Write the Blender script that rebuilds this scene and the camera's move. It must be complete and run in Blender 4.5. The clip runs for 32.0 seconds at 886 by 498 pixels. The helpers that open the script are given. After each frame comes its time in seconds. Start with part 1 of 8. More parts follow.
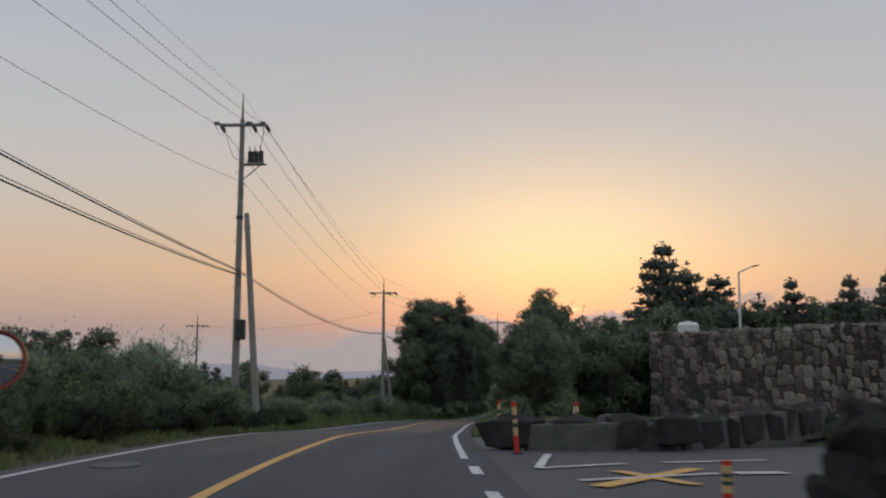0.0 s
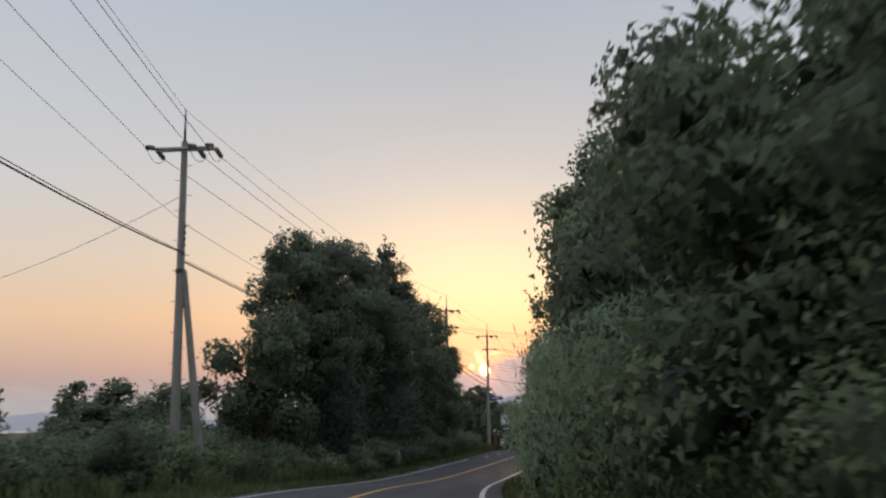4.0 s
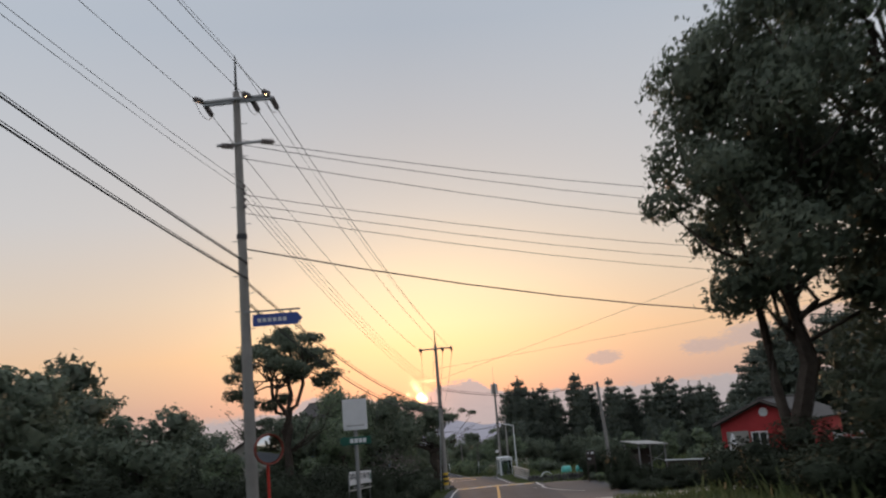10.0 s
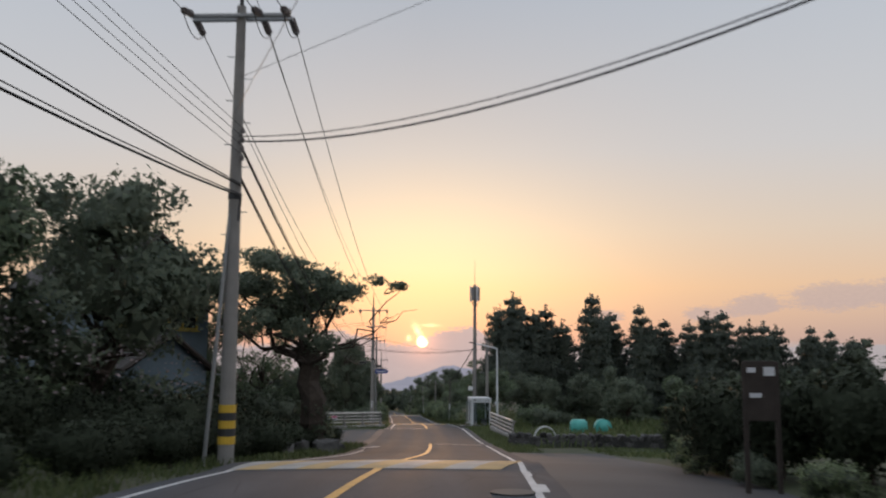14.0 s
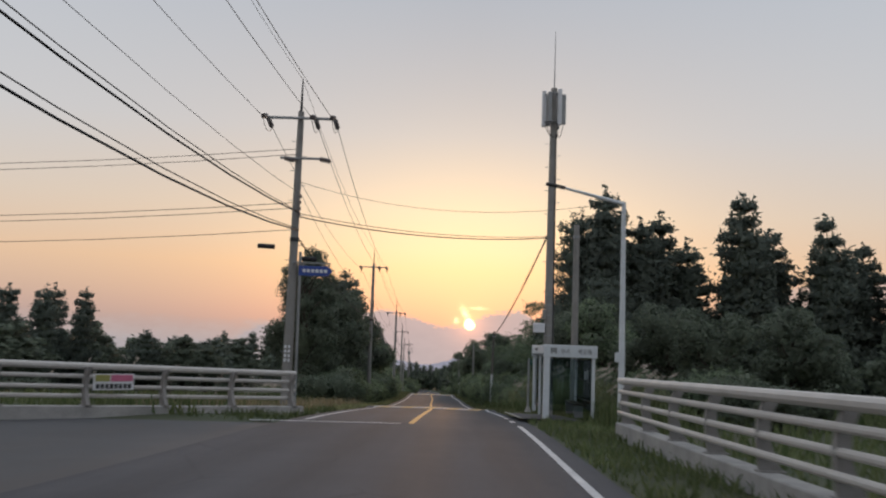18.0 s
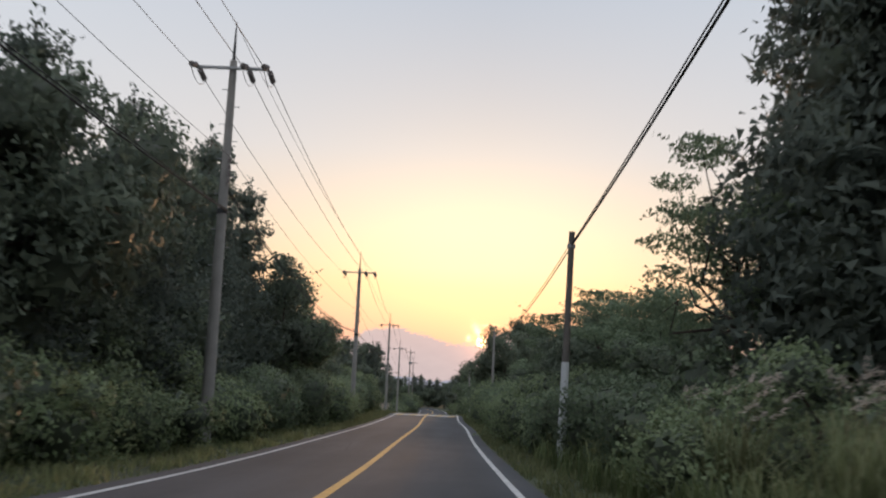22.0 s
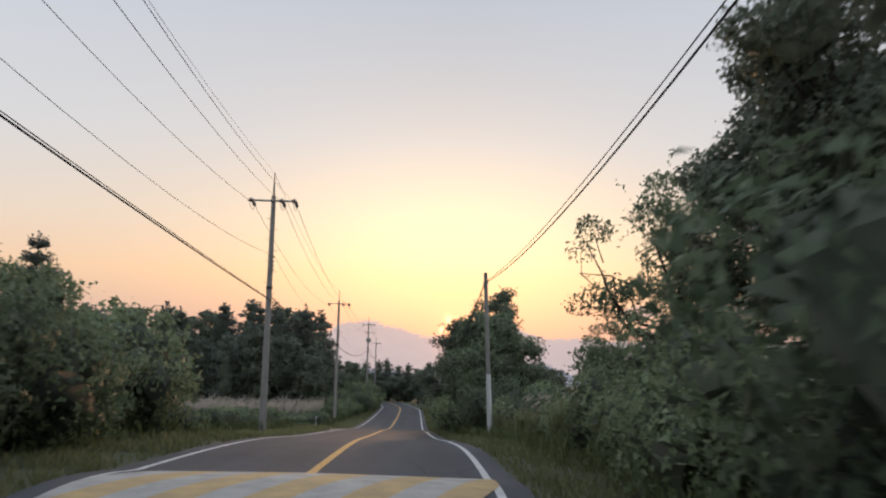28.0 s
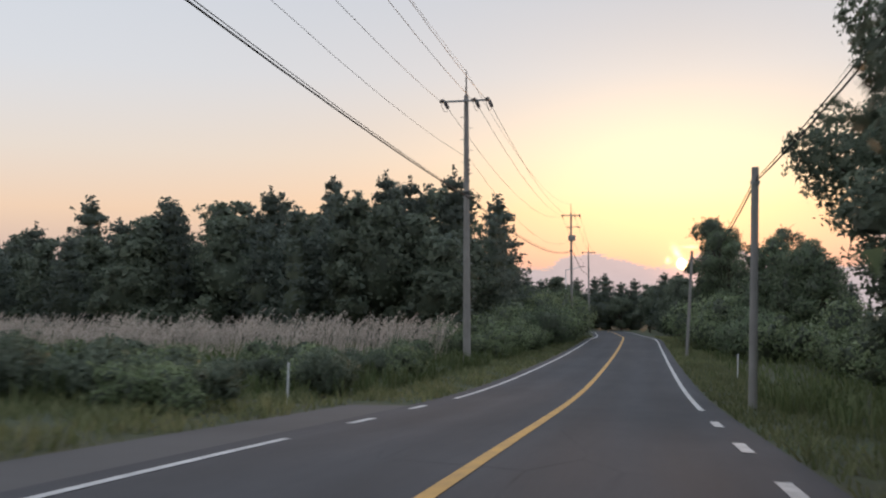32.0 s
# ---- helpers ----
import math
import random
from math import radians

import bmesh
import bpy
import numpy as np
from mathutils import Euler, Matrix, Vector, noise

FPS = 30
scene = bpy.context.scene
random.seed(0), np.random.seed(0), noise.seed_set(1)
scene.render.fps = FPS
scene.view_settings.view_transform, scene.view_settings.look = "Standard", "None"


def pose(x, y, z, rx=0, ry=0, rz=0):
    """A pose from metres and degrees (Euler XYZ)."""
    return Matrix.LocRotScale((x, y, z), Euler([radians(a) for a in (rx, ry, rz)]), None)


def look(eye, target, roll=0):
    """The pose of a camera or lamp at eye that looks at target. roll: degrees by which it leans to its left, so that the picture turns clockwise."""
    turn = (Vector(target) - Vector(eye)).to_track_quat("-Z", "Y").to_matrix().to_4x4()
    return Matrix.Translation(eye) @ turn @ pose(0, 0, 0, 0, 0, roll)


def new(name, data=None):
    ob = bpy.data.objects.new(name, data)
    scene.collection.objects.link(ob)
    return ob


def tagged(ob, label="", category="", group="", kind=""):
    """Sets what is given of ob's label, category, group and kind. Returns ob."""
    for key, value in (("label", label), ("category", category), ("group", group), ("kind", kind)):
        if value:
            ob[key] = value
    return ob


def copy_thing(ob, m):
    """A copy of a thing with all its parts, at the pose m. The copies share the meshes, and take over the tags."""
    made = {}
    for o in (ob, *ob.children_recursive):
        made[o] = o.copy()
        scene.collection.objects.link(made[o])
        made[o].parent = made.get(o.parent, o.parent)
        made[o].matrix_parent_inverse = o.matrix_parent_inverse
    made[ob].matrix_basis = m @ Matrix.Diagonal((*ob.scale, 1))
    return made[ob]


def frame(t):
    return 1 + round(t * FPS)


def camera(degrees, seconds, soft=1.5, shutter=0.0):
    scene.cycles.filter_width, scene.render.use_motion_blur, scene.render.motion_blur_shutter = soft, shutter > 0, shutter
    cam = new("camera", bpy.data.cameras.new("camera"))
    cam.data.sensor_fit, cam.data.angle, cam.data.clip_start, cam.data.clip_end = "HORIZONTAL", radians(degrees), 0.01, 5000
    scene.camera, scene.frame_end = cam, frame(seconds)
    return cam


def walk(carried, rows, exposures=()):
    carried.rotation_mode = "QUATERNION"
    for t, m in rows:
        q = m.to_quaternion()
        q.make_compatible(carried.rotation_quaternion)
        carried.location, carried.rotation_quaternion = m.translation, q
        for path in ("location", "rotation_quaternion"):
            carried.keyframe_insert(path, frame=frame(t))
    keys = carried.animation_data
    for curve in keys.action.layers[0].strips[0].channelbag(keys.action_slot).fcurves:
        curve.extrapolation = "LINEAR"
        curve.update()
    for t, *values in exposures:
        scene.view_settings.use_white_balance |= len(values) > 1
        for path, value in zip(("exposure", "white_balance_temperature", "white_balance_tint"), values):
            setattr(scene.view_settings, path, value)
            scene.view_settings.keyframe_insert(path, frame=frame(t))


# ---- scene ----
cam = camera(52.4, 32.0, soft=2.1, shutter=0.3)
PATH = [
    (0, (0.064, -0.001, 0.009), (-0.145, 1.975, 0.234), 0.2),
    (0.5, (-1.14, 6.963, -0.348), (-1.341, 8.941, -0.126), 0.5),
    (1, (-2.214, 13.779, -0.701), (-2.39, 15.76, -0.484), 0.4),
    (1.5, (-3.096, 20.592, -1.096), (-3.25, 22.574, -0.881), -0.1),
    (2, (-3.576, 27.183, -1.499), (-3.718, 29.169, -1.312), -0.8),
    (2.5, (-4.058, 34.142, -2.032), (-4.196, 36.131, -1.871), -1.2),
    (4.5, (-5.036, 61.204, -3.861), (-5.025, 63.173, -3.508), -0.9),
    (5, (-5.194, 68.079, -4.274), (-5.136, 70.052, -3.953), -1.7),
    (5.5, (-5.121, 75.036, -4.662), (-5.006, 77.013, -4.376), -3.0),
    (6, (-4.788, 81.711, -5.012), (-4.658, 83.686, -4.721), -4.5),
    (6.5, (-4.187, 88.138, -5.536), (-4.034, 90.111, -5.248), -5.3),
    (7, (-3.38, 94.525, -5.994), (-3.207, 96.494, -5.685), -4.9),
    (7.5, (-2.441, 100.956, -6.28), (-2.262, 102.923, -5.963), -4.6),
    (8, (-1.507, 107.593, -6.47), (-1.333, 109.558, -6.14), -4.9),
    (8.5, (-0.508, 114.231, -6.608), (-0.346, 116.193, -6.254), -5.1),
    (9, (0.56, 120.55, -6.776), (0.705, 122.511, -6.411), -5.0),
    (9.5, (1.687, 126.812, -6.986), (1.82, 128.773, -6.614), -4.9),
    (10, (2.78, 133.115, -7.229), (2.904, 135.075, -6.851), -4.8),
    (10.5, (3.756, 139.283, -7.45), (3.877, 141.244, -7.076), -4.1),
    (11, (4.788, 145.261, -7.763), (4.908, 147.225, -7.401), -2.2),
    (11.5, (6.029, 150.932, -7.95), (6.139, 152.903, -7.63), -1.4),
    (12, (6.679, 156.74, -8.395), (6.802, 158.717, -8.119), -0.8),
    (12.5, (7.529, 162.779, -8.752), (7.649, 164.757, -8.479), -0.3),
    (13, (8.453, 169.189, -9.158), (8.566, 171.168, -8.893), -0.3),
    (13.5, (9.232, 175.565, -9.583), (9.339, 177.547, -9.341), -0.3),
    (14, (9.954, 182.01, -10.059), (10.051, 183.991, -9.798), 0.3),
    (14.5, (10.629, 188.421, -10.414), (10.705, 190.399, -10.127), 0.5),
    (15, (11.238, 194.216, -10.743), (11.285, 196.196, -10.472), 0.3),
    (15.5, (11.457, 199.777, -11.041), (11.497, 201.765, -10.825), 0.8),
    (17.5, (12.959, 226.815, -12.768), (12.972, 228.804, -12.56), 2.5),
    (18, (13.238, 233.678, -13.081), (13.226, 235.666, -12.86), 2.1),
    (18.5, (13.34, 240.714, -13.353), (13.319, 242.693, -13.064), 1.8),
    (19, (13.697, 248.182, -13.643), (13.661, 250.16, -13.35), 2.1),
    (19.5, (13.905, 254.559, -13.829), (13.863, 256.538, -13.543), 2.5),
    (20, (13.909, 260.559, -14.142), (13.866, 262.539, -13.861), 2.4),
    (20.5, (13.982, 266.122, -14.393), (13.941, 268.101, -14.105), 2.5),
    (21, (14.013, 271.823, -14.72), (13.973, 273.807, -14.466), 2.9),
    (21.5, (14.151, 277.649, -14.975), (14.113, 279.643, -14.823), 2.8),
    (22, (14.278, 283.441, -15.217), (14.236, 285.424, -14.959), 2.6),
    (22.5, (14.274, 289.381, -15.713), (14.233, 291.375, -15.563), 2.7),
    (23, (14.162, 294.973, -16.11), (14.127, 296.963, -15.909), 1.5),
    (23.5, (14.095, 300.393, -16.497), (14.069, 302.383, -16.292), 0.5),
    (24, (14.019, 305.945, -16.871), (14.005, 307.935, -16.667), 0.3),
    (24.5, (14.003, 311.609, -17.079), (13.999, 313.599, -16.875), 1.2),
    (25, (14.076, 317.634, -17.191), (14.066, 319.623, -16.984), 2.7),
    (25.5, (14.138, 323.835, -17.231), (14.118, 325.823, -17.021), 5.0),
    (27.5, (13.533, 350.154, -17.778), (13.557, 352.14, -17.544), 1.8),
    (28, (13.506, 356.824, -18.018), (13.527, 358.809, -17.775), 1.5),
    (28.5, (13.342, 363.472, -18.354), (13.36, 365.456, -18.1), 1.4),
    (29, (13.187, 370.276, -18.709), (13.193, 372.26, -18.455), 1.1),
    (29.5, (13.004, 377.069, -19.098), (12.864, 379.049, -18.858), 0.6),
    (30, (12.937, 384.106, -19.538), (12.606, 386.07, -19.357), 0.4),
    (30.5, (12.822, 391.364, -19.955), (12.398, 393.317, -19.864), -0.0),
    (31, (12.646, 398.999, -20.354), (12.182, 400.943, -20.288), 0.1),
    (31.5, (12.294, 406.864, -20.751), (11.834, 408.809, -20.682), 0.1),
    (32, (12.144, 414.207, -21.431), (11.682, 416.151, -21.339), -0.1),
]

EXPOSURE = [(0, 0, 6450, 10), (2, 0.1, 6400, 10), (5, 0.5, 6500, 10), (6, 0.74, 6250, 10), (7, 0.7, 6250, 10), (8, 0.5, 6400, 10), (9, 0.38, 6500, 10), (10, 0.22, 6480, 10), (11, 0.2, 6500, 10), (12, 0.06, 6420, 10), (13, 0.06, 6420, 10), (14, 0.22, 6420, 10), (18, 0.22, 6440, 10), (20, 0.28, 6480, 10), (22, 0.52, 6420, 10), (25, 0.46, 6480, 10), (28, 0.45, 6380, 10), (29, 0.37, 6350, 10), (30, 0.19, 6200, 10), (31, 0.48, 6250, 10), (32, 0.48, 6280, 10)]
walk(cam, [(t, look(eye, target, roll)) for t, eye, target, roll in PATH], EXPOSURE)

# ---- light ----
SUN_AZ, SUN_EL = radians(1.52), radians(1.62)
SUN_DIR = Vector((math.sin(SUN_AZ) * math.cos(SUN_EL), math.cos(SUN_AZ) * math.cos(SUN_EL), math.sin(SUN_EL)))
world = bpy.data.worlds.new("evening_sky")
scene.world = world
world.use_nodes = True


class Nodes:
    """Short hand for building node trees."""

    def __init__(self, tree):
        self.tree = tree
        tree.nodes.clear()

    def add(self, kind, **sockets):
        n = self.tree.nodes.new(kind)
        if "op" in sockets:
            n.operation = sockets.pop("op")
        for key, value in sockets.items():
            sock = n.inputs[int(key[1:])] if key[0] == "i" and key[1:].isdigit() else n.inputs[key.replace("_", " ")]
            if isinstance(value, bpy.types.NodeSocket):
                self.tree.links.new(value, sock)
            else:
                sock.default_value = value
        return n

    def math(self, op, a, b=0.0, c=0.0, clamp=False):
        n = self.add("ShaderNodeMath", op=op, i0=a, i1=b, i2=c)
        n.use_clamp = clamp
        return n.outputs[0]

    def mix(self, fac, a, b, blend="MIX"):
        n = self.tree.nodes.new("ShaderNodeMix")
        n.data_type, n.blend_type = "RGBA", blend
        for sock, value in ((n.inputs[0], fac), (n.inputs[6], a), (n.inputs[7], b)):
            if isinstance(value, bpy.types.NodeSocket):
                self.tree.links.new(value, sock)
            else:
                sock.default_value = value
        return n.outputs[2]

    def ramp(self, fac, *stops):
        n = self.add("ShaderNodeValToRGB", i0=fac)
        e = n.color_ramp.elements
        while len(e) < len(stops):
            e.new(0.5)
        for el, (pos, col) in zip(e, stops):
            el.position, el.color = pos, (*col, 1) if len(col) == 3 else col
        return n.outputs[0]


def build_sky():
    n = Nodes(world.node_tree)
    co = n.add("ShaderNodeTexCoord").outputs["Generated"]
    sep = n.add("ShaderNodeSeparateXYZ", i0=co)
    x, y, z = sep.outputs
    # haze hides what lies under the horizon, so the sky's lowest colour goes on below it
    low = n.math("MAXIMUM", z, 0.012)
    up = n.add("ShaderNodeCombineXYZ", i0=x, i1=y, i2=low).outputs[0]
    tex = n.tree.nodes.new("ShaderNodeTexSky")
    tex.sky_type, tex.sun_disc, tex.sun_elevation, tex.sun_rotation = "NISHITA", False, SUN_EL, SUN_AZ
    tex.altitude, tex.air_density, tex.dust_density, tex.ozone_density = 60.0, 1.0, 2.4, 1.0
    n.tree.links.new(up, tex.inputs[0])
    sky = tex.outputs[0]
    el = n.math("MULTIPLY", n.math("ARCSINE", z), 57.29578)
    az = n.math("MULTIPLY", n.math("ARCTAN2", x, y), 57.29578)
    away = n.math("ABSOLUTE", n.math("SUBTRACT", az, 1.5))
    # evening haze: pink-grey low down, peach over it, cool grey overhead
    haze = n.ramp(n.math("DIVIDE", el, 90.0), *((e / 90.0, c) for e, c in zip((0, 2, 5.0, 8.5, 13.5, 25, 36, 60), HAZE)))
    side = n.math("SMOOTH_MIN", n.math("DIVIDE", away, 62.0), 1.0, 0.1)
    side = n.math("MULTIPLY", side, n.math("ADD", n.math("DIVIDE", el, 14.0, clamp=True), 0.15, clamp=True))
    haze = n.mix(side, haze, n.mix(0.55, haze, (0.62, 0.66, 0.72, 1)))
    both = n.mix(0.86, n.mix(1.0, sky, (SKY_GAIN, SKY_GAIN, SKY_GAIN, 1), "MULTIPLY"), haze)
    # the glow round the sun
    dot = n.add("ShaderNodeVectorMath", op="DOT_PRODUCT", i0=co, i1=tuple(SUN_DIR)).outputs["Value"]
    ang = n.math("MULTIPLY", n.math("ARCCOSINE", n.math("MINIMUM", dot, 1.0)), 57.29578)
    tall = n.math("SQRT", n.math("ADD", n.math("POWER", n.math("MULTIPLY", away, 0.75), 2.0), n.math("POWER", n.math("MULTIPLY", n.math("SUBTRACT", el, 5.0), 1.3), 2.0)))
    glow = n.math("POWER", 2.71828, n.math("MULTIPLY", n.math("POWER", n.math("DIVIDE", tall, 8.5), 2.0), -1.0))
    warm = n.mix(n.math("DIVIDE", n.math("SUBTRACT", el, 1.8), 4.4, clamp=True), (0.78, 0.22, 0.06, 1), (0.60, 0.50, 0.26, 1))
    both = n.mix(1.0, both, n.mix(n.math("MULTIPLY", glow, 0.5), (0, 0, 0, 1), warm), "ADD")
    # the cloud bank: low to the left, a dome beside the sun, a heap far to the right
    flat = n.add("ShaderNodeCombineXYZ", i0=n.math("MULTIPLY", az, 0.45), i1=n.math("MULTIPLY", el, 1.1), i2=0.0).outputs[0]
    puff = n.add("ShaderNodeTexNoise", Vector=flat, Scale=1.6, Detail=7.0, Roughness=0.62).outputs[0]

    def bump(at, wide, high):
        q = n.math("DIVIDE", n.math("SUBTRACT", az, at), wide)
        return n.math("MULTIPLY", n.math("POWER", 2.71828, n.math("MULTIPLY", n.math("POWER", n.math("ABSOLUTE", q), 3.2), -1.0)), high)

    fleck = n.add("ShaderNodeTexNoise", Vector=flat, Scale=7.0, Detail=3.0, Roughness=0.6).outputs[0]
    near = n.math("ADD", bump(3.95, 2.05, 1.0), n.math("ADD", bump(-4.6, 1.5, 0.8), bump(-2.6, 1.5, 0.40)))
    top = n.math("ADD", near, n.math("MULTIPLY", n.math("SUBTRACT", puff, 0.5), 1.1))
    top = n.math("ADD", n.math("ADD", top, 1.55), n.math("MULTIPLY", n.math("SUBTRACT", fleck, 0.5), 0.55))
    crisp = n.math("ADD", n.math("MULTIPLY", n.math("DIVIDE", n.math("ADD", az, 13.0), 6.0, clamp=True), 3.9), 0.6)
    cloud = n.math("MULTIPLY", n.math("SUBTRACT", top, el), crisp, clamp=True)
    body = n.mix(puff, (0.34, 0.315, 0.325, 1), (0.44, 0.395, 0.395, 1))
    body = n.mix(n.math("MULTIPLY", glow, 0.75), body, n.mix(puff, (0.47, 0.375, 0.37, 1), (0.55, 0.435, 0.42, 1)))
    rim = n.math("MULTIPLY", n.math("SUBTRACT", 1.0, cloud), n.math("MULTIPLY", cloud, 3.0))
    body = n.mix(n.math("MULTIPLY", rim, n.math("ADD", n.math("MULTIPLY", glow, 0.3), 0.15)), body, (1.0, 0.60, 0.36, 1))
    both = n.mix(n.math("MULTIPLY", cloud, 0.87), both, body)
    # broken puffs far to the right, soft underneath
    def tuft(at, level, wide, high):
        p = n.math("DIVIDE", n.math("ABSOLUTE", n.math("SUBTRACT", az, at)), wide)
        q = n.math("DIVIDE", n.math("ABSOLUTE", n.math("SUBTRACT", el, level)), high)
        return n.math("POWER", 2.71828, n.math("MULTIPLY", n.math("ADD", n.math("POWER", p, 2.0), n.math("POWER", q, 2.0)), -1.0))

    tufts = n.math("ADD", n.math("ADD", tuft(13.1, 3.2, 1.3, 0.55), tuft(19.0, 3.3, 1.6, 0.6)), n.math("ADD", n.math("ADD", tuft(21.9, 3.8, 1.5, 0.8), tuft(26.0, 4.2, 2.2, 1.0)), tuft(30.5, 4.4, 2.8, 1.0)))
    tufts = n.math("ADD", tufts, n.math("MULTIPLY", n.math("SUBTRACT", n.math("ADD", puff, fleck), 1.0), 0.8))
    tufts = n.math("MULTIPLY", n.math("MULTIPLY", n.math("SUBTRACT", tufts, 0.42), 3.5, clamp=True), 0.62)
    both = n.mix(tufts, both, n.mix(fleck, (0.36, 0.30, 0.315, 1), (0.50, 0.39, 0.37, 1)))
    # the sun itself, its right shoulder behind the dome's edge, and the lit wisps that curl over it
    halo = n.math("POWER", 2.71828, n.math("MULTIPLY", ang, -1.5))
    both = n.mix(1.0, both, n.mix(halo, (0, 0, 0, 1), (0.85, 0.28, 0.08, 1)), "ADD")
    u = n.math("ADD", n.math("SUBTRACT", az, 1.52), n.math("MULTIPLY", n.math("SUBTRACT", fleck, 0.5), 0.5))
    v = n.math("ADD", n.math("SUBTRACT", el, 1.62), n.math("MULTIPLY", n.math("SUBTRACT", puff, 0.5), 0.4))

    def spot(cx, cy, rx, ry, lean=0.0):
        p = n.math("SUBTRACT", n.math("SUBTRACT", u, cx), n.math("MULTIPLY", v, lean))
        q = n.math("SUBTRACT", v, cy)
        d = n.math("ADD", n.math("POWER", n.math("DIVIDE", n.math("ABSOLUTE", p), rx), 2.0), n.math("POWER", n.math("DIVIDE", n.math("ABSOLUTE", q), ry), 2.0))
        return n.math("POWER", 2.71828, n.math("MULTIPLY", d, -1.0))

    wisps_lit = n.math("ADD", n.math("ADD", spot(-0.02, 0.62, 0.20, 0.42, -0.42), spot(-0.85, 0.22, 0.16, 0.15)), n.math("MULTIPLY", spot(0.5, 1.02, 0.5, 0.07, 0.0), 0.6))
    both = n.mix(1.0, both, n.mix(wisps_lit, (0, 0, 0, 1), (1.0, 0.72, 0.34, 1)), "ADD")
    disc = n.math("MULTIPLY", n.math("SUBTRACT", 0.40, ang), 9.0, clamp=True)
    edge = n.math("SUBTRACT", n.math("ADD", n.math("SUBTRACT", az, 1.52), n.math("MULTIPLY", n.math("SUBTRACT", el, 1.62), 0.75)), 0.24)
    veil = n.math("SUBTRACT", 1.0, n.math("MULTIPLY", n.math("MULTIPLY", edge, 8.0, clamp=True), 0.85))
    both = n.mix(1.0, both, n.mix(n.math("MULTIPLY", disc, veil), (0, 0, 0, 1), (3.2, 2.2, 0.9, 1)), "ADD")
    bg = n.add("ShaderNodeBackground", Color=both, Strength=1.0)
    out = n.tree.nodes.new("ShaderNodeOutputWorld")
    n.tree.links.new(bg.outputs[0], out.inputs[0])


HAZE = ((0.35, 0.30, 0.31), (0.51, 0.355, 0.30), (0.73, 0.475, 0.29), (0.665, 0.53, 0.405), (0.545, 0.525, 0.515), (0.395, 0.445, 0.515), (0.43, 0.48, 0.545), (0.91, 0.97, 1.06))
SKY_GAIN = 0.12
build_sky()
sun_data = bpy.data.lights.new("low_sun", "SUN")
sun_data.energy, sun_data.angle, sun_data.color = 0.6, radians(1.0), (1.0, 0.55, 0.28)
sun = new("low_sun", sun_data)
sun.matrix_world = look((0, 0, 30), Vector((0, 0, 30)) - SUN_DIR)

# ---- materials ----
MATS = {}


def material(name, base, rough=0.8, metal=0.0, vary=0.25, scale=2.0, bump=0.0, fine=40.0, tint=None, island=0.0, obj=0.0, spec=0.3):
    """A surface with large stains and fine grain; island and obj vary it from piece to piece and from thing to thing."""
    m = bpy.data.materials.new(name)
    m.use_nodes = True
    n = Nodes(m.node_tree)
    co = n.add("ShaderNodeTexCoord").outputs["Object"]
    big = n.add("ShaderNodeTexNoise", Vector=co, Scale=scale, Detail=5.0, Roughness=0.6).outputs[0]
    small = n.add("ShaderNodeTexNoise", Vector=co, Scale=fine, Detail=3.0, Roughness=0.7).outputs[0]
    other = tint or tuple(c * 0.55 for c in base)
    col = n.mix(n.ramp(big, (0.35, (0, 0, 0)), (0.68, (1, 1, 1))), (*base, 1), n.mix(vary * 2, (*base, 1), (*other, 1)))
    grain = n.math("ADD", n.math("MULTIPLY", n.math("SUBTRACT", small, 0.5), vary * 1.6), 1.0)
    if island:
        rnd = n.add("ShaderNodeNewGeometry").outputs["Random Per Island"]
        grain = n.math("MULTIPLY", grain, n.math("ADD", n.math("MULTIPLY", rnd, 2 * island), 1 - island))
    if obj:
        rnd = n.add("ShaderNodeObjectInfo").outputs["Random"]
        grain = n.math("MULTIPLY", grain, n.math("ADD", n.math("MULTIPLY", rnd, 2 * obj), 1 - obj))
    col = n.mix(1.0, col, n.add("ShaderNodeCombineColor", i0=grain, i1=grain, i2=grain).outputs[0], "MULTIPLY")
    b = n.add("ShaderNodeBsdfPrincipled", Base_Color=col, Roughness=rough, Metallic=metal, Specular_IOR_Level=spec)
    if bump:
        bn = n.add("ShaderNodeBump", Strength=min(1.0, bump * 10), Distance=bump, Height=n.math("ADD", small, big))
        n.tree.links.new(bn.outputs[0], b.inputs["Normal"])
    out = n.tree.nodes.new("ShaderNodeOutputMaterial")
    n.tree.links.new(b.outputs[0], out.inputs[0])
    MATS[name] = m
    return m


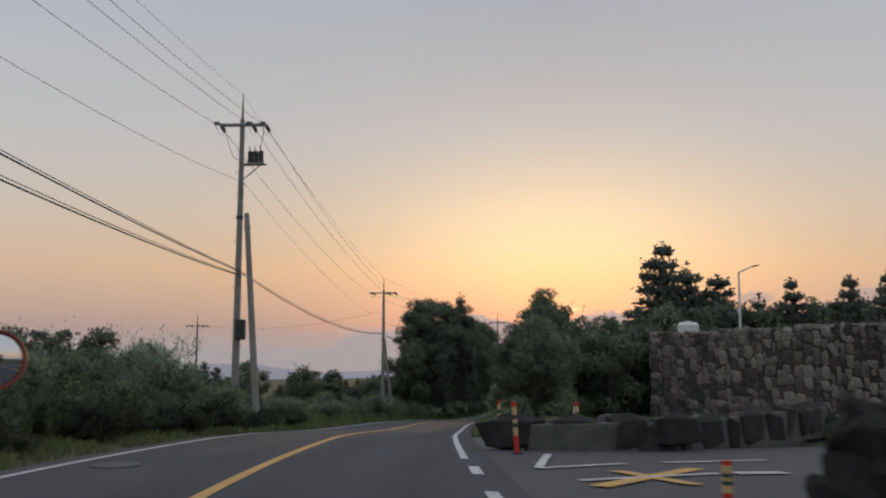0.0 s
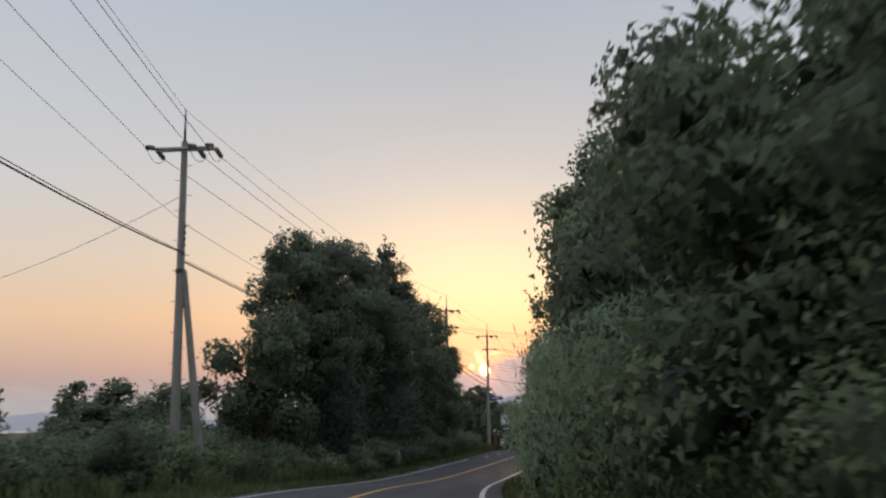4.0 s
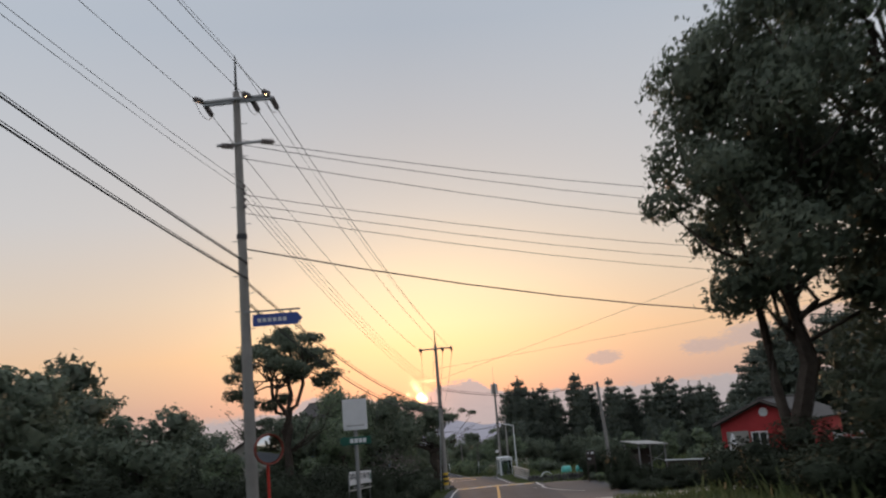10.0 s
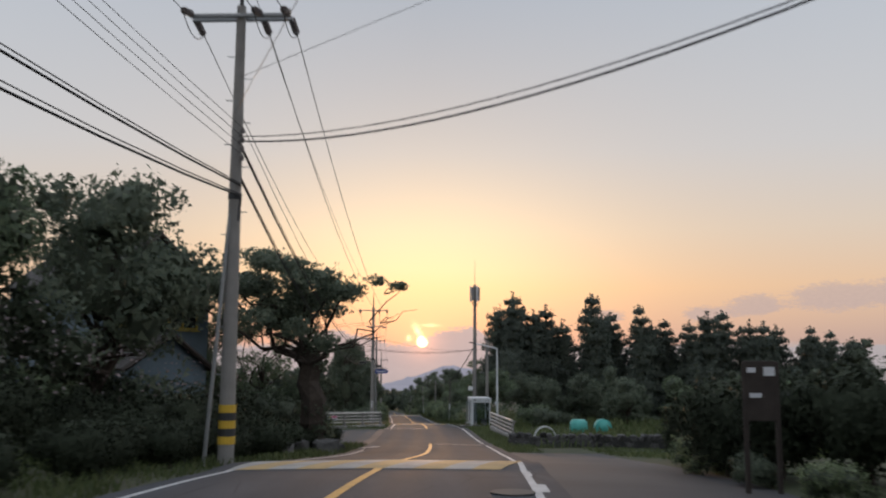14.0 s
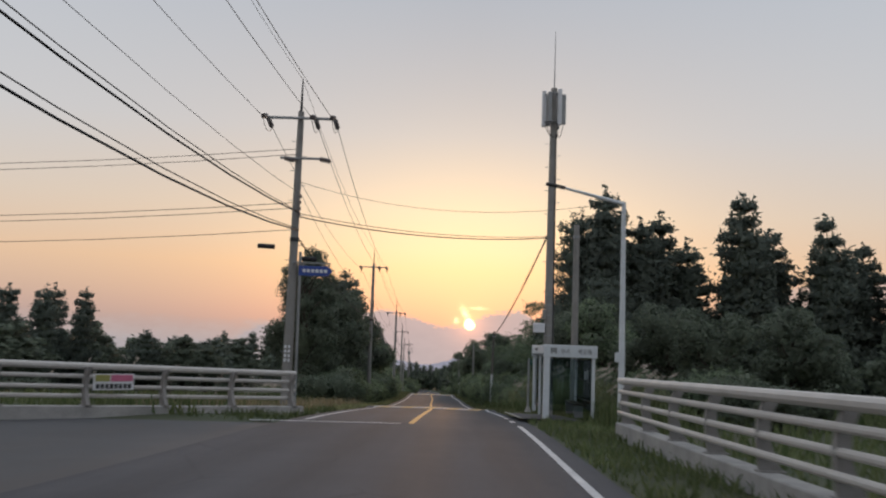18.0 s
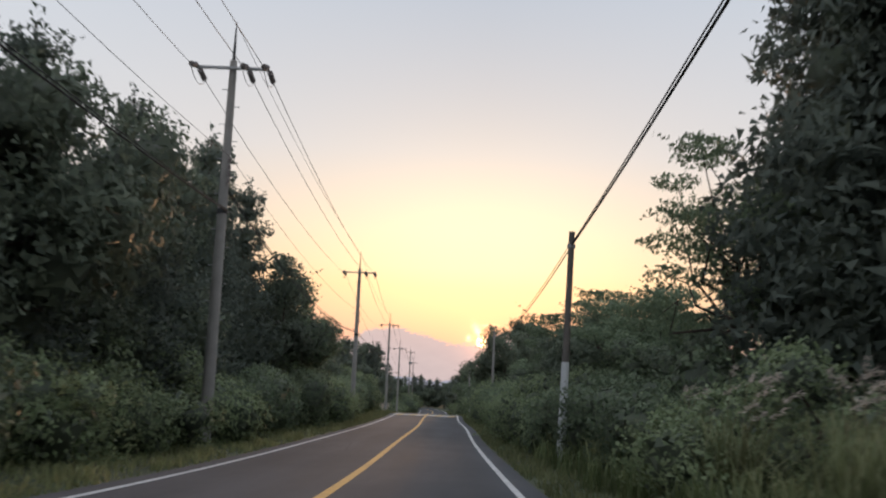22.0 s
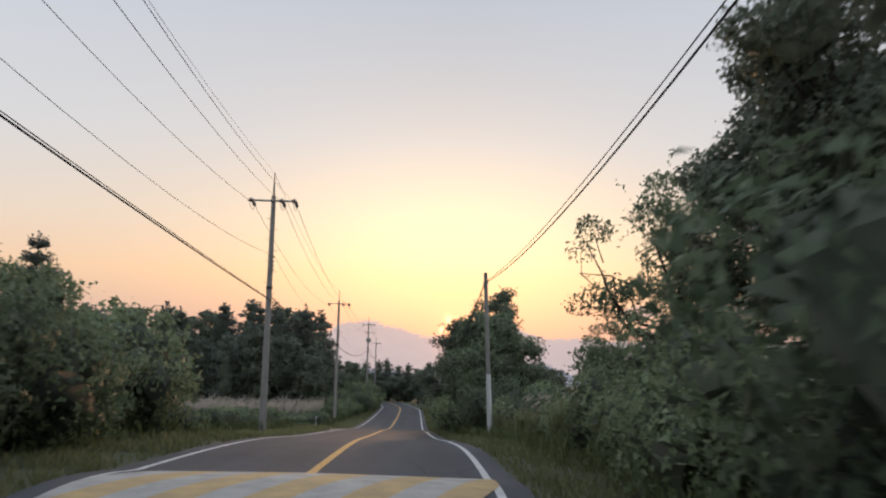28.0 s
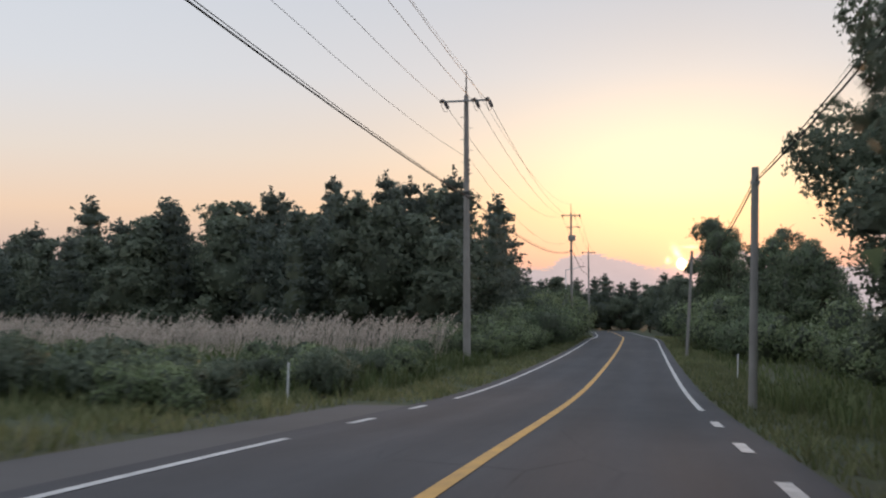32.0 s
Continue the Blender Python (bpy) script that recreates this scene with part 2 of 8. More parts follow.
def leafy(name, base, tint, through_it=0.42, spread=0.4, gloss=0.28):
    """Leaves: each one its own shade, each plant its own cast, some light coming through."""
    m = bpy.data.materials.new(name)
    m.use_nodes = True
    n = Nodes(m.node_tree)
    rnd = n.add("ShaderNodeNewGeometry").outputs["Random Per Island"]
    plant = n.add("ShaderNodeObjectInfo").outputs["Random"]
    co = n.add("ShaderNodeTexCoord").outputs["Object"]
    big = n.add("ShaderNodeTexNoise", Vector=co, Scale=0.7, Detail=2.0).outputs[0]
    col = n.mix(rnd, (*base, 1), (*tint, 1))
    k = n.math("MULTIPLY", n.math("ADD", n.math("MULTIPLY", plant, spread), 1 - spread / 2), n.math("ADD", big, 0.5))
    col = n.mix(1.0, col, n.add("ShaderNodeCombineColor", i0=k, i1=k, i2=k).outputs[0], "MULTIPLY")
    d = n.add("ShaderNodeBsdfPrincipled", Base_Color=col, Roughness=0.6, Specular_IOR_Level=gloss)
    t = n.add("ShaderNodeBsdfTranslucent", Color=col)
    mix = n.add("ShaderNodeMixShader", i0=through_it, i1=d.outputs[0], i2=t.outputs[0])
    out = n.tree.nodes.new("ShaderNodeOutputMaterial")
    n.tree.links.new(mix.outputs[0], out.inputs[0])
    MATS[name] = m
    return m


asphalt = material("asphalt", (0.062, 0.062, 0.068), 0.82, vary=0.22, scale=0.35, bump=0.004, fine=70, tint=(0.042, 0.042, 0.046), spec=0.3)
def road_surface():
    """Asphalt: paler crown and lane middles, darker wheel tracks, old patches, fine stone grain, hair cracks."""
    m = asphalt
    n = Nodes(m.node_tree)
    off = n.add("ShaderNodeAttribute")
    off.attribute_name = "across"
    a = n.math("ABSOLUTE", off.outputs["Fac"])
    co = n.add("ShaderNodeTexCoord").outputs["Object"]
    long = n.add("ShaderNodeMapping", Vector=co, Scale=(1.0, 0.06, 1.0)).outputs[0]
    streak = n.add("ShaderNodeTexNoise", Vector=long, Scale=1.6, Detail=5.0, Roughness=0.65).outputs[0]
    blotch = n.add("ShaderNodeTexNoise", Vector=co, Scale=0.22, Detail=4.0, Roughness=0.6).outputs[0]
    grain = n.add("ShaderNodeTexNoise", Vector=co, Scale=85.0, Detail=2.0, Roughness=0.7).outputs[0]
    crack = n.add("ShaderNodeTexVoronoi", Vector=n.add("ShaderNodeMapping", Vector=co, Scale=(1.0, 0.45, 1.0)).outputs[0], Scale=0.55)
    crack.feature = "DISTANCE_TO_EDGE"
    line = n.math("SUBTRACT", 1.0, n.math("MULTIPLY", crack.outputs["Distance"], 60.0, clamp=True))
    line = n.math("MULTIPLY", line, n.math("MULTIPLY", n.math("SUBTRACT", blotch, 0.52), 8.0, clamp=True))
    track = n.math("COSINE", n.math("MULTIPLY", n.math("SUBTRACT", a, 0.75), 4.19))
    k = n.math("ADD", n.math("MULTIPLY", track, -0.09), 1.0)
    k = n.math("MULTIPLY", k, n.math("ADD", n.math("MULTIPLY", streak, 0.5), 0.75))
    k = n.math("MULTIPLY", k, n.math("ADD", n.math("MULTIPLY", blotch, 0.6), 0.7))
    k = n.math("MULTIPLY", k, n.math("ADD", n.math("MULTIPLY", grain, 0.7), 0.65))
    k = n.math("MULTIPLY", k, n.math("SUBTRACT", 1.0, n.math("MULTIPLY", line, 0.35)))
    grey = n.add("ShaderNodeCombineColor", i0=k, i1=k, i2=k).outputs[0]
    col = n.mix(1.0, (0.066, 0.069, 0.078, 1), grey, "MULTIPLY")
    b = n.add("ShaderNodeBsdfPrincipled", Base_Color=col, Roughness=n.math("ADD", n.math("MULTIPLY", track, -0.03), 0.88), Specular_IOR_Level=0.14)
    bn = n.add("ShaderNodeBump", Strength=0.35, Distance=0.004, Height=n.math("SUBTRACT", grain, line))
    n.tree.links.new(bn.outputs[0], b.inputs["Normal"])
    out = n.tree.nodes.new("ShaderNodeOutputMaterial")
    n.tree.links.new(b.outputs[0], out.inputs[0])


road_surface()
old_asphalt = material("old_asphalt", (0.068, 0.068, 0.074), 0.8, vary=0.3, scale=0.25, bump=0.005, fine=60, spec=0.35)
soil = material("field_soil", (0.05, 0.065, 0.035), 0.95, vary=0.4, scale=0.15, bump=0.03, fine=8, tint=(0.075, 0.07, 0.045))
line_white = material("worn_white_paint", (0.55, 0.55, 0.56), 0.7, vary=0.3, scale=3.0, fine=30, tint=(0.25, 0.25, 0.26))
line_yellow = material("worn_yellow_paint", (0.58, 0.34, 0.10), 0.7, vary=0.3, scale=3.0, fine=30, tint=(0.30, 0.20, 0.10))
concrete = material("pole_concrete", (0.27, 0.26, 0.25), 0.85, vary=0.25, scale=1.2, bump=0.003, fine=50)
cement = material("cement", (0.33, 0.32, 0.30), 0.85, vary=0.3, scale=0.8, bump=0.004, fine=40)
steel = material("galvanised_steel", (0.30, 0.31, 0.32), 0.5, 0.6, vary=0.2, scale=3.0)
dark_metal = material("dark_metal", (0.055, 0.058, 0.062), 0.55, 0.3, vary=0.25)
porcelain = material("insulator_porcelain", (0.16, 0.14, 0.14), 0.3, vary=0.15)
black_cable = material("black_cable", (0.028, 0.028, 0.030), 0.6, vary=0.2)
bare_wire = material("bare_wire", (0.12, 0.12, 0.12), 0.5, 0.4, vary=0.2)
white_paint = material("white_paint", (0.62, 0.65, 0.68), 0.5, vary=0.12, scale=2.5)
bark = material("bark", (0.075, 0.06, 0.05), 0.95, vary=0.4, scale=6.0, bump=0.02, fine=25)
basalt = material("basalt", (0.085, 0.083, 0.083), 0.92, vary=0.45, scale=3.0, bump=0.02, fine=18, obj=0.5, island=0.1)
leaf_dark = leafy("dark_leaves", (0.094, 0.122, 0.091), (0.158, 0.186, 0.130))
leaf_mid = leafy("green_leaves", (0.108, 0.15, 0.094), (0.18, 0.225, 0.134))
leaf_light = leafy("light_leaves", (0.15, 0.20, 0.105), (0.25, 0.30, 0.17))
leaf_bamboo = leafy("bamboo_leaves", (0.165, 0.235, 0.15), (0.27, 0.345, 0.22), 0.5)
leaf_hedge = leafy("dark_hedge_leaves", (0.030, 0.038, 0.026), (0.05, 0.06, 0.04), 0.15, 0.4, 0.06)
leaf_conifer = leafy("conifer_sprays", (0.093, 0.117, 0.101), (0.142, 0.168, 0.137), 0.4)
# darker leaf colour, painted shade for the inside of crowns
leaf_core = leafy("shaded_inner_foliage", (0.076, 0.094, 0.067), (0.116, 0.137, 0.093), 0.25)
grass_green = leafy("grass_blades", (0.072, 0.10, 0.042), (0.14, 0.16, 0.075), 0.4, 0.4, 0.15)
grass_light = leafy("pale_grass_blades", (0.125, 0.15, 0.07), (0.22, 0.225, 0.12), 0.45, 0.4, 0.15)
grass_dry = leafy("dry_grass", (0.20, 0.17, 0.10), (0.30, 0.25, 0.16), 0.35)
plume = leafy("silver_plumes", (0.42, 0.36, 0.31), (0.60, 0.52, 0.46), 0.4)

# ---- road line and ground height, in plan ----
ROAD_Z = [-1.6, -1.23, -2.0, -3.43, -4.68, -6.01, -7.37, -7.94, -8.45, -9.73, -11.39, -12.08, -13.53, -14.58, -15.16, -16.14, -17.31, -18.2,
          -18.95, -19.68, -20.26, -21.67, -22.99, -24.35, -25.1, -25.6, -26.0, -26.8, -27.6, -28.2, -28.8]
ROAD_X = [3.17, -1.84, -4.7, -6.32, -7.29, -7.25, -5.53, -1.8, 1.83, 4.96, 7.49, 9.5, 11.21, 12.02, 12.44, 12.64, 12.4, 12.13, 12.02, 11.62,
          11.46, 10.79, 10.36, 9.99, 9.7, 9.4, 9.0, 8.2, 7.0, 5.4, 3.4]


def spline(v, y):
    v, y = np.asarray(v), np.clip(np.asarray(y, float), -20, 579.99)
    i = ((y + 20) / 20).astype(int)
    u = (y + 20) / 20 - i
    a, b, c, e = (v[np.clip(i + k, 0, len(v) - 1)] for k in (-1, 0, 1, 2))
    return 0.5 * (2 * b + (c - a) * u + (2 * a - 5 * b + 4 * c - e) * u * u + (3 * b - a - 3 * c + e) * u**3)


def road_z(y):
    y = np.asarray(y, float)
    return spline(ROAD_Z, y) - np.maximum(y - 580, 0) * 0.022 - np.minimum(y + 20, 0) * 0.03


def road_x(y):
    return spline(ROAD_X, y)


HUMPS = ((203.0, 4.6), (283.7, 4.4), (370.4, 4.0))


def hump(y):
    y = np.asarray(y, float)
    return sum(0.09 * np.clip(1 - ((y - c) / (w / 2)) ** 2, 0, 1) for c, w in HUMPS)


def ground_z(x, y):
    x, y = np.asarray(x, float), np.asarray(y, float)
    off = np.abs(x - road_x(y))
    far = np.clip((off - 4.5) / 6, 0, 1)
    wave = 0.25 * np.sin(x * 0.31 + y * 0.07) * np.sin(y * 0.13 - x * 0.05) + 0.18 * np.sin(x * 0.11 - y * 0.19)
    paved = in_paving(y, x - road_x(y))
    return road_z(y) + np.where(paved, -0.012 * off - 0.006, -0.05 + far * wave * 0.6) - np.clip(off - 150, 0, None) * 0.02


# paved places beside the road: from, to, nearest and farthest from the middle line
PAVED = {"lot": (2, 26, 3.4, 17), "bay": (163, 221, 3.4, 7.4), "side_road": (234, 257, -17, -3.4), "turnout": (419, 434, -4.9, -3.4), "path": (157, 163, 3.4, 13)}


def in_paving(y, off, more=0.0):
    got = np.zeros(np.broadcast(y, off).shape, bool)
    for y0, y1, o0, o1 in PAVED.values():
        got = got | ((y > y0 - more) & (y < y1 + more) & (off > o0 - more) & (off < o1 + more))
    return got


def at(y, off, up=0.0):
    """A place by its way along the road and its distance to the right of the middle line."""
    x = float(road_x(y)) + off
    return Vector((x, y, float(ground_z(x, y)) + up))


# ---- mesh helpers ----
def mesh_of(name, verts, faces, mat, smooth=False):
    me = bpy.data.meshes.new(name)
    verts, faces = np.asarray(verts, np.float32), np.asarray(faces, np.int32)
    k = faces.shape[1]
    me.vertices.add(len(verts))
    me.vertices.foreach_set("co", verts.ravel())
    me.loops.add(faces.size)
    me.loops.foreach_set("vertex_index", faces.ravel())
    me.polygons.add(len(faces))
    me.polygons.foreach_set("loop_start", np.arange(0, faces.size, k, dtype=np.int32))
    me.materials.append(mat)
    if smooth:
        me.polygons.foreach_set("use_smooth", np.ones(len(faces), bool))
    me.update(calc_edges=True)
    return me


def part(name, bm, mat, parent=None, label="", smooth=False):
    """One mesh object out of a bmesh (or of a mesh), under a thing or under a part."""
    if isinstance(bm, bmesh.types.BMesh):
        me = bpy.data.meshes.new(name)
        if smooth:
            for f in bm.faces:
                f.smooth = True
        bm.to_mesh(me)
        bm.free()
        me.materials.append(mat)
    else:
        me = bm
    ob = new(name, me)
    ob.parent = parent
    if label:
        ob["label"] = label
    return ob


def thing(name, place, label, category, group="", kind="", turn=0.0):
    ob = new(name)
    ob.empty_display_size = 0.2
    ob.matrix_world = Matrix.Translation(place) @ Matrix.Rotation(turn, 4, "Z")
    return tagged(ob, label, category, group, kind)


def box(bm, size, centre, bevel=0.0, turn=None):
    """A box with worn edges, into bm."""
    m = Matrix.Translation(centre) @ (turn.to_4x4() if turn else Matrix()) @ Matrix.Diagonal((*size, 1))
    got = bmesh.ops.create_cube(bm, size=1.0, matrix=m)
    if bevel:
        edges = list({e for v in got["verts"] for e in v.link_edges})
        bmesh.ops.bevel(bm, geom=edges, offset=bevel, segments=1, affect="EDGES")
    return bm


def tube(bm, a, b, r0, r1=None, sides=10, caps=True):
    """A round bar from a to b."""
    a, b = Vector(a), Vector(b)
    d = b - a
    m = Matrix.Translation((a + b) / 2) @ d.to_track_quat("Z", "Y").to_matrix().to_4x4()
    bmesh.ops.create_cone(bm, cap_ends=caps, segments=sides, radius1=r0, radius2=r0 if r1 is None else r1, depth=d.length, matrix=m)
    return bm


def BM():
    return bmesh.new()


def boxed(size, centre, bevel=0.01):
    return box(BM(), size, centre, bevel)


def tubed(a, b, r0, r1=None, sides=10):
    return tube(BM(), a, b, r0, r1, sides)


def strip_mesh(name, ys, left, right, lift, mat, with_hump=True):
    """A ribbon that lies on the road from left(y) to right(y)."""
    ys = np.asarray(ys, float)
    l, r = np.broadcast_to(left, ys.shape), np.broadcast_to(right, ys.shape)
    cols = np.linspace(0, 1, 3)
    off = l[:, None] + (r - l)[:, None] * cols
    y = np.repeat(ys[:, None], 3, 1)
    z = road_z(y) + lift - 0.012 * np.abs(off) + (hump(y) if with_hump else 0)
    v = np.stack([road_x(y) + off, y, z], -1).reshape(-1, 3)
    i = np.arange(len(ys) - 1)[:, None] * 3 + np.arange(2)
    f = np.stack([i, i + 1, i + 4, i + 3], -1).reshape(-1, 4)
    me = mesh_of(name, v, f, mat)
    me.attributes.new("across", "FLOAT", "POINT").data.foreach_set("value", off.ravel().astype(np.float32))
    return me


# ---- ground and road ----
def build_ground():
    ys = np.unique(np.concatenate([np.linspace(-400, -20, 12), np.arange(-20, 580, 3.0), 580 + np.geomspace(1, 4200, 40) - 1]))
    half = np.concatenate([np.arange(0, 30, 2.0), 30 + np.geomspace(1, 4000, 34)])
    offs = np.concatenate([-half[:0:-1], half])
    y, off = np.meshgrid(ys, offs, indexing="ij")
    x = road_x(y) + off
    z = ground_z(x, y)
    z = np.where(np.abs(off) < 3.4, road_z(y) - 0.15, z)
    z = np.where(in_paving(y, off, 0.6), np.minimum(z, road_z(y) - 0.012 * np.abs(off) - 0.09), z)
    nx = len(offs)
    i = np.arange(len(ys) - 1)[:, None] * nx + np.arange(nx - 1)
    f = np.stack([i, i + 1, i + nx + 1, i + nx], -1).reshape(-1, 4)
    ob = new("ground", mesh_of("ground", np.stack([x, y, z], -1).reshape(-1, 3), f, soil, True))
    tagged(ob, "rough grassy farmland sloping gently down to the sea", "ground", kind="structure")


build_ground()
ys = np.arange(-20, 580.1, 0.5)
tagged(new("road", strip_mesh("road", ys, -3.45, 3.45, 0.0, asphalt)), "grey two-lane asphalt country road with worn painted lines", "road", kind="structure")


def paint(name, y0, y1, off, width, mat, label):
    n = max(2, int((y1 - y0) / 0.5) + 1)
    yy = np.linspace(y0, y1, n)
    o = off(yy) if callable(off) else off
    return tagged(new(name, strip_mesh(name, yy, o - width / 2, o + width / 2, 0.008, mat)), label, "road marking", "road markings", "structure")


for y0, y1 in ((-20, 128.5), (184, 232.5), (258, 579)):
    if y1 - y0 > 1:
        paint("centre_line", y0, y1, 0.0, 0.16, line_yellow, "worn yellow painted centre line of the road")
for y0, y1 in ((15.3, 131), (186, 231), (236, 259.5), (268, 419), (434.8, 579)):
    paint("edge_line", y0, y1, 2.98 if y0 != 186 else lambda yy: 2.98 + np.clip((194 - yy) / 8, 0, 1) ** 2 * 2.0, 0.13, line_white, "worn white painted edge line of the road")
for y0, y1 in ((-20, 122), (180, 224), (259, 425.6), (436.9, 579)):
    paint("edge_line", y0, y1, -2.98, 0.13, line_white, "worn white painted edge line of the road")

# ---- plants ----
RNG = np.random.default_rng(7)


def leaves(centres, normals, size, aspect, droop=0.0, rng=RNG, full=True):
    """A small pointed leaf at each centre, lying across its normal: four corners, or three for small leaves farther off."""
    n = len(centres)
    nrm = normals / (np.linalg.norm(normals, axis=1, keepdims=True) + 1e-9)
    ref = rng.normal(size=(n, 3))
    along = np.cross(nrm, ref)
    along[:, 2] -= droop
    along /= np.linalg.norm(along, axis=1, keepdims=True) + 1e-9
    across = np.cross(nrm, along)
    across /= np.linalg.norm(across, axis=1, keepdims=True) + 1e-9
    s = size * rng.uniform(0.6, 1.4, (n, 1))
    w = s * aspect
    if full:
        v = np.stack([centres - along * s * 0.5, centres + across * w * 0.5, centres + along * s * 0.5, centres - across * w * 0.5], 1)
        return v.reshape(-1, 3), np.arange(4 * n).reshape(n, 4)
    v = np.stack([centres - along * s * 0.4 + across * w * 0.55, centres + along * s * 0.6, centres - along * s * 0.4 - across * w * 0.55], 1)
    return v.reshape(-1, 3), np.arange(3 * n).reshape(n, 3)


def knots(blobs, rng, big=0.55, per=3):
    """Smaller clumps on the skin of the large ones, so that the outline is uneven."""
    out = list(blobs)
    for x, y, z, r, flat in blobs:
        if r > big:
            for k in range(per):
                d = rng.normal(size=3)
                d /= np.linalg.norm(d)
                d[2] = abs(d[2]) * 0.8
                rr = r * rng.uniform(0.32, 0.55)
                out.append((x + d[0] * r * 0.95, y + d[1] * r * 0.95, max(z + d[2] * r * flat * 0.95, 0.1), rr, flat))
    return out


def shoots(blobs, n, length, rng):
    """Points along young shoots that stand out from the crown."""
    b = np.asarray(blobs, float)
    pts = []
    for k in rng.choice(len(b), n, p=b[:, 3] / b[:, 3].sum()):
        d = rng.normal(size=3)
        d /= np.linalg.norm(d)
        p = b[k, :3] + d * b[k, 3] * np.array([0.95, 0.95, 0.95 * b[k, 4]])
        d[2] += 0.5
        L = length * rng.uniform(0.4, 1.2)
        for t in np.linspace(0, 1, 9):
            pts.append(p + d * L * t - np.array([0, 0, 0.35 * L * t * t]) + rng.normal(size=3) * 0.05 * length)
    pts = np.array(pts)
    return pts[pts[:, 2] > 0.05]


def on_blobs(blobs, n, rng, thick=0.35):
    """Points and outward ways on a heap of round clumps (rows of x, y, z, radius, flatness); those deep inside another clump are left out."""
    b = np.asarray(blobs, float)
    area = b[:, 3] ** 2
    pick = rng.choice(len(b), int(n * 2.4), p=area / area.sum())
    d = rng.normal(size=(len(pick), 3))
    d /= np.linalg.norm(d, axis=1, keepdims=True)
    r = b[pick, 3] * (1 - thick * rng.random(len(pick)) ** 1.5) * (1 + 0.12 * rng.normal(size=len(pick)))
    p = b[pick, :3] + d * r[:, None] * np.stack([np.ones(len(pick)), np.ones(len(pick)), b[pick, 4]], 1)
    deep = np.zeros(len(p), bool)
    for c in b:
        q = (p - c[:3]) / np.array([1, 1, c[4]])
        deep |= np.linalg.norm(q, axis=1) < c[3] * 0.66
    keep = ~deep & (p[:, 2] > 0.03)
    p, d = p[keep][:n], d[keep][:n]
    return p, d + rng.normal(size=d.shape) * 0.55


def lumps(blobs, shrink, rng):
    """Filler for a crown's shaded inside: rough lumps well within the leaves."""
    bm = bmesh.new()
    step = 1 if len(blobs) < 25 else 2
    for x, y, z, r, flat in blobs[::step]:
        r *= 1.0 if step == 1 else 1.15
        m = Matrix.Translation((x, y, z)) @ Matrix.Diagonal((r * shrink, r * shrink, r * shrink * flat, 1))
        got = bmesh.ops.create_icosphere(bm, subdivisions=1, radius=1.0, matrix=m)
        for v in got["verts"]:
            v.co += Vector(rng.normal(size=3)) * r * 0.14
            v.co.z = max(v.co.z, 0.02)
    return bm


def limbs(paths, sides=6):
    """Tapered limbs along rows of (points, first radius, last radius)."""
    bm = bmesh.new()
    for pts, r0, r1 in paths:
        pts = [Vector(p) for p in pts]
        rings = []
        for k, p in enumerate(pts):
            d = (pts[min(k + 1, len(pts) - 1)] - pts[max(k - 1, 0)]).normalized()
            q = d.to_track_quat("Z", "Y")
            r = r0 + (r1 - r0) * k / (len(pts) - 1)
            rings.append([bm.verts.new(p + q @ Vector((math.cos(a) * r, math.sin(a) * r, 0))) for a in np.arange(sides) * 2 * math.pi / sides])
        for a, b in zip(rings, rings[1:]):
            for k in range(sides):
                bm.faces.new((a[k], a[(k + 1) % sides], b[(k + 1) % sides], b[k]))
        bm.faces.new(rings[-1])
    return bm


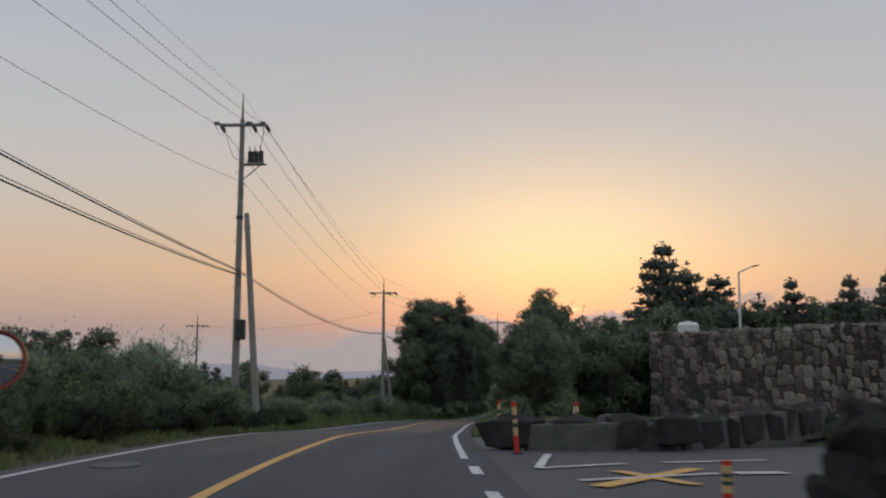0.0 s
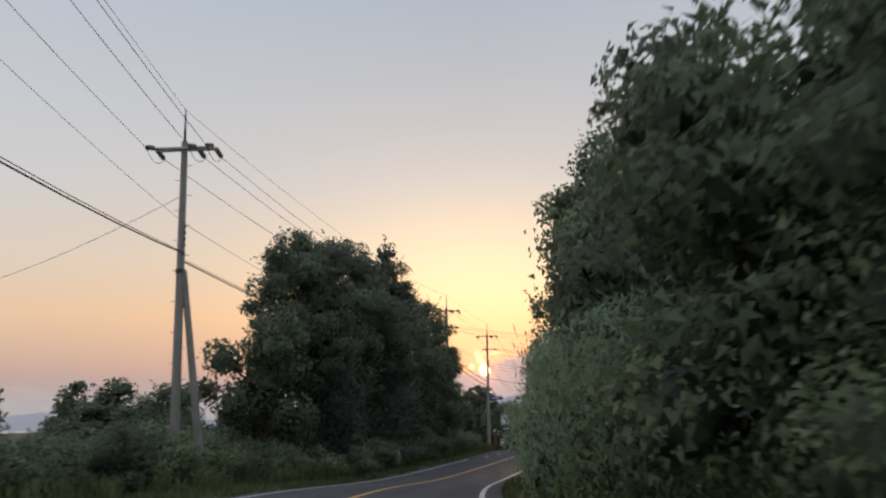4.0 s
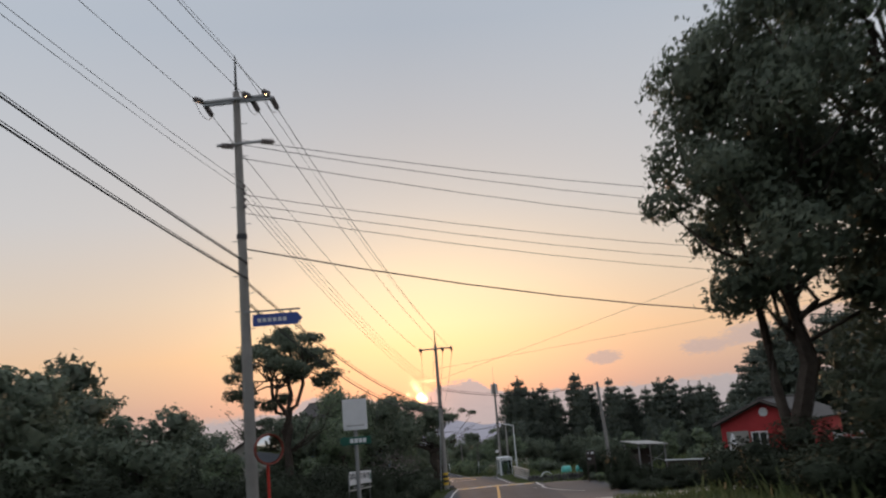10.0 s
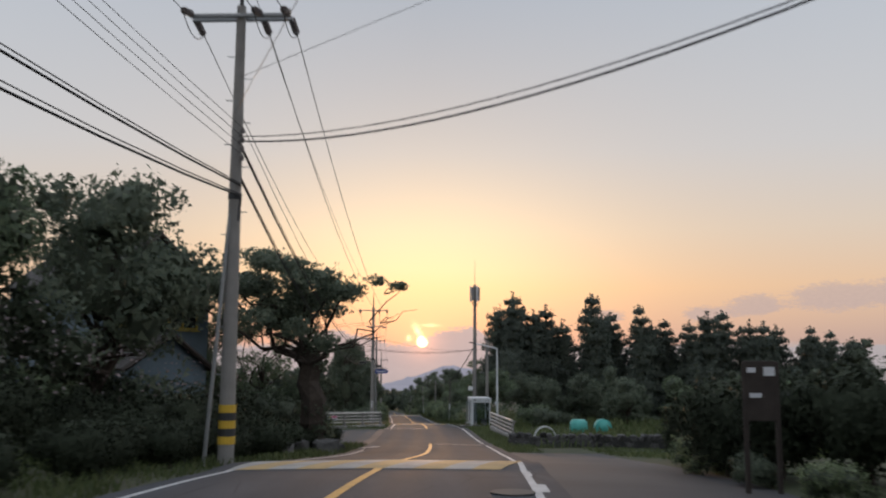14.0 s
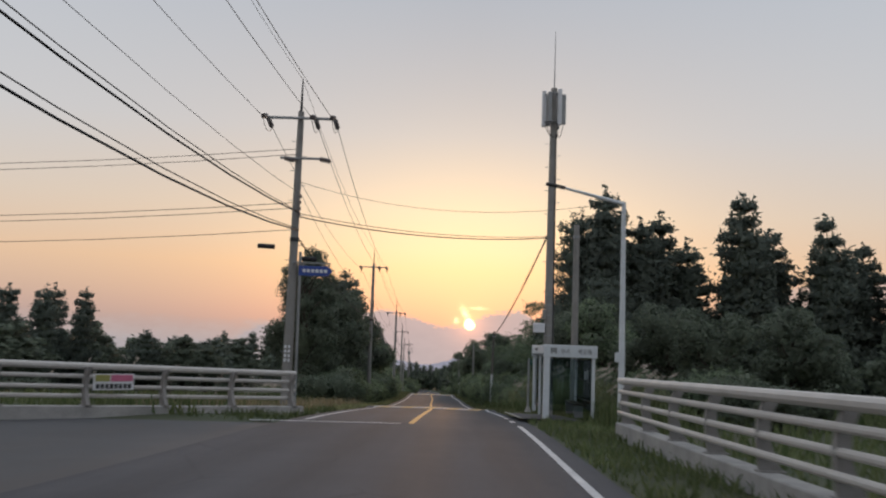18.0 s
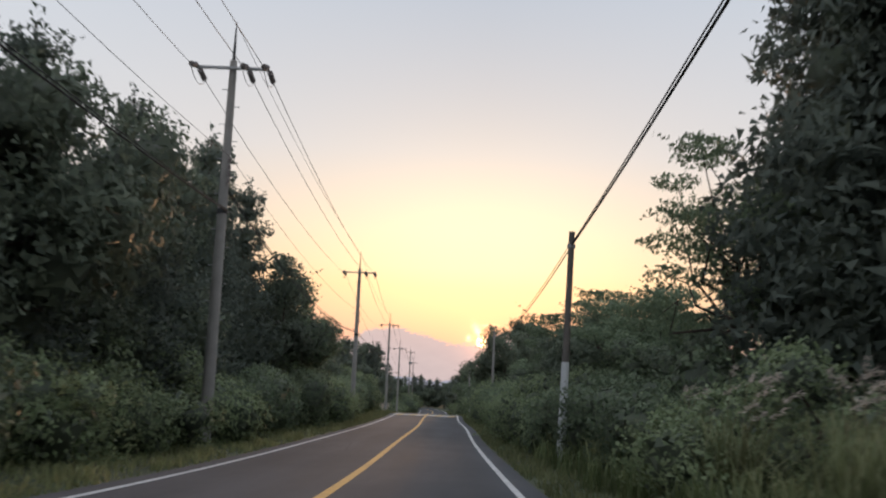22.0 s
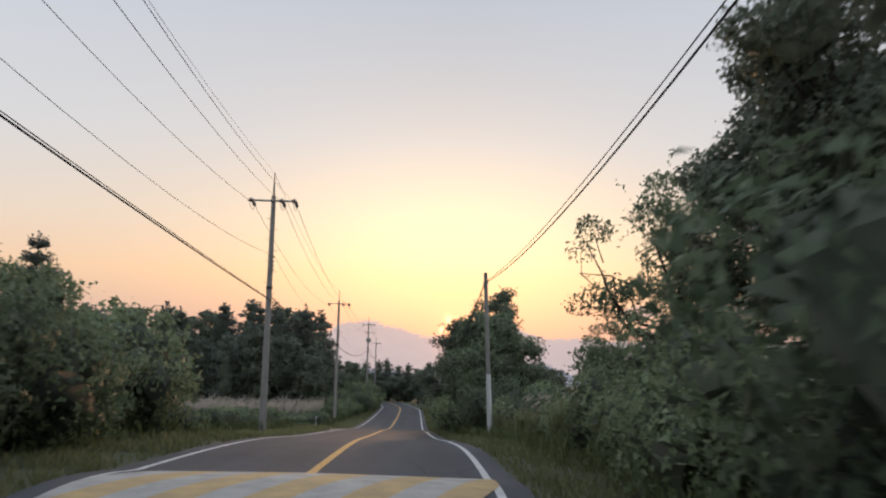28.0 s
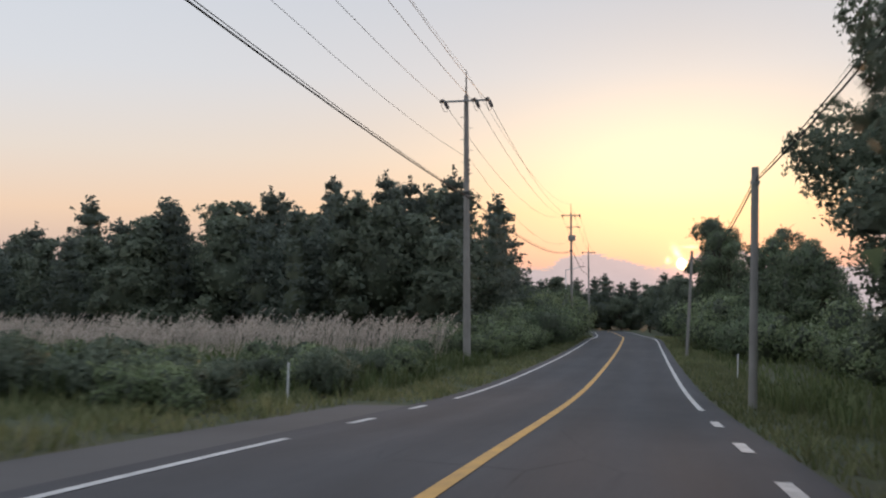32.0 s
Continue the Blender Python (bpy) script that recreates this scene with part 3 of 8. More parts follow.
def crown_mesh(name, blobs, n, size, aspect, mat, rng, droop=0.0, core=0.5, extra=None, full=False, wild=0.5):
    main = blobs
    blobs = knots(blobs, rng)
    p, d = on_blobs(blobs, n, rng)
    stray = shoots(main, max(6, n // 160), wild, rng) if wild else np.zeros((0, 3))
    if extra is not None:
        stray = np.concatenate([stray, extra])
    p, d = np.concatenate([p, stray]), np.concatenate([d, rng.normal(size=stray.shape)])
    v, f = leaves(p, d, size, aspect, droop, rng, full)
    seat = [p]
    inside = 0
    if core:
        # larger leaves within the crown and each clump's heart, their darker colour painted shade
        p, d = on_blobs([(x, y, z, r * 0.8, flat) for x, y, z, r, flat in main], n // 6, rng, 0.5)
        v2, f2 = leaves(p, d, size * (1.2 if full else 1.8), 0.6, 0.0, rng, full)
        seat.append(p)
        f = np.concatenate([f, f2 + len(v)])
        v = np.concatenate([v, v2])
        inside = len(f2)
    # leaves turn their faces outward, and clumps shade as rounded masses
    b = np.asarray(main, float)
    mid = np.average(b[:, :3], axis=0, weights=b[:, 3])
    span = np.maximum(b[:, :3].std(axis=0), 0.3)
    seat = np.concatenate(seat)
    near = np.concatenate([((q[:, None, :] - b[None, :, :3]) ** 2).sum(2).argmin(1) for q in np.array_split(seat, 8)])
    lump = (seat - b[near, :3]) / b[near, 3][:, None]
    out = 0.8 * lump + 0.3 * (seat - mid) / span + np.array([0, 0, 0.15])
    out /= np.linalg.norm(out, axis=1, keepdims=True) + 1e-9
    k = f.shape[1]
    corner = v[f]
    face = np.cross(corner[:, 1] - corner[:, 0], corner[:, 2] - corner[:, 0])
    face /= np.linalg.norm(face, axis=1, keepdims=True) + 1e-9
    turned = (face * out).sum(1) < 0
    f[turned] = f[turned][:, ::-1]
    face[turned] *= -1
    bend = 0.62 * out + 0.38 * face
    normals = np.repeat(bend / (np.linalg.norm(bend, axis=1, keepdims=True) + 1e-9), k, 0)
    me = mesh_of(name, v, f, mat, True)
    if core:
        bm = bmesh.new()
        bm.from_mesh(me)
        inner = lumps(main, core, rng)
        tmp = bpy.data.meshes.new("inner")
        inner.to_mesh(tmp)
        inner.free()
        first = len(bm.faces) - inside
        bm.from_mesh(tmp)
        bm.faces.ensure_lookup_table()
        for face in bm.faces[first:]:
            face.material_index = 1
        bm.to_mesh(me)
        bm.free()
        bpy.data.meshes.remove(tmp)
        # crown insides get the darker shade colour; dark hedges keep their own
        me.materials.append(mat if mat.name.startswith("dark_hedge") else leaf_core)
        rest = np.empty(len(me.vertices) * 3, np.float32)
        me.vertices.foreach_get("co", rest)
        rest = rest.reshape(-1, 3)[len(v):]
        heart = (rest - mid) / span + 1e-6
        normals = np.concatenate([normals, heart / np.linalg.norm(heart, axis=1, keepdims=True)])
        me.polygons.foreach_set("use_smooth", np.ones(len(me.polygons), bool))
    me.normals_split_custom_set_from_vertices(normals.tolist())
    return me


def bent(a, b, rng, k=4, wild=0.12):
    a, b = np.array(a, float), np.array(b, float)
    L = np.linalg.norm(b - a)
    return [tuple(a + (b - a) * t + (rng.normal(size=3) * wild * L * math.sin(math.pi * t) if 0 < t < 1 else 0)) for t in np.linspace(0, 1, k + 1)]


def whorls(H, R, step, per, n, rng):
    """Points on the sprays of a conifer's branches, clump over clump, and the dense heart round its trunk."""
    pts, heart = [], []
    z = H * 0.05
    while z < H * 0.97:
        u = z / H
        L = R * (0.55 + 0.45 * min(1.0, u * 4)) * (1 - u) ** 0.62 * rng.uniform(0.72, 1.15) + 0.22
        heart.append((rng.normal() * 0.06 * L, rng.normal() * 0.06 * L, z, 0.6 * L + 0.05, 1.0))
        for k in range(per):
            a = k * 6.283 / per + rng.uniform(-0.5, 0.5) + z * 2.1
            reach = L * rng.uniform(0.62, 1.15)
            m = max(4, int(n * reach / (R * H / step * per * 0.5)))
            t = rng.uniform(0.2, 1, m) ** 0.7
            wide = (0.30 * reach + 0.1) * (1.1 - 0.62 * t)
            x, y = reach * t, rng.normal(size=m) * wide
            lift = np.abs(rng.normal(size=m)) * (0.16 + 0.14 * reach)
            pts.append(np.stack([math.cos(a) * x - math.sin(a) * y, math.sin(a) * x + math.cos(a) * y, z - 0.22 * x + 0.30 * x * t + lift], 1))
        z += step * rng.uniform(0.8, 1.2)
    tip = np.stack([rng.normal(size=24) * 0.10, rng.normal(size=24) * 0.10, rng.uniform(H * 0.95, H * 1.02, 24)], 1)
    pts = np.concatenate(pts + [tip])
    return pts[pts[:, 2] > 0.05], heart


def make_plant(kind, seed, coarse=False):
    """One plant of its kind at its usual size, standing at the origin, far below the ground until it is copied into place."""
    rng = np.random.default_rng(seed)
    paths, blobs, extra = [], [], None
    if kind == "broadleaf":  # about 8 m
        H = 8.0
        paths.append((bent((0, 0, -0.3), (rng.normal() * 0.3, rng.normal() * 0.3, 5.2), rng, 5, 0.04), 0.24, 0.09))
        for k in range(17):
            a, hgt = rng.uniform(0, 6.28), 1.2 + 5.9 * (k + 0.5) / 17
            reach = rng.uniform(0.9, 2.5) * (1.15 - abs(hgt - 4.2) / 5.2)
            tip = (math.cos(a) * reach, math.sin(a) * reach, hgt)
            paths.append((bent((0, 0, hgt * 0.62), tip, rng, 3), 0.09, 0.025))
            blobs.append((*tip, rng.uniform(0.65, 1.3), rng.uniform(0.7, 0.95)))
        blobs.append((0, 0, 4.6, 1.7, 1.2))
        me = (blobs, 8500, 0.175, 0.55, leaf_dark if seed % 2 else leaf_mid, rng, 0.3)
    elif kind == "open_tree":  # about 8 m, sky showing between its clumps
        H = 8.0
        paths.append((bent((0, 0, -0.3), (0.3, 0.2, 4.4), rng, 5, 0.06), 0.20, 0.08))
        for k in range(16):
            a, hgt = rng.uniform(0, 6.28), 2.4 + 5.2 * (k + 0.5) / 16
            reach = rng.uniform(1.0, 2.9) * (1.2 - abs(hgt - 4.8) / 5.0)
            tip = np.array((math.cos(a) * reach, math.sin(a) * reach, hgt))
            root_z = hgt * 0.55
            paths.append((bent((0.1, 0.1, root_z), tip, rng, 4), 0.07, 0.012))
            for q in range(4):
                t = rng.uniform(0.5, 1.05)
                c = np.array((0.1, 0.1, root_z)) * (1 - t) + tip * t + rng.normal(size=3) * 0.35
                paths.append((bent(np.array((0.1, 0.1, root_z)) * (1 - t * 0.8) + tip * t * 0.8, c, rng, 2), 0.02, 0.006))
                blobs.append((*c, rng.uniform(0.3, 0.62), rng.uniform(0.6, 0.9)))
        me = (blobs, 9000, 0.125, 0.45, leaf_mid, rng, 0.5, 0.0)
    elif kind == "tall_tree":  # about 13 m: several leaders, gaps between the clumps
        H = 13.0
        paths.append((bent((0, 0, -0.3), (rng.normal() * 0.3, rng.normal() * 0.3, 9.5), rng, 6, 0.03), 0.30, 0.09))
        for k in range(30):
            a, hgt = rng.uniform(0, 6.28), 1.4 + 10.8 * (k + 0.5) / 30
            reach = rng.uniform(0.7, 3.1) * (1.1 - abs(hgt - 6.0) / 9.0)
            tip = (math.cos(a) * reach, math.sin(a) * reach, hgt)
            paths.append((bent((0, 0, hgt * 0.68), tip, rng, 3), 0.09, 0.02))
            blobs.append((*tip, rng.uniform(0.6, 1.25), rng.uniform(0.7, 1.0)))
        blobs.append((0, 0, 5.0, 1.6, 1.9))
        me = (blobs, 17500, 0.15, 0.6, leaf_dark if seed % 2 else leaf_mid, rng, 0.3)
    elif kind == "stem_tree":  # about 13 m: bare stems below, dense dark crown above
        H = 13.0
        paths.append((bent((0, 0, -0.3), (rng.normal() * 0.3, rng.normal() * 0.3, 10.0), rng, 6, 0.03), 0.30, 0.09))
        paths.append((bent((0.3, 0.2, -0.3), (1.0 + rng.normal() * 0.3, 0.6, 8.0), rng, 6, 0.03), 0.17, 0.06))
        for k in range(34):
            a, hgt = rng.uniform(0, 6.28), 4.3 + 8.0 * (k + 0.5) / 34
            reach = rng.uniform(0.7, 3.0) * (1.1 - abs(hgt - 7.4) / 9.0)
            tip = (math.cos(a) * reach, math.sin(a) * reach, hgt)
            paths.append((bent((0, 0, hgt * 0.72), tip, rng, 3), 0.08, 0.02))
            blobs.append((*tip, rng.uniform(0.6, 1.2), rng.uniform(0.7, 0.95)))
        blobs.append((0, 0, 7.4, 1.7, 1.7))
        me = (blobs, 17500, 0.15, 0.6, leaf_dark, rng, 0.3)
    elif kind == "garden_pine":  # about 9.2 m: forked slender stems, clumps in a wide dome, thin twigs below
        H = 9.2
        fork = (0.1, 0.0, 3.4)
        paths.append((bent((0, 0, -0.3), fork, rng, 4, 0.02), 0.24, 0.19))
        heads = ((-0.5, 0.1, 6.6), (0.9, 0.0, 6.9), (0.3, 0.3, 7.4), (-0.2, -0.4, 6.2))
        for q in heads:
            paths.append((bent(fork, q, rng, 5, 0.05), 0.14, 0.07))
        paths.append((bent((-0.9, 0.1, -0.3), (-1.7, 0.1, 5.0), rng, 6, 0.06), 0.10, 0.04))
        for k in range(40):
            a, reach = k * 2.4 + rng.normal() * 0.3, 2.35 * math.sqrt((k + 0.5) / 40)
            hgt = 8.6 - 1.5 * (reach / 2.35) ** 2 + rng.normal() * 0.25 - (1.3 if k % 3 == 2 else 0)
            tip = (math.cos(a) * reach - 0.15, math.sin(a) * reach, hgt)
            paths.append((bent(heads[k % 4], tip, rng, 4, 0.10), 0.05, 0.012))
            blobs.append((*tip, rng.uniform(0.36, 0.66), 0.55))
        for x, z in ((-1.9, 6.0), (-1.3, 5.5), (-2.2, 6.8), (1.9, 6.3), (2.3, 6.7), (-0.6, 5.4)):
            blobs.append((x, rng.normal() * 0.5, z, 0.5, 0.6))
        twig = []
        for x, z in ((2.3, 4.7), (2.0, 4.2), (1.4, 3.9), (-2.5, 4.9), (-2.2, 4.4), (2.5, 5.4), (-1.6, 5.2)):
            end = (x, rng.normal() * 0.5, z)
            limb = bent((0.15 if x > 0 else -1.4, 0.0, 3.2 if x > 0 else 3.6), end, rng, 5, 0.07)
            paths.append((limb, 0.045, 0.01))
            for q in range(5):
                c = np.array(limb[3 + q % 3]) + rng.normal(size=3) * 0.28
                paths.append(([limb[2 + q % 3], tuple(c)], 0.014, 0.004))
                twig += [c + rng.normal(size=3) * 0.16 for _ in range(16)]
        extra = np.array(twig)
        me = (blobs, 11500, 0.12, 0.5, leaf_dark, rng, 0.2, 0.4)
    elif kind == "conifer":  # about 12 m: ragged cone of drooping sprays
        H = 12.0
        paths.append((bent((0, 0, -0.3), (0, 0, 11.6), rng, 6, 0.006), 0.22, 0.03))
        extra, blobs = whorls(12.0, 2.6, 0.85, 6, 7600, rng)
        me = (blobs, 1500, 0.21, 0.45, leaf_conifer, rng, 0.2, 0.62)
    elif kind == "feather_tree":  # about 7 m, flat airy layers
        H = 7.0
        paths.append((bent((0, 0, -0.3), (0.4, 0.0, 4.0), rng, 4, 0.06), 0.16, 0.07))
        for k in range(30):
            a, hgt = k * 2.4 + rng.normal() * 0.3, rng.uniform(3.2, 6.8)
            reach = rng.uniform(0.3, 2.6) * (1.15 - 0.08 * abs(hgt - 5.0))
            tip = (math.cos(a) * reach, math.sin(a) * reach, hgt)
            paths.append((bent((0.3, 0, 3.2), tip, rng, 4), 0.05, 0.012))
            blobs.append((*tip, rng.uniform(0.6, 1.0), 0.34))
        me = (blobs, 9000, 0.15, 0.42, leaf_mid, rng, 0.2, 0.0)
    elif kind == "umbrella_tree":  # about 8.4 m: thick trunk, dense domed crown, a few bare crooked limbs reaching out
        H = 8.4
        paths.append((bent((0, 0, -0.3), (-0.35, 0.1, 4.2), rng, 6, 0.03), 0.56, 0.40))
        for k in range(34):
            a, reach = k * 2.4 + rng.normal() * 0.3, 3.1 * math.sqrt((k + 0.5) / 34)
            hgt = 8.0 - 2.3 * (reach / 3.1) ** 2 + rng.normal() * 0.3 - (1.3 if k % 4 == 3 else 0)
            tip = (math.cos(a) * reach * 1.12 - 1.75, math.sin(a) * reach, hgt)
            if k % 2:
                paths.append((bent((-0.3, 0.1, rng.uniform(2.6, 4.2)), tip, rng, 5, 0.08), 0.10, 0.025))
            blobs.append((*tip, rng.uniform(0.5, 0.95), 0.62))
        blobs.append((-1.2, 0.1, 5.9, 1.5, 0.8))
        for x, z, r in ((-4.6, 5.9, 0.55), (-3.4, 5.3, 0.5), (-0.1, 4.4, 0.75), (-0.15, 3.4, 0.62), (0.05, 2.5, 0.58), (0.0, 1.6, 0.6), (0.1, 0.8, 0.66)):
            blobs.append((x, 0.1 + rng.normal() * 0.2, z, r, 0.85))
        for k, (x, y2, hgt) in enumerate(((3.1, -0.2, 6.6), (2.9, 0.5, 5.4), (2.3, 0.2, 4.7))):
            paths.append((bent((0.0, 0.1, 3.6 + k * 0.2), (x, y2, hgt), rng, 6, 0.06), 0.06, 0.012))
            for q in range(3):
                paths.append((bent((x * 0.8, y2, hgt - 0.1), (x + rng.normal() * 0.4, y2 + rng.normal() * 0.3, hgt + rng.uniform(0, 0.6)), rng, 3, 0.1), 0.025, 0.006))
            if k == 0:
                blobs += [(x - 0.1, y2, hgt + 0.2, 0.42, 0.5), (x - 0.9, y2, hgt + 0.45, 0.4, 0.5)]
        me = (blobs, 15000, 0.15, 0.5, leaf_dark, rng, 0.2, 0.45)
    elif kind in ("thicket", "hedge_bush"):  # about 4 m high, 5 m wide: vines over shrubs
        H = 4.0
        for k in range(17):
            a, rr = rng.uniform(0, 6.28), 2.3 * math.sqrt(rng.random())
            hgt = rng.uniform(0.6, 2.9) * (1.1 - rr / 4.5)
            blobs.append((math.cos(a) * rr, math.sin(a) * rr, hgt, rng.uniform(0.55, 1.1), rng.uniform(0.75, 1.0)))
        blobs.append((0, 0, 0.8, 1.7, 0.8))
        paths.append((bent((0, 0, -0.3), (0.2, 0.1, 2.2), rng, 3), 0.07, 0.03))
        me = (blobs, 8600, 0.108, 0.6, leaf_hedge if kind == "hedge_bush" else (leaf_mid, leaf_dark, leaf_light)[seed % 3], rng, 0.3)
    elif kind == "bamboo_bush":  # about 3.4 m: long hanging leaves
        H = 3.4
        for k in range(12):
            a, rr = rng.uniform(0, 6.28), 1.5 * math.sqrt(rng.random())
            hgt = rng.uniform(0.5, 2.7)
            blobs.append((math.cos(a) * rr, math.sin(a) * rr, hgt, rng.uniform(0.55, 0.95), 0.9))
        for k in range(9):
            a = rng.uniform(0, 6.28)
            paths.append((bent((0, 0, -0.2), (math.cos(a) * 1.4, math.sin(a) * 1.4, rng.uniform(2.4, 3.6)), rng, 4, 0.06), 0.02, 0.008))
        extra = np.array([[*(np.array(p[0][-1]) + rng.normal(size=3) * 0.22)] for p in paths for _ in range(22)])
        me = (blobs, 7500, 0.18, 0.17, leaf_bamboo, rng, 1.2)
    elif kind == "shrub":  # about 1.5 m
        H = 1.5
        for k in range(8):
            a, rr = rng.uniform(0, 6.28), 0.8 * math.sqrt(rng.random())
            blobs.append((math.cos(a) * rr, math.sin(a) * rr, rng.uniform(0.3, 1.05), rng.uniform(0.35, 0.6), 0.85))
        paths.append((bent((0, 0, -0.2), (0.1, 0.1, 0.8), rng, 3), 0.04, 0.02))
        me = (blobs, 1900, 0.10, 0.6, (leaf_mid, leaf_light, leaf_dark)[seed % 3], rng, 0.3)
    elif kind == "topiary":  # a clipped round bush
        H = 1.2
        blobs.append((0, 0, 0.6, 0.62, 0.9))
        paths.append(([(0, 0, -0.2), (0, 0, 0.2), (0, 0, 0.6)], 0.06, 0.04))
        me = (blobs, 2600, 0.065, 0.7, leaf_hedge, rng, 0.0, 0.8)
    else:  # far_tree: a coarse tree for the woods far off, about 10 m
        H = 10.0
        paths.append((bent((0, 0, -0.5), (0, 0, 8), rng, 3, 0.01), 0.2, 0.05))
        if seed % 2:
            extra, blobs = whorls(10.0, 2.6, 0.95, 6, 2200, rng)
            me = (blobs, 500, 0.33, 0.5, leaf_conifer, rng, 0.2, 0.85)
        else:
            for k in range(16):
                a, hgt = rng.uniform(0, 6.28), 0.8 + 8.2 * (k + 0.5) / 16
                reach = rng.uniform(0.6, 2.4) * (1.15 - hgt / 11)
                blobs.append((math.cos(a) * reach, math.sin(a) * reach, hgt, rng.uniform(0.9, 1.6) * (1.15 - hgt / 16), 0.85))
            blobs.append((0, 0, 4.5, 1.9, 1.6))
            me = (blobs, 2600, 0.32, 0.6, leaf_dark, rng, 0.2, 0.72)
    blobs, n, size, aspect, mat, rng, *rest = me
    if coarse:  # the back rows: fewer, larger leaves
        n, size = int(n * 0.36), size * 1.6
    droop = rest[0] if rest else 0.0
    core = rest[1] if len(rest) > 1 else 0.5
    wild = {"conifer": 0.0, "topiary": 0.0, "shrub": 0.3, "far_tree": 0.5, "bamboo_bush": 0.7, "thicket": 0.55, "hedge_bush": 0.3}.get(kind, 0.7)
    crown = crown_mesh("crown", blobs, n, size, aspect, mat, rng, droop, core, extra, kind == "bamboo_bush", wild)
    wood = limbs(paths)
    root = new(kind)
    part("trunk", wood, bark, root)
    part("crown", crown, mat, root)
    return root, H


PLANT_INFO = {
    "broadleaf": ("tree", "dense dark green broadleaf tree beside the road", "roadside trees"),
    "tall_tree": ("tree", "tall dark green tree with gaps between its clumps", "roadside trees"),
    "stem_tree": ("tree", "tall dark tree with bare stems and sky showing under its crown", "roadside trees"),
    "garden_pine": ("tree", "slender forked dark pine with a domed clumpy crown in the garden", "roadside trees"),
    "open_tree": ("tree", "open-crowned green tree with sky between its clumps", "roadside trees"),
    "conifer": ("conifer tree", "tall ragged dark green conifer in a tree row", "conifers"),
    "feather_tree": ("tree", "airy tree with flat feathery layers of leaves", "roadside trees"),
    "umbrella_tree": ("tree", "spreading dark tree with flat pads of leaves on crooked limbs", "roadside trees"),
    "thicket": ("bush", "tangled vine-covered green thicket on the verge", "verge thickets"),
    "hedge_bush": ("bush", "very dark green bush beside the road", "garden bushes"),
    "bamboo_bush": ("bush", "bush of long hanging narrow leaves close to the road", "verge thickets"),
    "shrub": ("shrub", "low green shrub on the grass verge", "verge shrubs"),
    "topiary": ("shrub", "clipped round garden bush beside the road", "garden bushes"),
    "far_tree": ("tree", "distant dark tree of a wood", "distant trees"),
}
PLANT_NAMES = {"broadleaf": "tree", "open_tree": "tree", "tall_tree": "tree", "stem_tree": "tree", "garden_pine": "pine_tree", "conifer": "conifer", "feather_tree": "feather_tree", "umbrella_tree": "umbrella_tree",
               "thicket": "thicket", "hedge_bush": "hedge_bush", "bamboo_bush": "bamboo_bush", "shrub": "shrub", "topiary": "clipped_bush", "far_tree": "distant_tree"}
STOCK, USED = {}, {}


def plant(kind, y, off, height, wide=1.0, turn=None, sink=0.0, pick=None):
    """Puts a plant of the kind beside the road, as tall as given."""
    if kind == "broadleaf" and height > 9.4 and abs(off) < 16:
        kind = "tall_tree"
    many = {"broadleaf": 4, "open_tree": 3, "tall_tree": 4, "stem_tree": 3, "garden_pine": 1, "conifer": 5, "feather_tree": 2, "umbrella_tree": 1, "thicket": 6, "hedge_bush": 3, "bamboo_bush": 4, "shrub": 6, "topiary": 1, "far_tree": 4}[kind]
    k = int(RNG.integers(many)) if pick is None else pick
    if kind == "thicket" and y > 292:  # paler vines of the long straight, their paleness partly standing in for veiling glare
        k = (0, 2, 5)[k % 3]
    coarse = abs(off) > (9.45 if kind == "thicket" else 12) and kind in ("broadleaf", "thicket", "conifer", "open_tree", "shrub")
    k += 100 * coarse
    if (kind, k) not in STOCK:
        root, H = make_plant(kind, 11 + 7 * (k % 100) + len(kind) + (kind == 'far_tree'), coarse)
        category, label, group = PLANT_INFO[kind]
        root.name = PLANT_NAMES[kind]
        STOCK[kind, k] = (tagged(root, label, category, group), H)
    root, H = STOCK[kind, k]
    s = height / H
    w = s ** 0.75 * wide
    turn = RNG.uniform(0, 6.28) if turn is None else turn
    m = Matrix.Translation(at(y, off, -sink)) @ Matrix.Rotation(turn, 4, "Z")
    if (kind, k) not in USED:
        USED[kind, k] = True
        ob = root
        ob.matrix_world = m @ Matrix.Diagonal((w, w, s, 1))
    else:
        ob = copy_thing(root, Matrix())
        ob.matrix_basis = m @ Matrix.Diagonal((w, w, s, 1))
    return ob


def row(kind, spots):
    for y, off, h in spots:
        plant(kind, y, off, h)


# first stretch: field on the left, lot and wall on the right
# near-black hedge plants among these put the verge's shade into leaf colour
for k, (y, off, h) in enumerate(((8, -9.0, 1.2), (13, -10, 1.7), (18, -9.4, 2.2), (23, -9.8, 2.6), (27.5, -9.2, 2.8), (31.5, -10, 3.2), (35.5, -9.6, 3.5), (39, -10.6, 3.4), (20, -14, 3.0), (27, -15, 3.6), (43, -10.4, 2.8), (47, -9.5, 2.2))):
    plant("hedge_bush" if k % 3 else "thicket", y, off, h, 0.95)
row("thicket", [(51, -9.5, 2.2), (56, -8.6, 2.2), (61, -9.4, 2.5), (66, -8.6, 2.4), (71, -9.2, 2.8), (76, -8.4, 2.8), (81, -8.2, 3.0), (86, -8.0, 3.2), (90, -9.0, 3.4)])
row("thicket", [(50 + 6 * k, -16 - 3 * (k % 3), 2.6 + 0.5 * (k % 3)) for k in range(8)] + [(48 + 9 * k, -27 - 6 * (k % 3), 2.8 + 0.5 * (k % 3)) for k in range(9)])
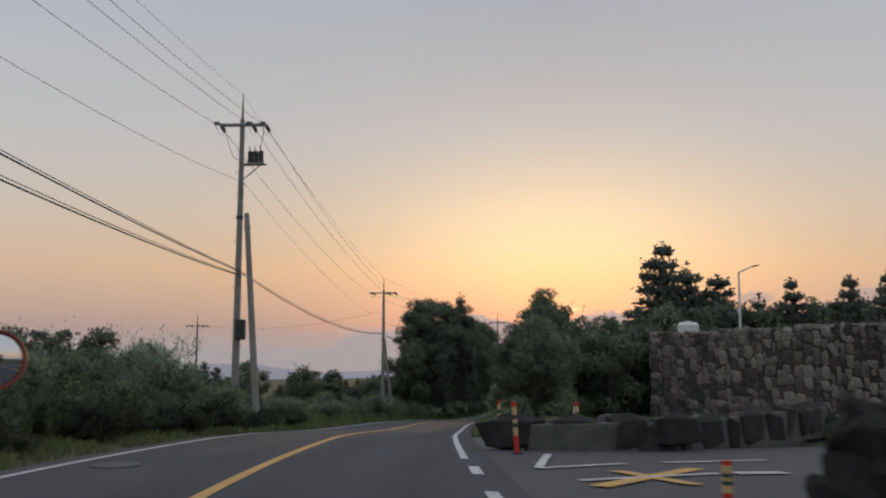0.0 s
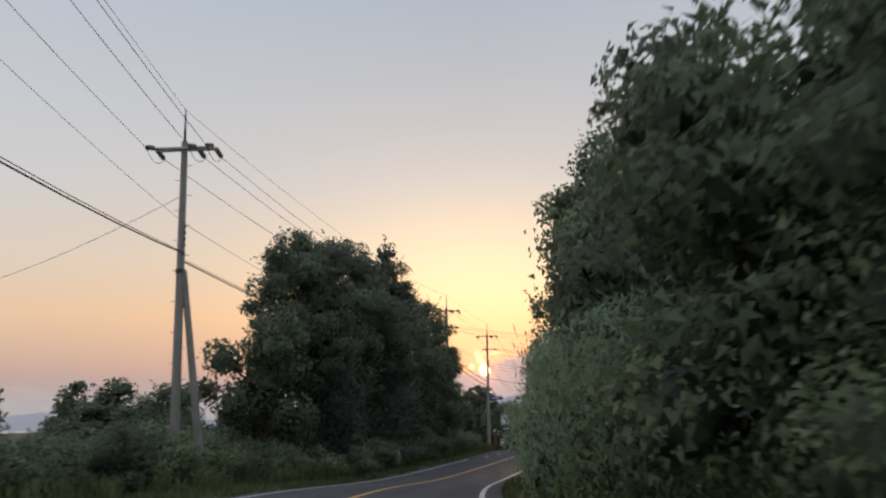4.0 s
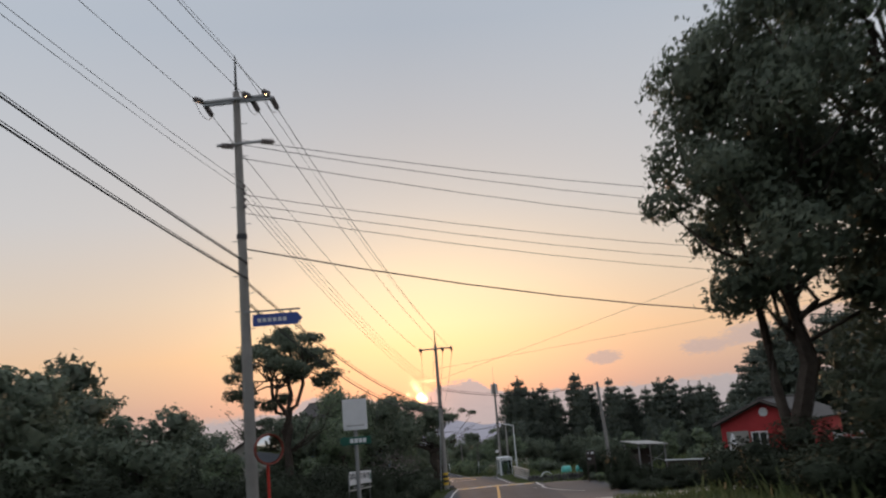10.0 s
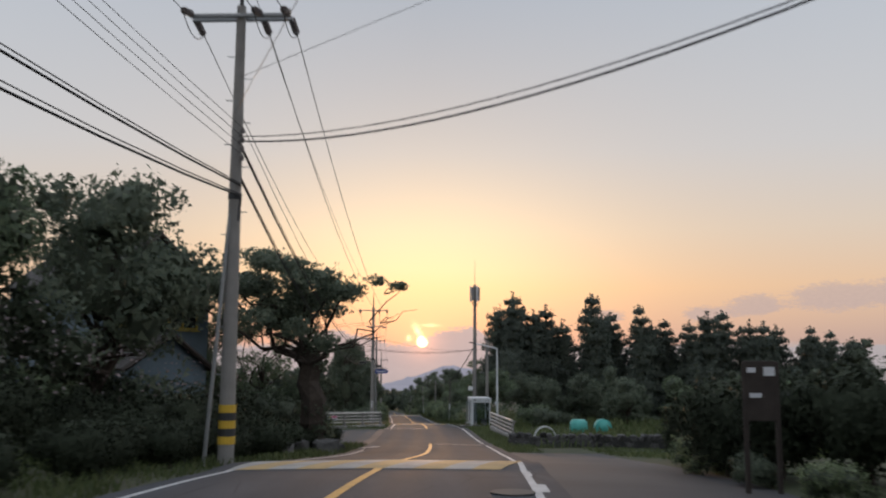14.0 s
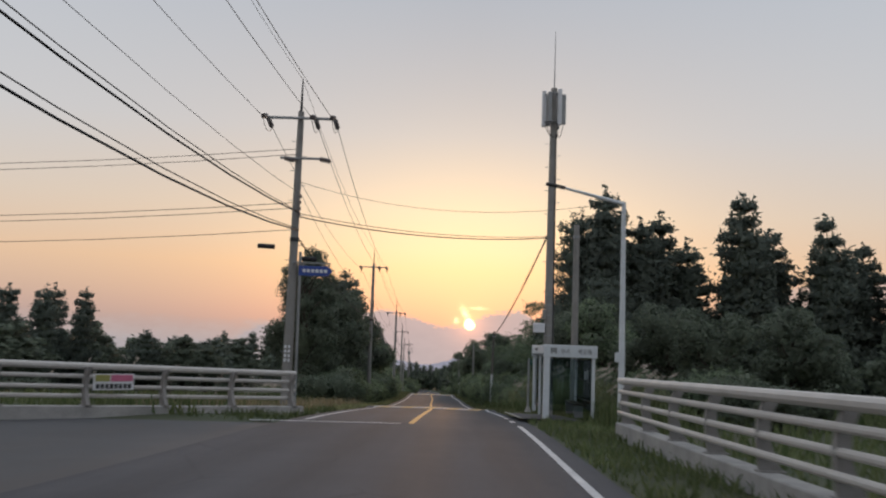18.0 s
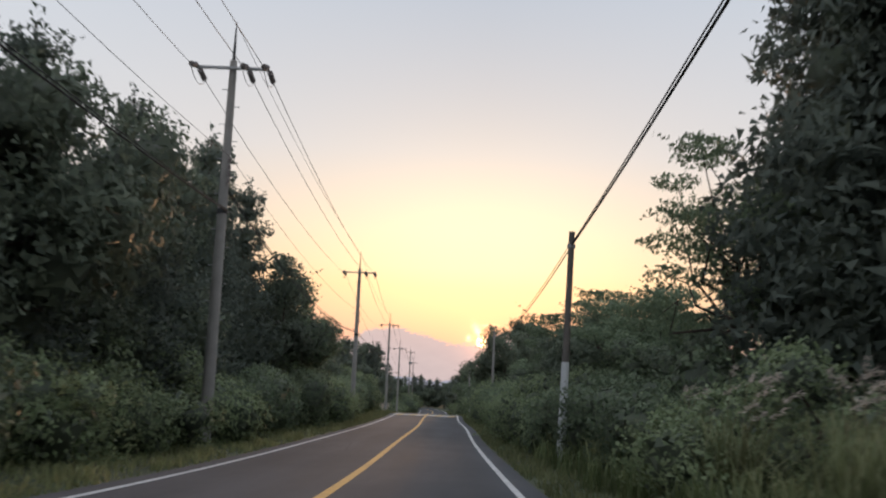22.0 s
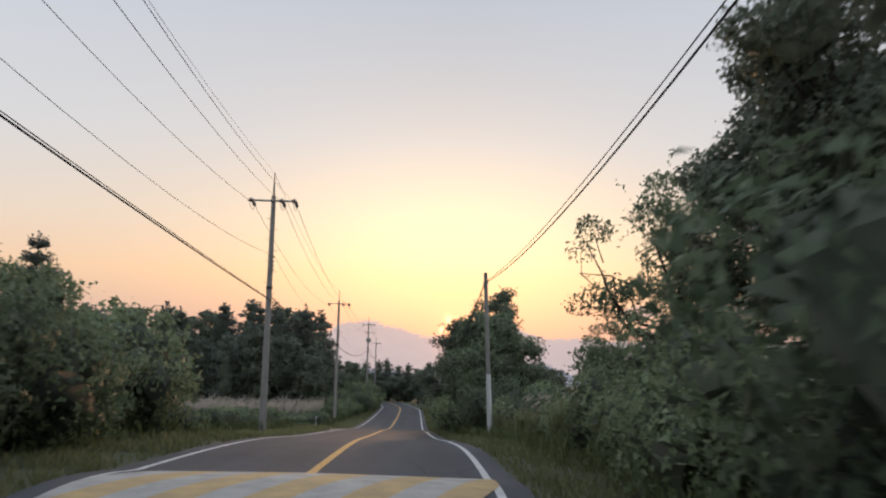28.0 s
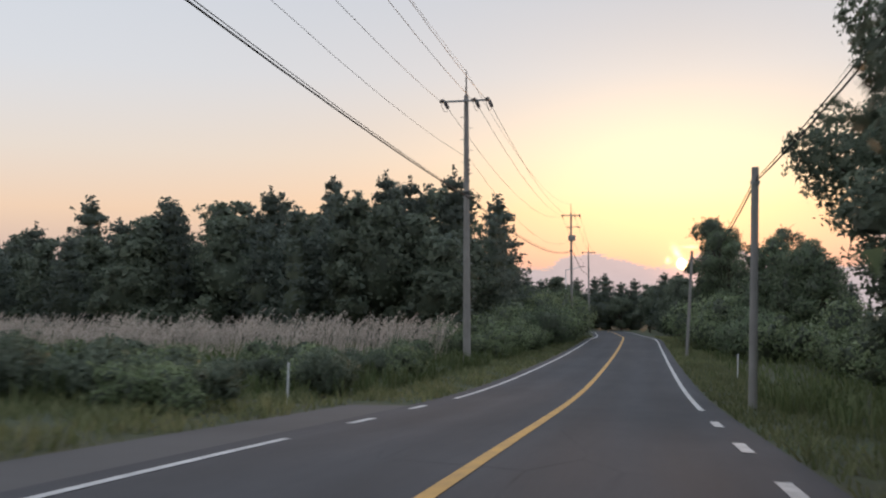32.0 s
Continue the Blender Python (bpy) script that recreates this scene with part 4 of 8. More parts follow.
row("broadleaf", [(51, -20, 5.6), (47, -21, 5.2), (43, -24, 4.6), (80, -14.2, 4.5), (66, -31, 5.0), (95, -44, 6.0), (110, -32, 6.5), (104, -20, 5.6)])
row("shrub", [(40 + 4 * k, -7.2 - (k % 3), 1.0 + 0.15 * (k % 4)) for k in range(11)] + [(10 + 4 * k, -7.4 - (k % 2), 0.9) for k in range(7)])
row("far_tree", [(120 + 9 * (k % 7) + k * 37 % 11, -40 - 7 * k - k * 53 % 17, 5.0 + (k % 3)) for k in range(24)])
for y, off, h in ((93, 19, 17.6), (96, 21.5, 16), (92, 16.5, 11.5), (93, 24.5, 14.4)):
    plant("conifer", y, off, h, 1.45)
row("conifer", [ (80, 29, 12.2), (71, 31, 11), (74, 35, 11.6), (68, 29, 9)])
row("far_tree", [(84 + 3 * (k % 5), 14 + 2.6 * k, 9.5 + (k * 7 % 3)) for k in range(18)])
row("broadleaf", [(62, 7.5, 6.2), (66, 9, 7.0), (72, 8.5, 7.2), (78, 10, 9), (84, 13, 10), (70, 13, 7.5), (88, 16, 10), (80, 16, 9)])
plant("shrub", 38.7, 5.45, 1.6, 0.5)
row("shrub", [(47, 4.4, 0.9), (48, 5.2, 1.0), (50, 5.2, 1.0), (54, 5.0, 1.0), (35, 6.5, 0.7), (58, 5.4, 1.2)])
row("hedge_bush", [(7 + 3.6 * k, -6.9 - 0.5 * (k % 2), 0.95 + 0.15 * (k % 3)) for k in range(10)])
# behind the start
row("broadleaf", [(-34, -12, 8), (-46, 11, 8), (-58, -10, 9), (-30, 16, 7), (-70, 9, 9), (-42, -20, 8)])
row("thicket", [(-14, -10, 3), (-22, -9, 3), (-18, 9, 3), (-30, 9, 3.4), (-90, 0, 6)])
# the shaded stretch
row("broadleaf", [(82, 8.4, 11.0), (87, 7.8, 12.6), (92, 7.3, 12.6), (97.5, 8.6, 9.8), (102, 9.0, 9.3), (107, 9.6, 8.4), (113, 9.2, 9.3), (119, 9.0, 10.4), (125, 9.0, 9.3), (131, 9, 7.4)])
row("thicket", [(58, 7.2, 3.4), (62, 6.6, 3.8), (66, 7.0, 4.2), (71, 7.4, 4.4), (77, 7.6, 4.6), (82, 7.6, 4.4), (87, 7.6, 4.8), (92, 7.6, 4.6), (97, 7.6, 4.8), (102, 7.6, 4.4), (107, 7.6, 4.4), (112, 7.6, 4.4), (117, 7.7, 4.4), (122, 7.8, 4.2), (127, 8.0, 3.6), (132, 8.2, 3.0)])
row("bamboo_bush", [(66, 5.9, 3.0), (70, 5.7, 3.3), (73, 5.6, 3.4), (76.5, 5.6, 3.2), (80, 5.6, 3.3), (84, 5.6, 3.2), (88, 5.6, 3.3), (92, 5.8, 3.0), (96, 6.1, 2.8), (100, 6.2, 2.7), (105, 5.8, 2.8), (110, 6.0, 2.8), (115, 6.2, 2.6), (120, 6.4, 2.4)])
row("bamboo_bush", [(82, 7.0, 5.2), (85, 6.8, 5.4), (88, 6.9, 5.2), (79, 6.9, 4.8)])
row("broadleaf", [(92, -10.5, 4.4), (97.5, -8.4, 8.2)])
row("stem_tree", [(101.5, -8.2, 12.4), (105.5, -8.4, 13.8), (111, -8.6, 14.4), (116, -8.3, 14.0)])
row("tall_tree", [(121, -8.1, 13.2), (126, -7.8, 12.6), (131, -7.8, 11.8), (135, -8, 10.8), (139, -8.4, 10)])
row("broadleaf", [(143, -9.2, 7.2), (129, -12, 9)])
row("thicket", [(94, -7.5, 2.6), (99, -6.6, 2.4), (104, -6.4, 2.4), (109, -6.5, 2.8), (114, -6.4, 2.4), (119, -6.6, 2.8), (124, -6.4, 2.6), (129, -6.5, 2.8), (134, -6.6, 2.6), (139, -6.8, 2.6), (144, -7.2, 2.4), (88, -11, 3.0)])
row("conifer", [(103, -6.6, 12.4)])
row("thicket", [(112 + 5 * k, -11 - (k % 2), 1.6 + 0.3 * (k % 3) + 0.3 * k) for k in range(7)])
row("stem_tree", [(153, 7.9, 12.0)])
row("tall_tree", [(154, 11.8, 15.4), (150, 14.2, 15.8), (147, 12.6, 10.4), (142, 12.6, 9.4)])
row("hedge_bush", [(146, 6.8, 1.6), (150, 7.0, 1.8), (154, 7.2, 1.8), (140, 9.0, 3.0), (145, 8.6, 3.2), (150, 10.6, 3.4), (148, 13.0, 4.4)])
# the junction and the garden
row("broadleaf", [(180, -22, 8.0), (188, -24, 8.4), (194, -30, 10), (153.6, -12.5, 5.0), (158, -16, 5.6), (162.5, -14.5, 5.8), (167, -12.5, 4.8), (188, -18, 6.0), (197, -12.6, 3.2), (201, -11.0, 6.4), (203, -14.6, 7.2), (205.8, -11.4, 8.8), (209, -9.2, 8.8)])
plant("garden_pine", 198, -15.6, 6.4, 1.0, 2.0)
plant("garden_pine", 177.4, -9.9, 9.3, 1.05, 0.0)
row("broadleaf", [(170, -18.2, 7.8), (168, -16, 6.0), (172, -21, 6.2), (185, -16, 5.0)])
plant("broadleaf", 179, -13.5, 3.6)
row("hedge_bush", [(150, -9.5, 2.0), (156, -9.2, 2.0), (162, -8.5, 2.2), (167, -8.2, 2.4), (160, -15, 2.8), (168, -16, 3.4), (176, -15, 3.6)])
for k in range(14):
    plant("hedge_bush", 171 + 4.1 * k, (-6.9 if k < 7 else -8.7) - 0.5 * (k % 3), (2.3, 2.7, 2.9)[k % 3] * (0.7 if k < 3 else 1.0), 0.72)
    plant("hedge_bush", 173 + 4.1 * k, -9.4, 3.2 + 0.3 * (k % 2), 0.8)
plant("umbrella_tree", 222.8, -5.0, 9.0, 1.12, 0.0)
row("open_tree", [(226, -12, 8.0), (221, -14, 8.4)])
row("thicket", [(229, -8.0, 3.4), (233, -9.0, 3.6), (238, -9.6, 3.4), (243, -10, 3.0)])
row("topiary", [(180 + 2.2 * k, -4.6 - 0.4 * (k % 2), 0.9 + 0.12 * (k % 3)) for k in range(15)] + [(222 + 1.9 * k, -5.4 - 0.7 * (k % 3), 1.0 + 0.2 * (k % 2)) for k in range(7)])
for y, off, h, w in ((219.6, -6.6, 1.5, 2.0), (213.5, -6.4, 1.25, 1.6), (209, -6.6, 1.2, 1.5), (216, -5.6, 0.9, 1.2), (205.5, -6.2, 1.1, 1.4)):
    plant("topiary", y, off, h, w)
row("hedge_bush", [(207, -7.6, 3.2), (211, -7.8, 3.4), (215, -7.8, 3.3), (218.5, -8.2, 2.9), (221.5, -9, 2.6), ])
for y, off, h, w in ((200.5, -5.5, 1.1, 1.4), (203.8, -5.6, 1.2, 1.5), (207.5, -5.8, 1.3, 1.6), (211.5, -5.5, 1.1, 1.5)):
    plant("topiary", y, off, h, w)
# right-hand gardens and field
row("topiary", [(177, 8.8, 1.3), (179.5, 9.4, 1.2), (198.2, 7.5, 2.0), (199.8, 7.0, 1.9), (201.6, 7.4, 2.0), (197, 8.6, 2.1), (203, 8.2, 2.0), (195, 9.2, 2.1)])
row("shrub", [(197.4, 6.9, 0.6), (200.6, 6.7, 0.5), (194.6, 7.2, 0.6), (204, 7.4, 0.8), (207, 8, 0.9)])
row("hedge_bush", [(173, 9, 1.2), (175, 10, 1.3), (178, 10.4, 1.2), (180.5, 10.8, 1.3), (183, 11.2, 1.2), (176, 12, 1.4), (179, 13, 1.3), (188, 9.4, 1.1), (192, 9.0, 1.0)])
for y, off, h in ((185.4, 7.2, 3.0), (186.8, 7.5, 2.2), (186.4, 8.8, 1.5), (184.2, 7.0, 1.8), (188.5, 8.2, 1.3), (182.6, 10.2, 1.2), (181, 11.8, 1.1), (179.6, 13.4, 1.1), (178.2, 15, 1.1), (184, 11.4, 1.1), (177, 13, 1.0)):
    plant("hedge_bush", y, off, h, 0.8 if h < 1.6 else 0.55)
for y, off, h in ((222, 29, 13.8), (225, 32.4, 15.4), (224, 36.5, 15.2), (228, 41, 15.6), (219, 26, 10.4), (232, 46, 15), (221, 31, 9)):
    plant("conifer", y, off, h, 1.5)
row("hedge_bush", [(221, 11.3, 2.3), (221.4, 12.6, 2.5), (221.8, 14.0, 2.5), (220.5, 15.5, 2.5), (219.6, 17.0, 2.4)])
row("thicket", [(204, 17, 2.6), (212, 21, 2.2), (228, 26, 2.6), (236, 32, 3.2), (246, 37, 3.6), (222, 32, 2.2)])
WOOD = ((13.2, 17.6), (11.6, 16.2), (15.0, 15.2), (16.0, 15.2), (17.9, 16.0), (20.5, 14.0), (24.1, 17.2), (25.7, 14.8), (27.3, 15.0), (30.6, 15.8), (32.6, 13.8),
        (35.0, 14.2), (37.4, 14.0), (40.6, 15.4), (43.4, 15.6), (45.8, 14.2), (48.5, 14.2), (51.0, 13.8), (54.5, 13.0), (58.0, 12.6), (62.0, 12.0))
for k, (off, h) in enumerate(WOOD):
    plant("conifer", 304 + 1.6 * (k % 3), off, h, 1.12 + 0.12 * (k % 3))
for k in range(26):
    plant("far_tree", 306 + 3 * (k % 4), 16.5 + 1.9 * k, 11.6 + (k * 7 % 4) * 0.55, 1.25)
row("far_tree", [(286 + 4 * (k % 4), 20 + 3.0 * k, 5.6 + (k * 5 % 3)) for k in range(16)])
row("broadleaf", [(281, 9, 6.2), (284.5, 7.8, 6.4), (277, 11.5, 5.6), (272, 12, 4.8), (274, 16, 5.4), (271, 20, 5), (270, 25, 5), (269, 30, 4.6), (268, 35, 4.6), (267, 41, 4.4)])
row("thicket", [(262, 11, 2.4), (268, 10.5, 2.8), (274, 9.0, 3.0), (280, 7.4, 3.0), (284, 6.8, 2.8)])
# the straight, left side
row("broadleaf", [(297, -8.6, 7.6), (302, -8.4, 9.0), (307, -8.6, 9.4), (313, -8.8, 9.4), (329, -8.2, 9.2), (333, -7.8, 8.2), (338, -7.6, 7.6), (343, -7.6, 6.4)])
for y, off, h in ((294.5, -8.8, 10.8), (299, -8.8, 10.8)):
    plant("tall_tree", y, off, h, 0.8)
row("conifer", [(300, -9.0, 10.0), (303, -8.0, 10.0), (309.5, -8.0, 10.6), (313, -8.2, 10.8), (319, -8.2, 12.0), (322, -9.0, 12.4), (326, -8.2, 11.6), (316, -11, 11)])
row("thicket", [(291, -6.9, 3.2), (296, -6.8, 3.8), (301, -6.8, 3.6), (306, -6.8, 3.8), (312, -6.8, 3.8), (317, -6.7, 3.8), (322, -6.8, 3.8), (327, -6.7, 4.0), (332, -6.7, 4.2), (337, -6.8, 4.2), (342, -6.9, 4.0), (347, -7.2, 4.0)])
row("thicket", [(352, -7.4, 4.2), (357, -7.8, 4.6), (362, -8.0, 4.6), (367, -8.2, 4.8), (372, -8.4, 5.4), (376, -8.6, 5.8), (380, -8.8, 6.0), (384, -9.2, 6.2), (388, -9.6, 6.2), (392, -10.4, 5.6)])
row("conifer", [(381, -10.5, 6.4), (387, -11, 6.4), (384, -14, 7.0), (392, -17, 7.6), (398, -21, 8.2)])
row("broadleaf", [(375, -11, 6.0), (380, -13, 6.4), (386, -16, 6.4), (392, -21, 7)])
# the straight, right side
for y, off, h, w in ((307.5, 9.4, 8.6, 0.85), (320, 9.4, 6.0, 1.2), (325, 9.0, 6.6, 1.2), (328, 11.0, 7.2, 1.3), (331, 9.2, 6.4, 1.1), (326, 13.5, 7.4, 1.4), (322, 12.5, 6.8, 1.3)):
    plant("feather_tree", y, off, h, w)
row("conifer", [(304.4, 10.7, 15.4), (303, 13.0, 15.6), (308, 12.4, 13.0)])
row("conifer", [(294, 10.8, 9.6), (290, 11.4, 8.6)])
row("broadleaf", [(329.5, 7.6, 5.4), (322, 8.2, 5.2), (327, 8.4, 5.8), (316, 8.6, 4.4), (309, 8.8, 4.0), (332, 8.4, 6.0), (330, 10.4, 6.8), (349, 8.0, 4.6), (355, 8.2, 5.2), (360.5, 7.1, 8.3), (343, 8.4, 4.8)])
row("open_tree", [(379, 8.0, 7.4), (381, 9.6, 8.2), (384.5, 9.2, 4.2), (402, 12, 6)])
row("stem_tree", [(373, 9.3, 9.8), (376.5, 10.6, 10.2)])
row("broadleaf", [(433, 9.6, 7.2), (438, 9.8, 8.0), (436, 9.6, 6.0), (441, 10, 5.6), (433, 12, 6)])
row("thicket", [(297, 6.8, 3.2), (302, 7.0, 3.2), (307, 6.9, 3.6), (312, 6.8, 3.8), (317, 6.7, 4.0), (322, 6.7, 4.2), (327, 6.6, 4.2), (332, 6.6, 3.8), (337, 6.7, 3.8), (342, 6.8, 4.2), (347, 6.8, 4.8), (352, 6.8, 5.0), (357, 6.8, 4.8)])
row("thicket", [(305, 10, 4.6), (310, 10.6, 5.0), (315, 10.6, 5.0), (320, 10.4, 5.2), (326, 10.2, 5.2), (332, 10, 5.4)])
row("thicket", [(362, 6.8, 4.8), (367, 6.7, 4.2), (372, 6.9, 3.8), (377, 7.2, 3.2), (382, 7.6, 2.8), (387, 7.8, 2.8), (392, 7.8, 2.8), (397, 7.4, 3.2), (402, 7.0, 4.4), (406, 6.9, 4.6), (410, 6.8, 4.8), (414, 6.8, 4.8), (418, 6.8, 4.8), (422, 6.9, 4.6)])
row("broadleaf", [(403.5, 6.3, 6.4), (407.5, 6.3, 6.9), (412, 6.8, 7.3), (418, 6.8, 7.6), (424, 7.2, 7.6), (430, 8.6, 5.4), (409, 13, 5.6), (400, 14, 4.6)])
row("broadleaf", [(509, 9.5, 12.8), (517, 10, 13.4), (478, 10.5, 8.0), (488, 13, 9.6), (466, 11, 6.4), (498, 9.0, 10)])
row("thicket", [(446, 11, 3.6), (452, 11.5, 3.8), (458, 11, 4.0), (464, 9.5, 3.6), (470, 8.6, 4.4), (480, 8.0, 5.0), (490, 7.5, 5.6)])
# the wood beyond the pampas field, and what closes the road's end
for k in range(80):
    u = (k + RNG.random()) / 80
    plant("far_tree", 470 + 16 * RNG.random() + 10 * u, -10 - 70 * u, min(RNG.uniform(9.6, 12.2), 7.5 + 60 * u) - 4.0 * u, 1.2)
row("shrub", [(392 + 1.5 * k, -7 - 1.9 * (k % 5), 0.9 + 0.15 * (k % 3)) for k in range(20)])
row("shrub", [(398 + 2.6 * k, -7.6 - 1.2 * (k % 4), 1.0 + 0.2 * (k % 3)) for k in range(22)] + [(430 + 3 * k, -9 - 1.2 * (k % 4), 1.3) for k in range(10)])
row("conifer", [(492, -14.5, 15.0), (490, -18, 14.2), (489, -10.5, 10.6), (496, -22, 16), (498, -28, 15.6), (499, -35, 15), (500, -46, 13.4), (502, -54, 12.6), (497, -61, 11.6)])
row("thicket", [(470, -7.6, 3.6), (476, -7.4, 4.0), (483, -7.0, 4.6), (490, -6.8, 5.2), (464, -8.0, 3.0), (497, -6.6, 6.0)])
row("broadleaf", [(530 + 7 * k, -9 - 3 * (k % 3), 6 + (k % 3)) for k in range(6)] + [(535 + 8 * k, 9 + 4 * (k % 2), 7 + (k % 3)) for k in range(6)])
row("broadleaf", [(540, -6.5, 6.4), (552, -7.0, 7.0), (546, 7.5, 6.0), (566, -6.0, 7.5), (590, 2, 7.0), (596, -4, 7.5), (594, 7, 7.5)])
for k in range(24):
    plant("far_tree", RNG.uniform(600, 900), RNG.uniform(-260, 260), RNG.uniform(6, 11))
for k in range(26):
    plant("far_tree", RNG.uniform(330, 400), -34 - 80 * RNG.random(), RNG.uniform(8, 11.5))
for k in range(18):
    plant("far_tree", 322 + 4 * (k % 3), -22 - 3.4 * k, 5.2 + (k * 5 % 3) * 0.5, 1.5)
row("conifer", [(297, -30, 7.6), (300, -34, 7.4), (296, -37.5, 7.8), (303, -27, 6.4), (299, -32, 6.8), (298, -36, 6.6)])
row("conifer", [(116, -7.4, 15.4)])
row("hedge_bush", [(176 + 1.6 * k, 8.0 + 0.3 * (k % 2), 0.8 + 0.1 * (k % 3)) for k in range(5)] + [(182.5 - 0.7 * k, 9.0 + 1.3 * k, 1.0) for k in range(6)])
row("open_tree", [(230.5, -9.0, 6.8), (228, -11.5, 7.4)])
row("broadleaf", [(231.5, -12.5, 5.4), (230, -7.2, 3.6)])
# thicker growth along the first field, behind the wall and round the far turnout
for y, off, h in ((12.5, -6.3, 1.7), (15, -6.0, 2.1), (17.5, -6.2, 2.5), (20, -5.9, 2.5), (22.5, -6.2, 2.7), (25, -5.9, 2.8), (27.5, -6.2, 2.9), (30, -6.0, 2.8), (32.5, -6.3, 2.1), (35, -6.4, 1.5)):
    plant("bamboo_bush" if int(y) % 2 else "thicket", y, off, h, 0.85)
for y, off, h in ((14, -5.2, 1.0), (18.5, -5.1, 1.2), (23.5, -5.1, 1.3), (28.5, -5.1, 1.3), (33, -5.2, 1.1), (37, -5.6, 1.1), (40.5, -5.6, 1.2), (45, -6.2, 1.2)):
    plant("hedge_bush", y, off, h, 1.1)
for k in range(46):
    plant("far_tree", 94 + 7 * (k * 3 % 5), -13 - 2.6 * k, 3.4 + 0.4 * (k * 7 % 4), 1.9)
row("broadleaf", [(58, 6.4, 6.0), (63.5, 6.8, 7.4), (69, 7.0, 8.2), (76, 7.4, 8.8)])
row("broadleaf", [(80 + 2 * (k % 3), 19 + 3.0 * k, 10.4 + 0.5 * (k % 3)) for k in range(11)])
row("shrub", [(28 + 1.1 * k, 4.6 + (k * 37 % 11) * 0.8, 0.45 + 0.07 * (k % 5)) for k in range(26)])
plant("tall_tree", 442, 9.9, 13.8, 1.0)
plant("stem_tree", 418.5, 5.7, 7.8, 1.45)
for k in range(24):
    plant("far_tree", 508 + 16 * RNG.random(), -15 - 4.0 * k, RNG.uniform(16.4, 18.4) - (0.0 if k < 7 else 0.42 * min(k - 7, 12)), 1.5)
# the trees that close the road's far end
for k in range(34):
    plant("far_tree", 588 + 22 * RNG.random(), -46 + 2.8 * k, RNG.uniform(8.0, 11.5), 1.5)
for y, off, h in ((545, -8.5, 9.0), (556, -9.0, 9.5), (570, -7.0, 9.0), (550, 9.0, 9.0), (562, 8.0, 9.5), (575, 7.0, 9.0), (538, 8.4, 8.4)):
    plant("far_tree", y, off, h, 1.2)
for k in range(46):
    y = 429 + (k * 7) % 23
    plant("shrub", y, -6.6 - ((k * 5) % 11) / 11 * (y - 417) * 0.62, 0.9 + 0.16 * (k % 4))
for k in range(18):
    plant("far_tree", 296 + 4.8 * k, -29 - 2 * (k % 3), 5.4 + 0.11 * k, 2.0)
row("conifer", [(303, -30, 8.2), (307, -31, 8.6), (311, -30, 8.8)])

# ---- poles and wires ----
def catenary(name, a, b, sag, r, mat, label, parent=None, n=14):
    a, b = Vector(a), Vector(b)
    pts = [a.lerp(b, t) - Vector((0, 0, 4 * sag * t * (1 - t))) for t in np.linspace(0, 1, n)]
    ob = part(name, limbs([(pts, r, r)], 4), mat, parent)
    return ob if parent else tagged(ob, label, "overhead wire", "overhead wires")


def insulator(parent, a, b):
    """A string of discs between a and b."""
    a, b = Vector(a), Vector(b)
    bm = tube(BM(), a, b, 0.022, sides=6)
    for t in (0.2, 0.4, 0.6, 0.8):
        p = a.lerp(b, t)
        d = (b - a).normalized() * 0.025
        tube(bm, p - d, p + d, 0.095, sides=8)
    return part("insulator", bm, porcelain, parent, "dark ribbed porcelain insulator")


POLES = []


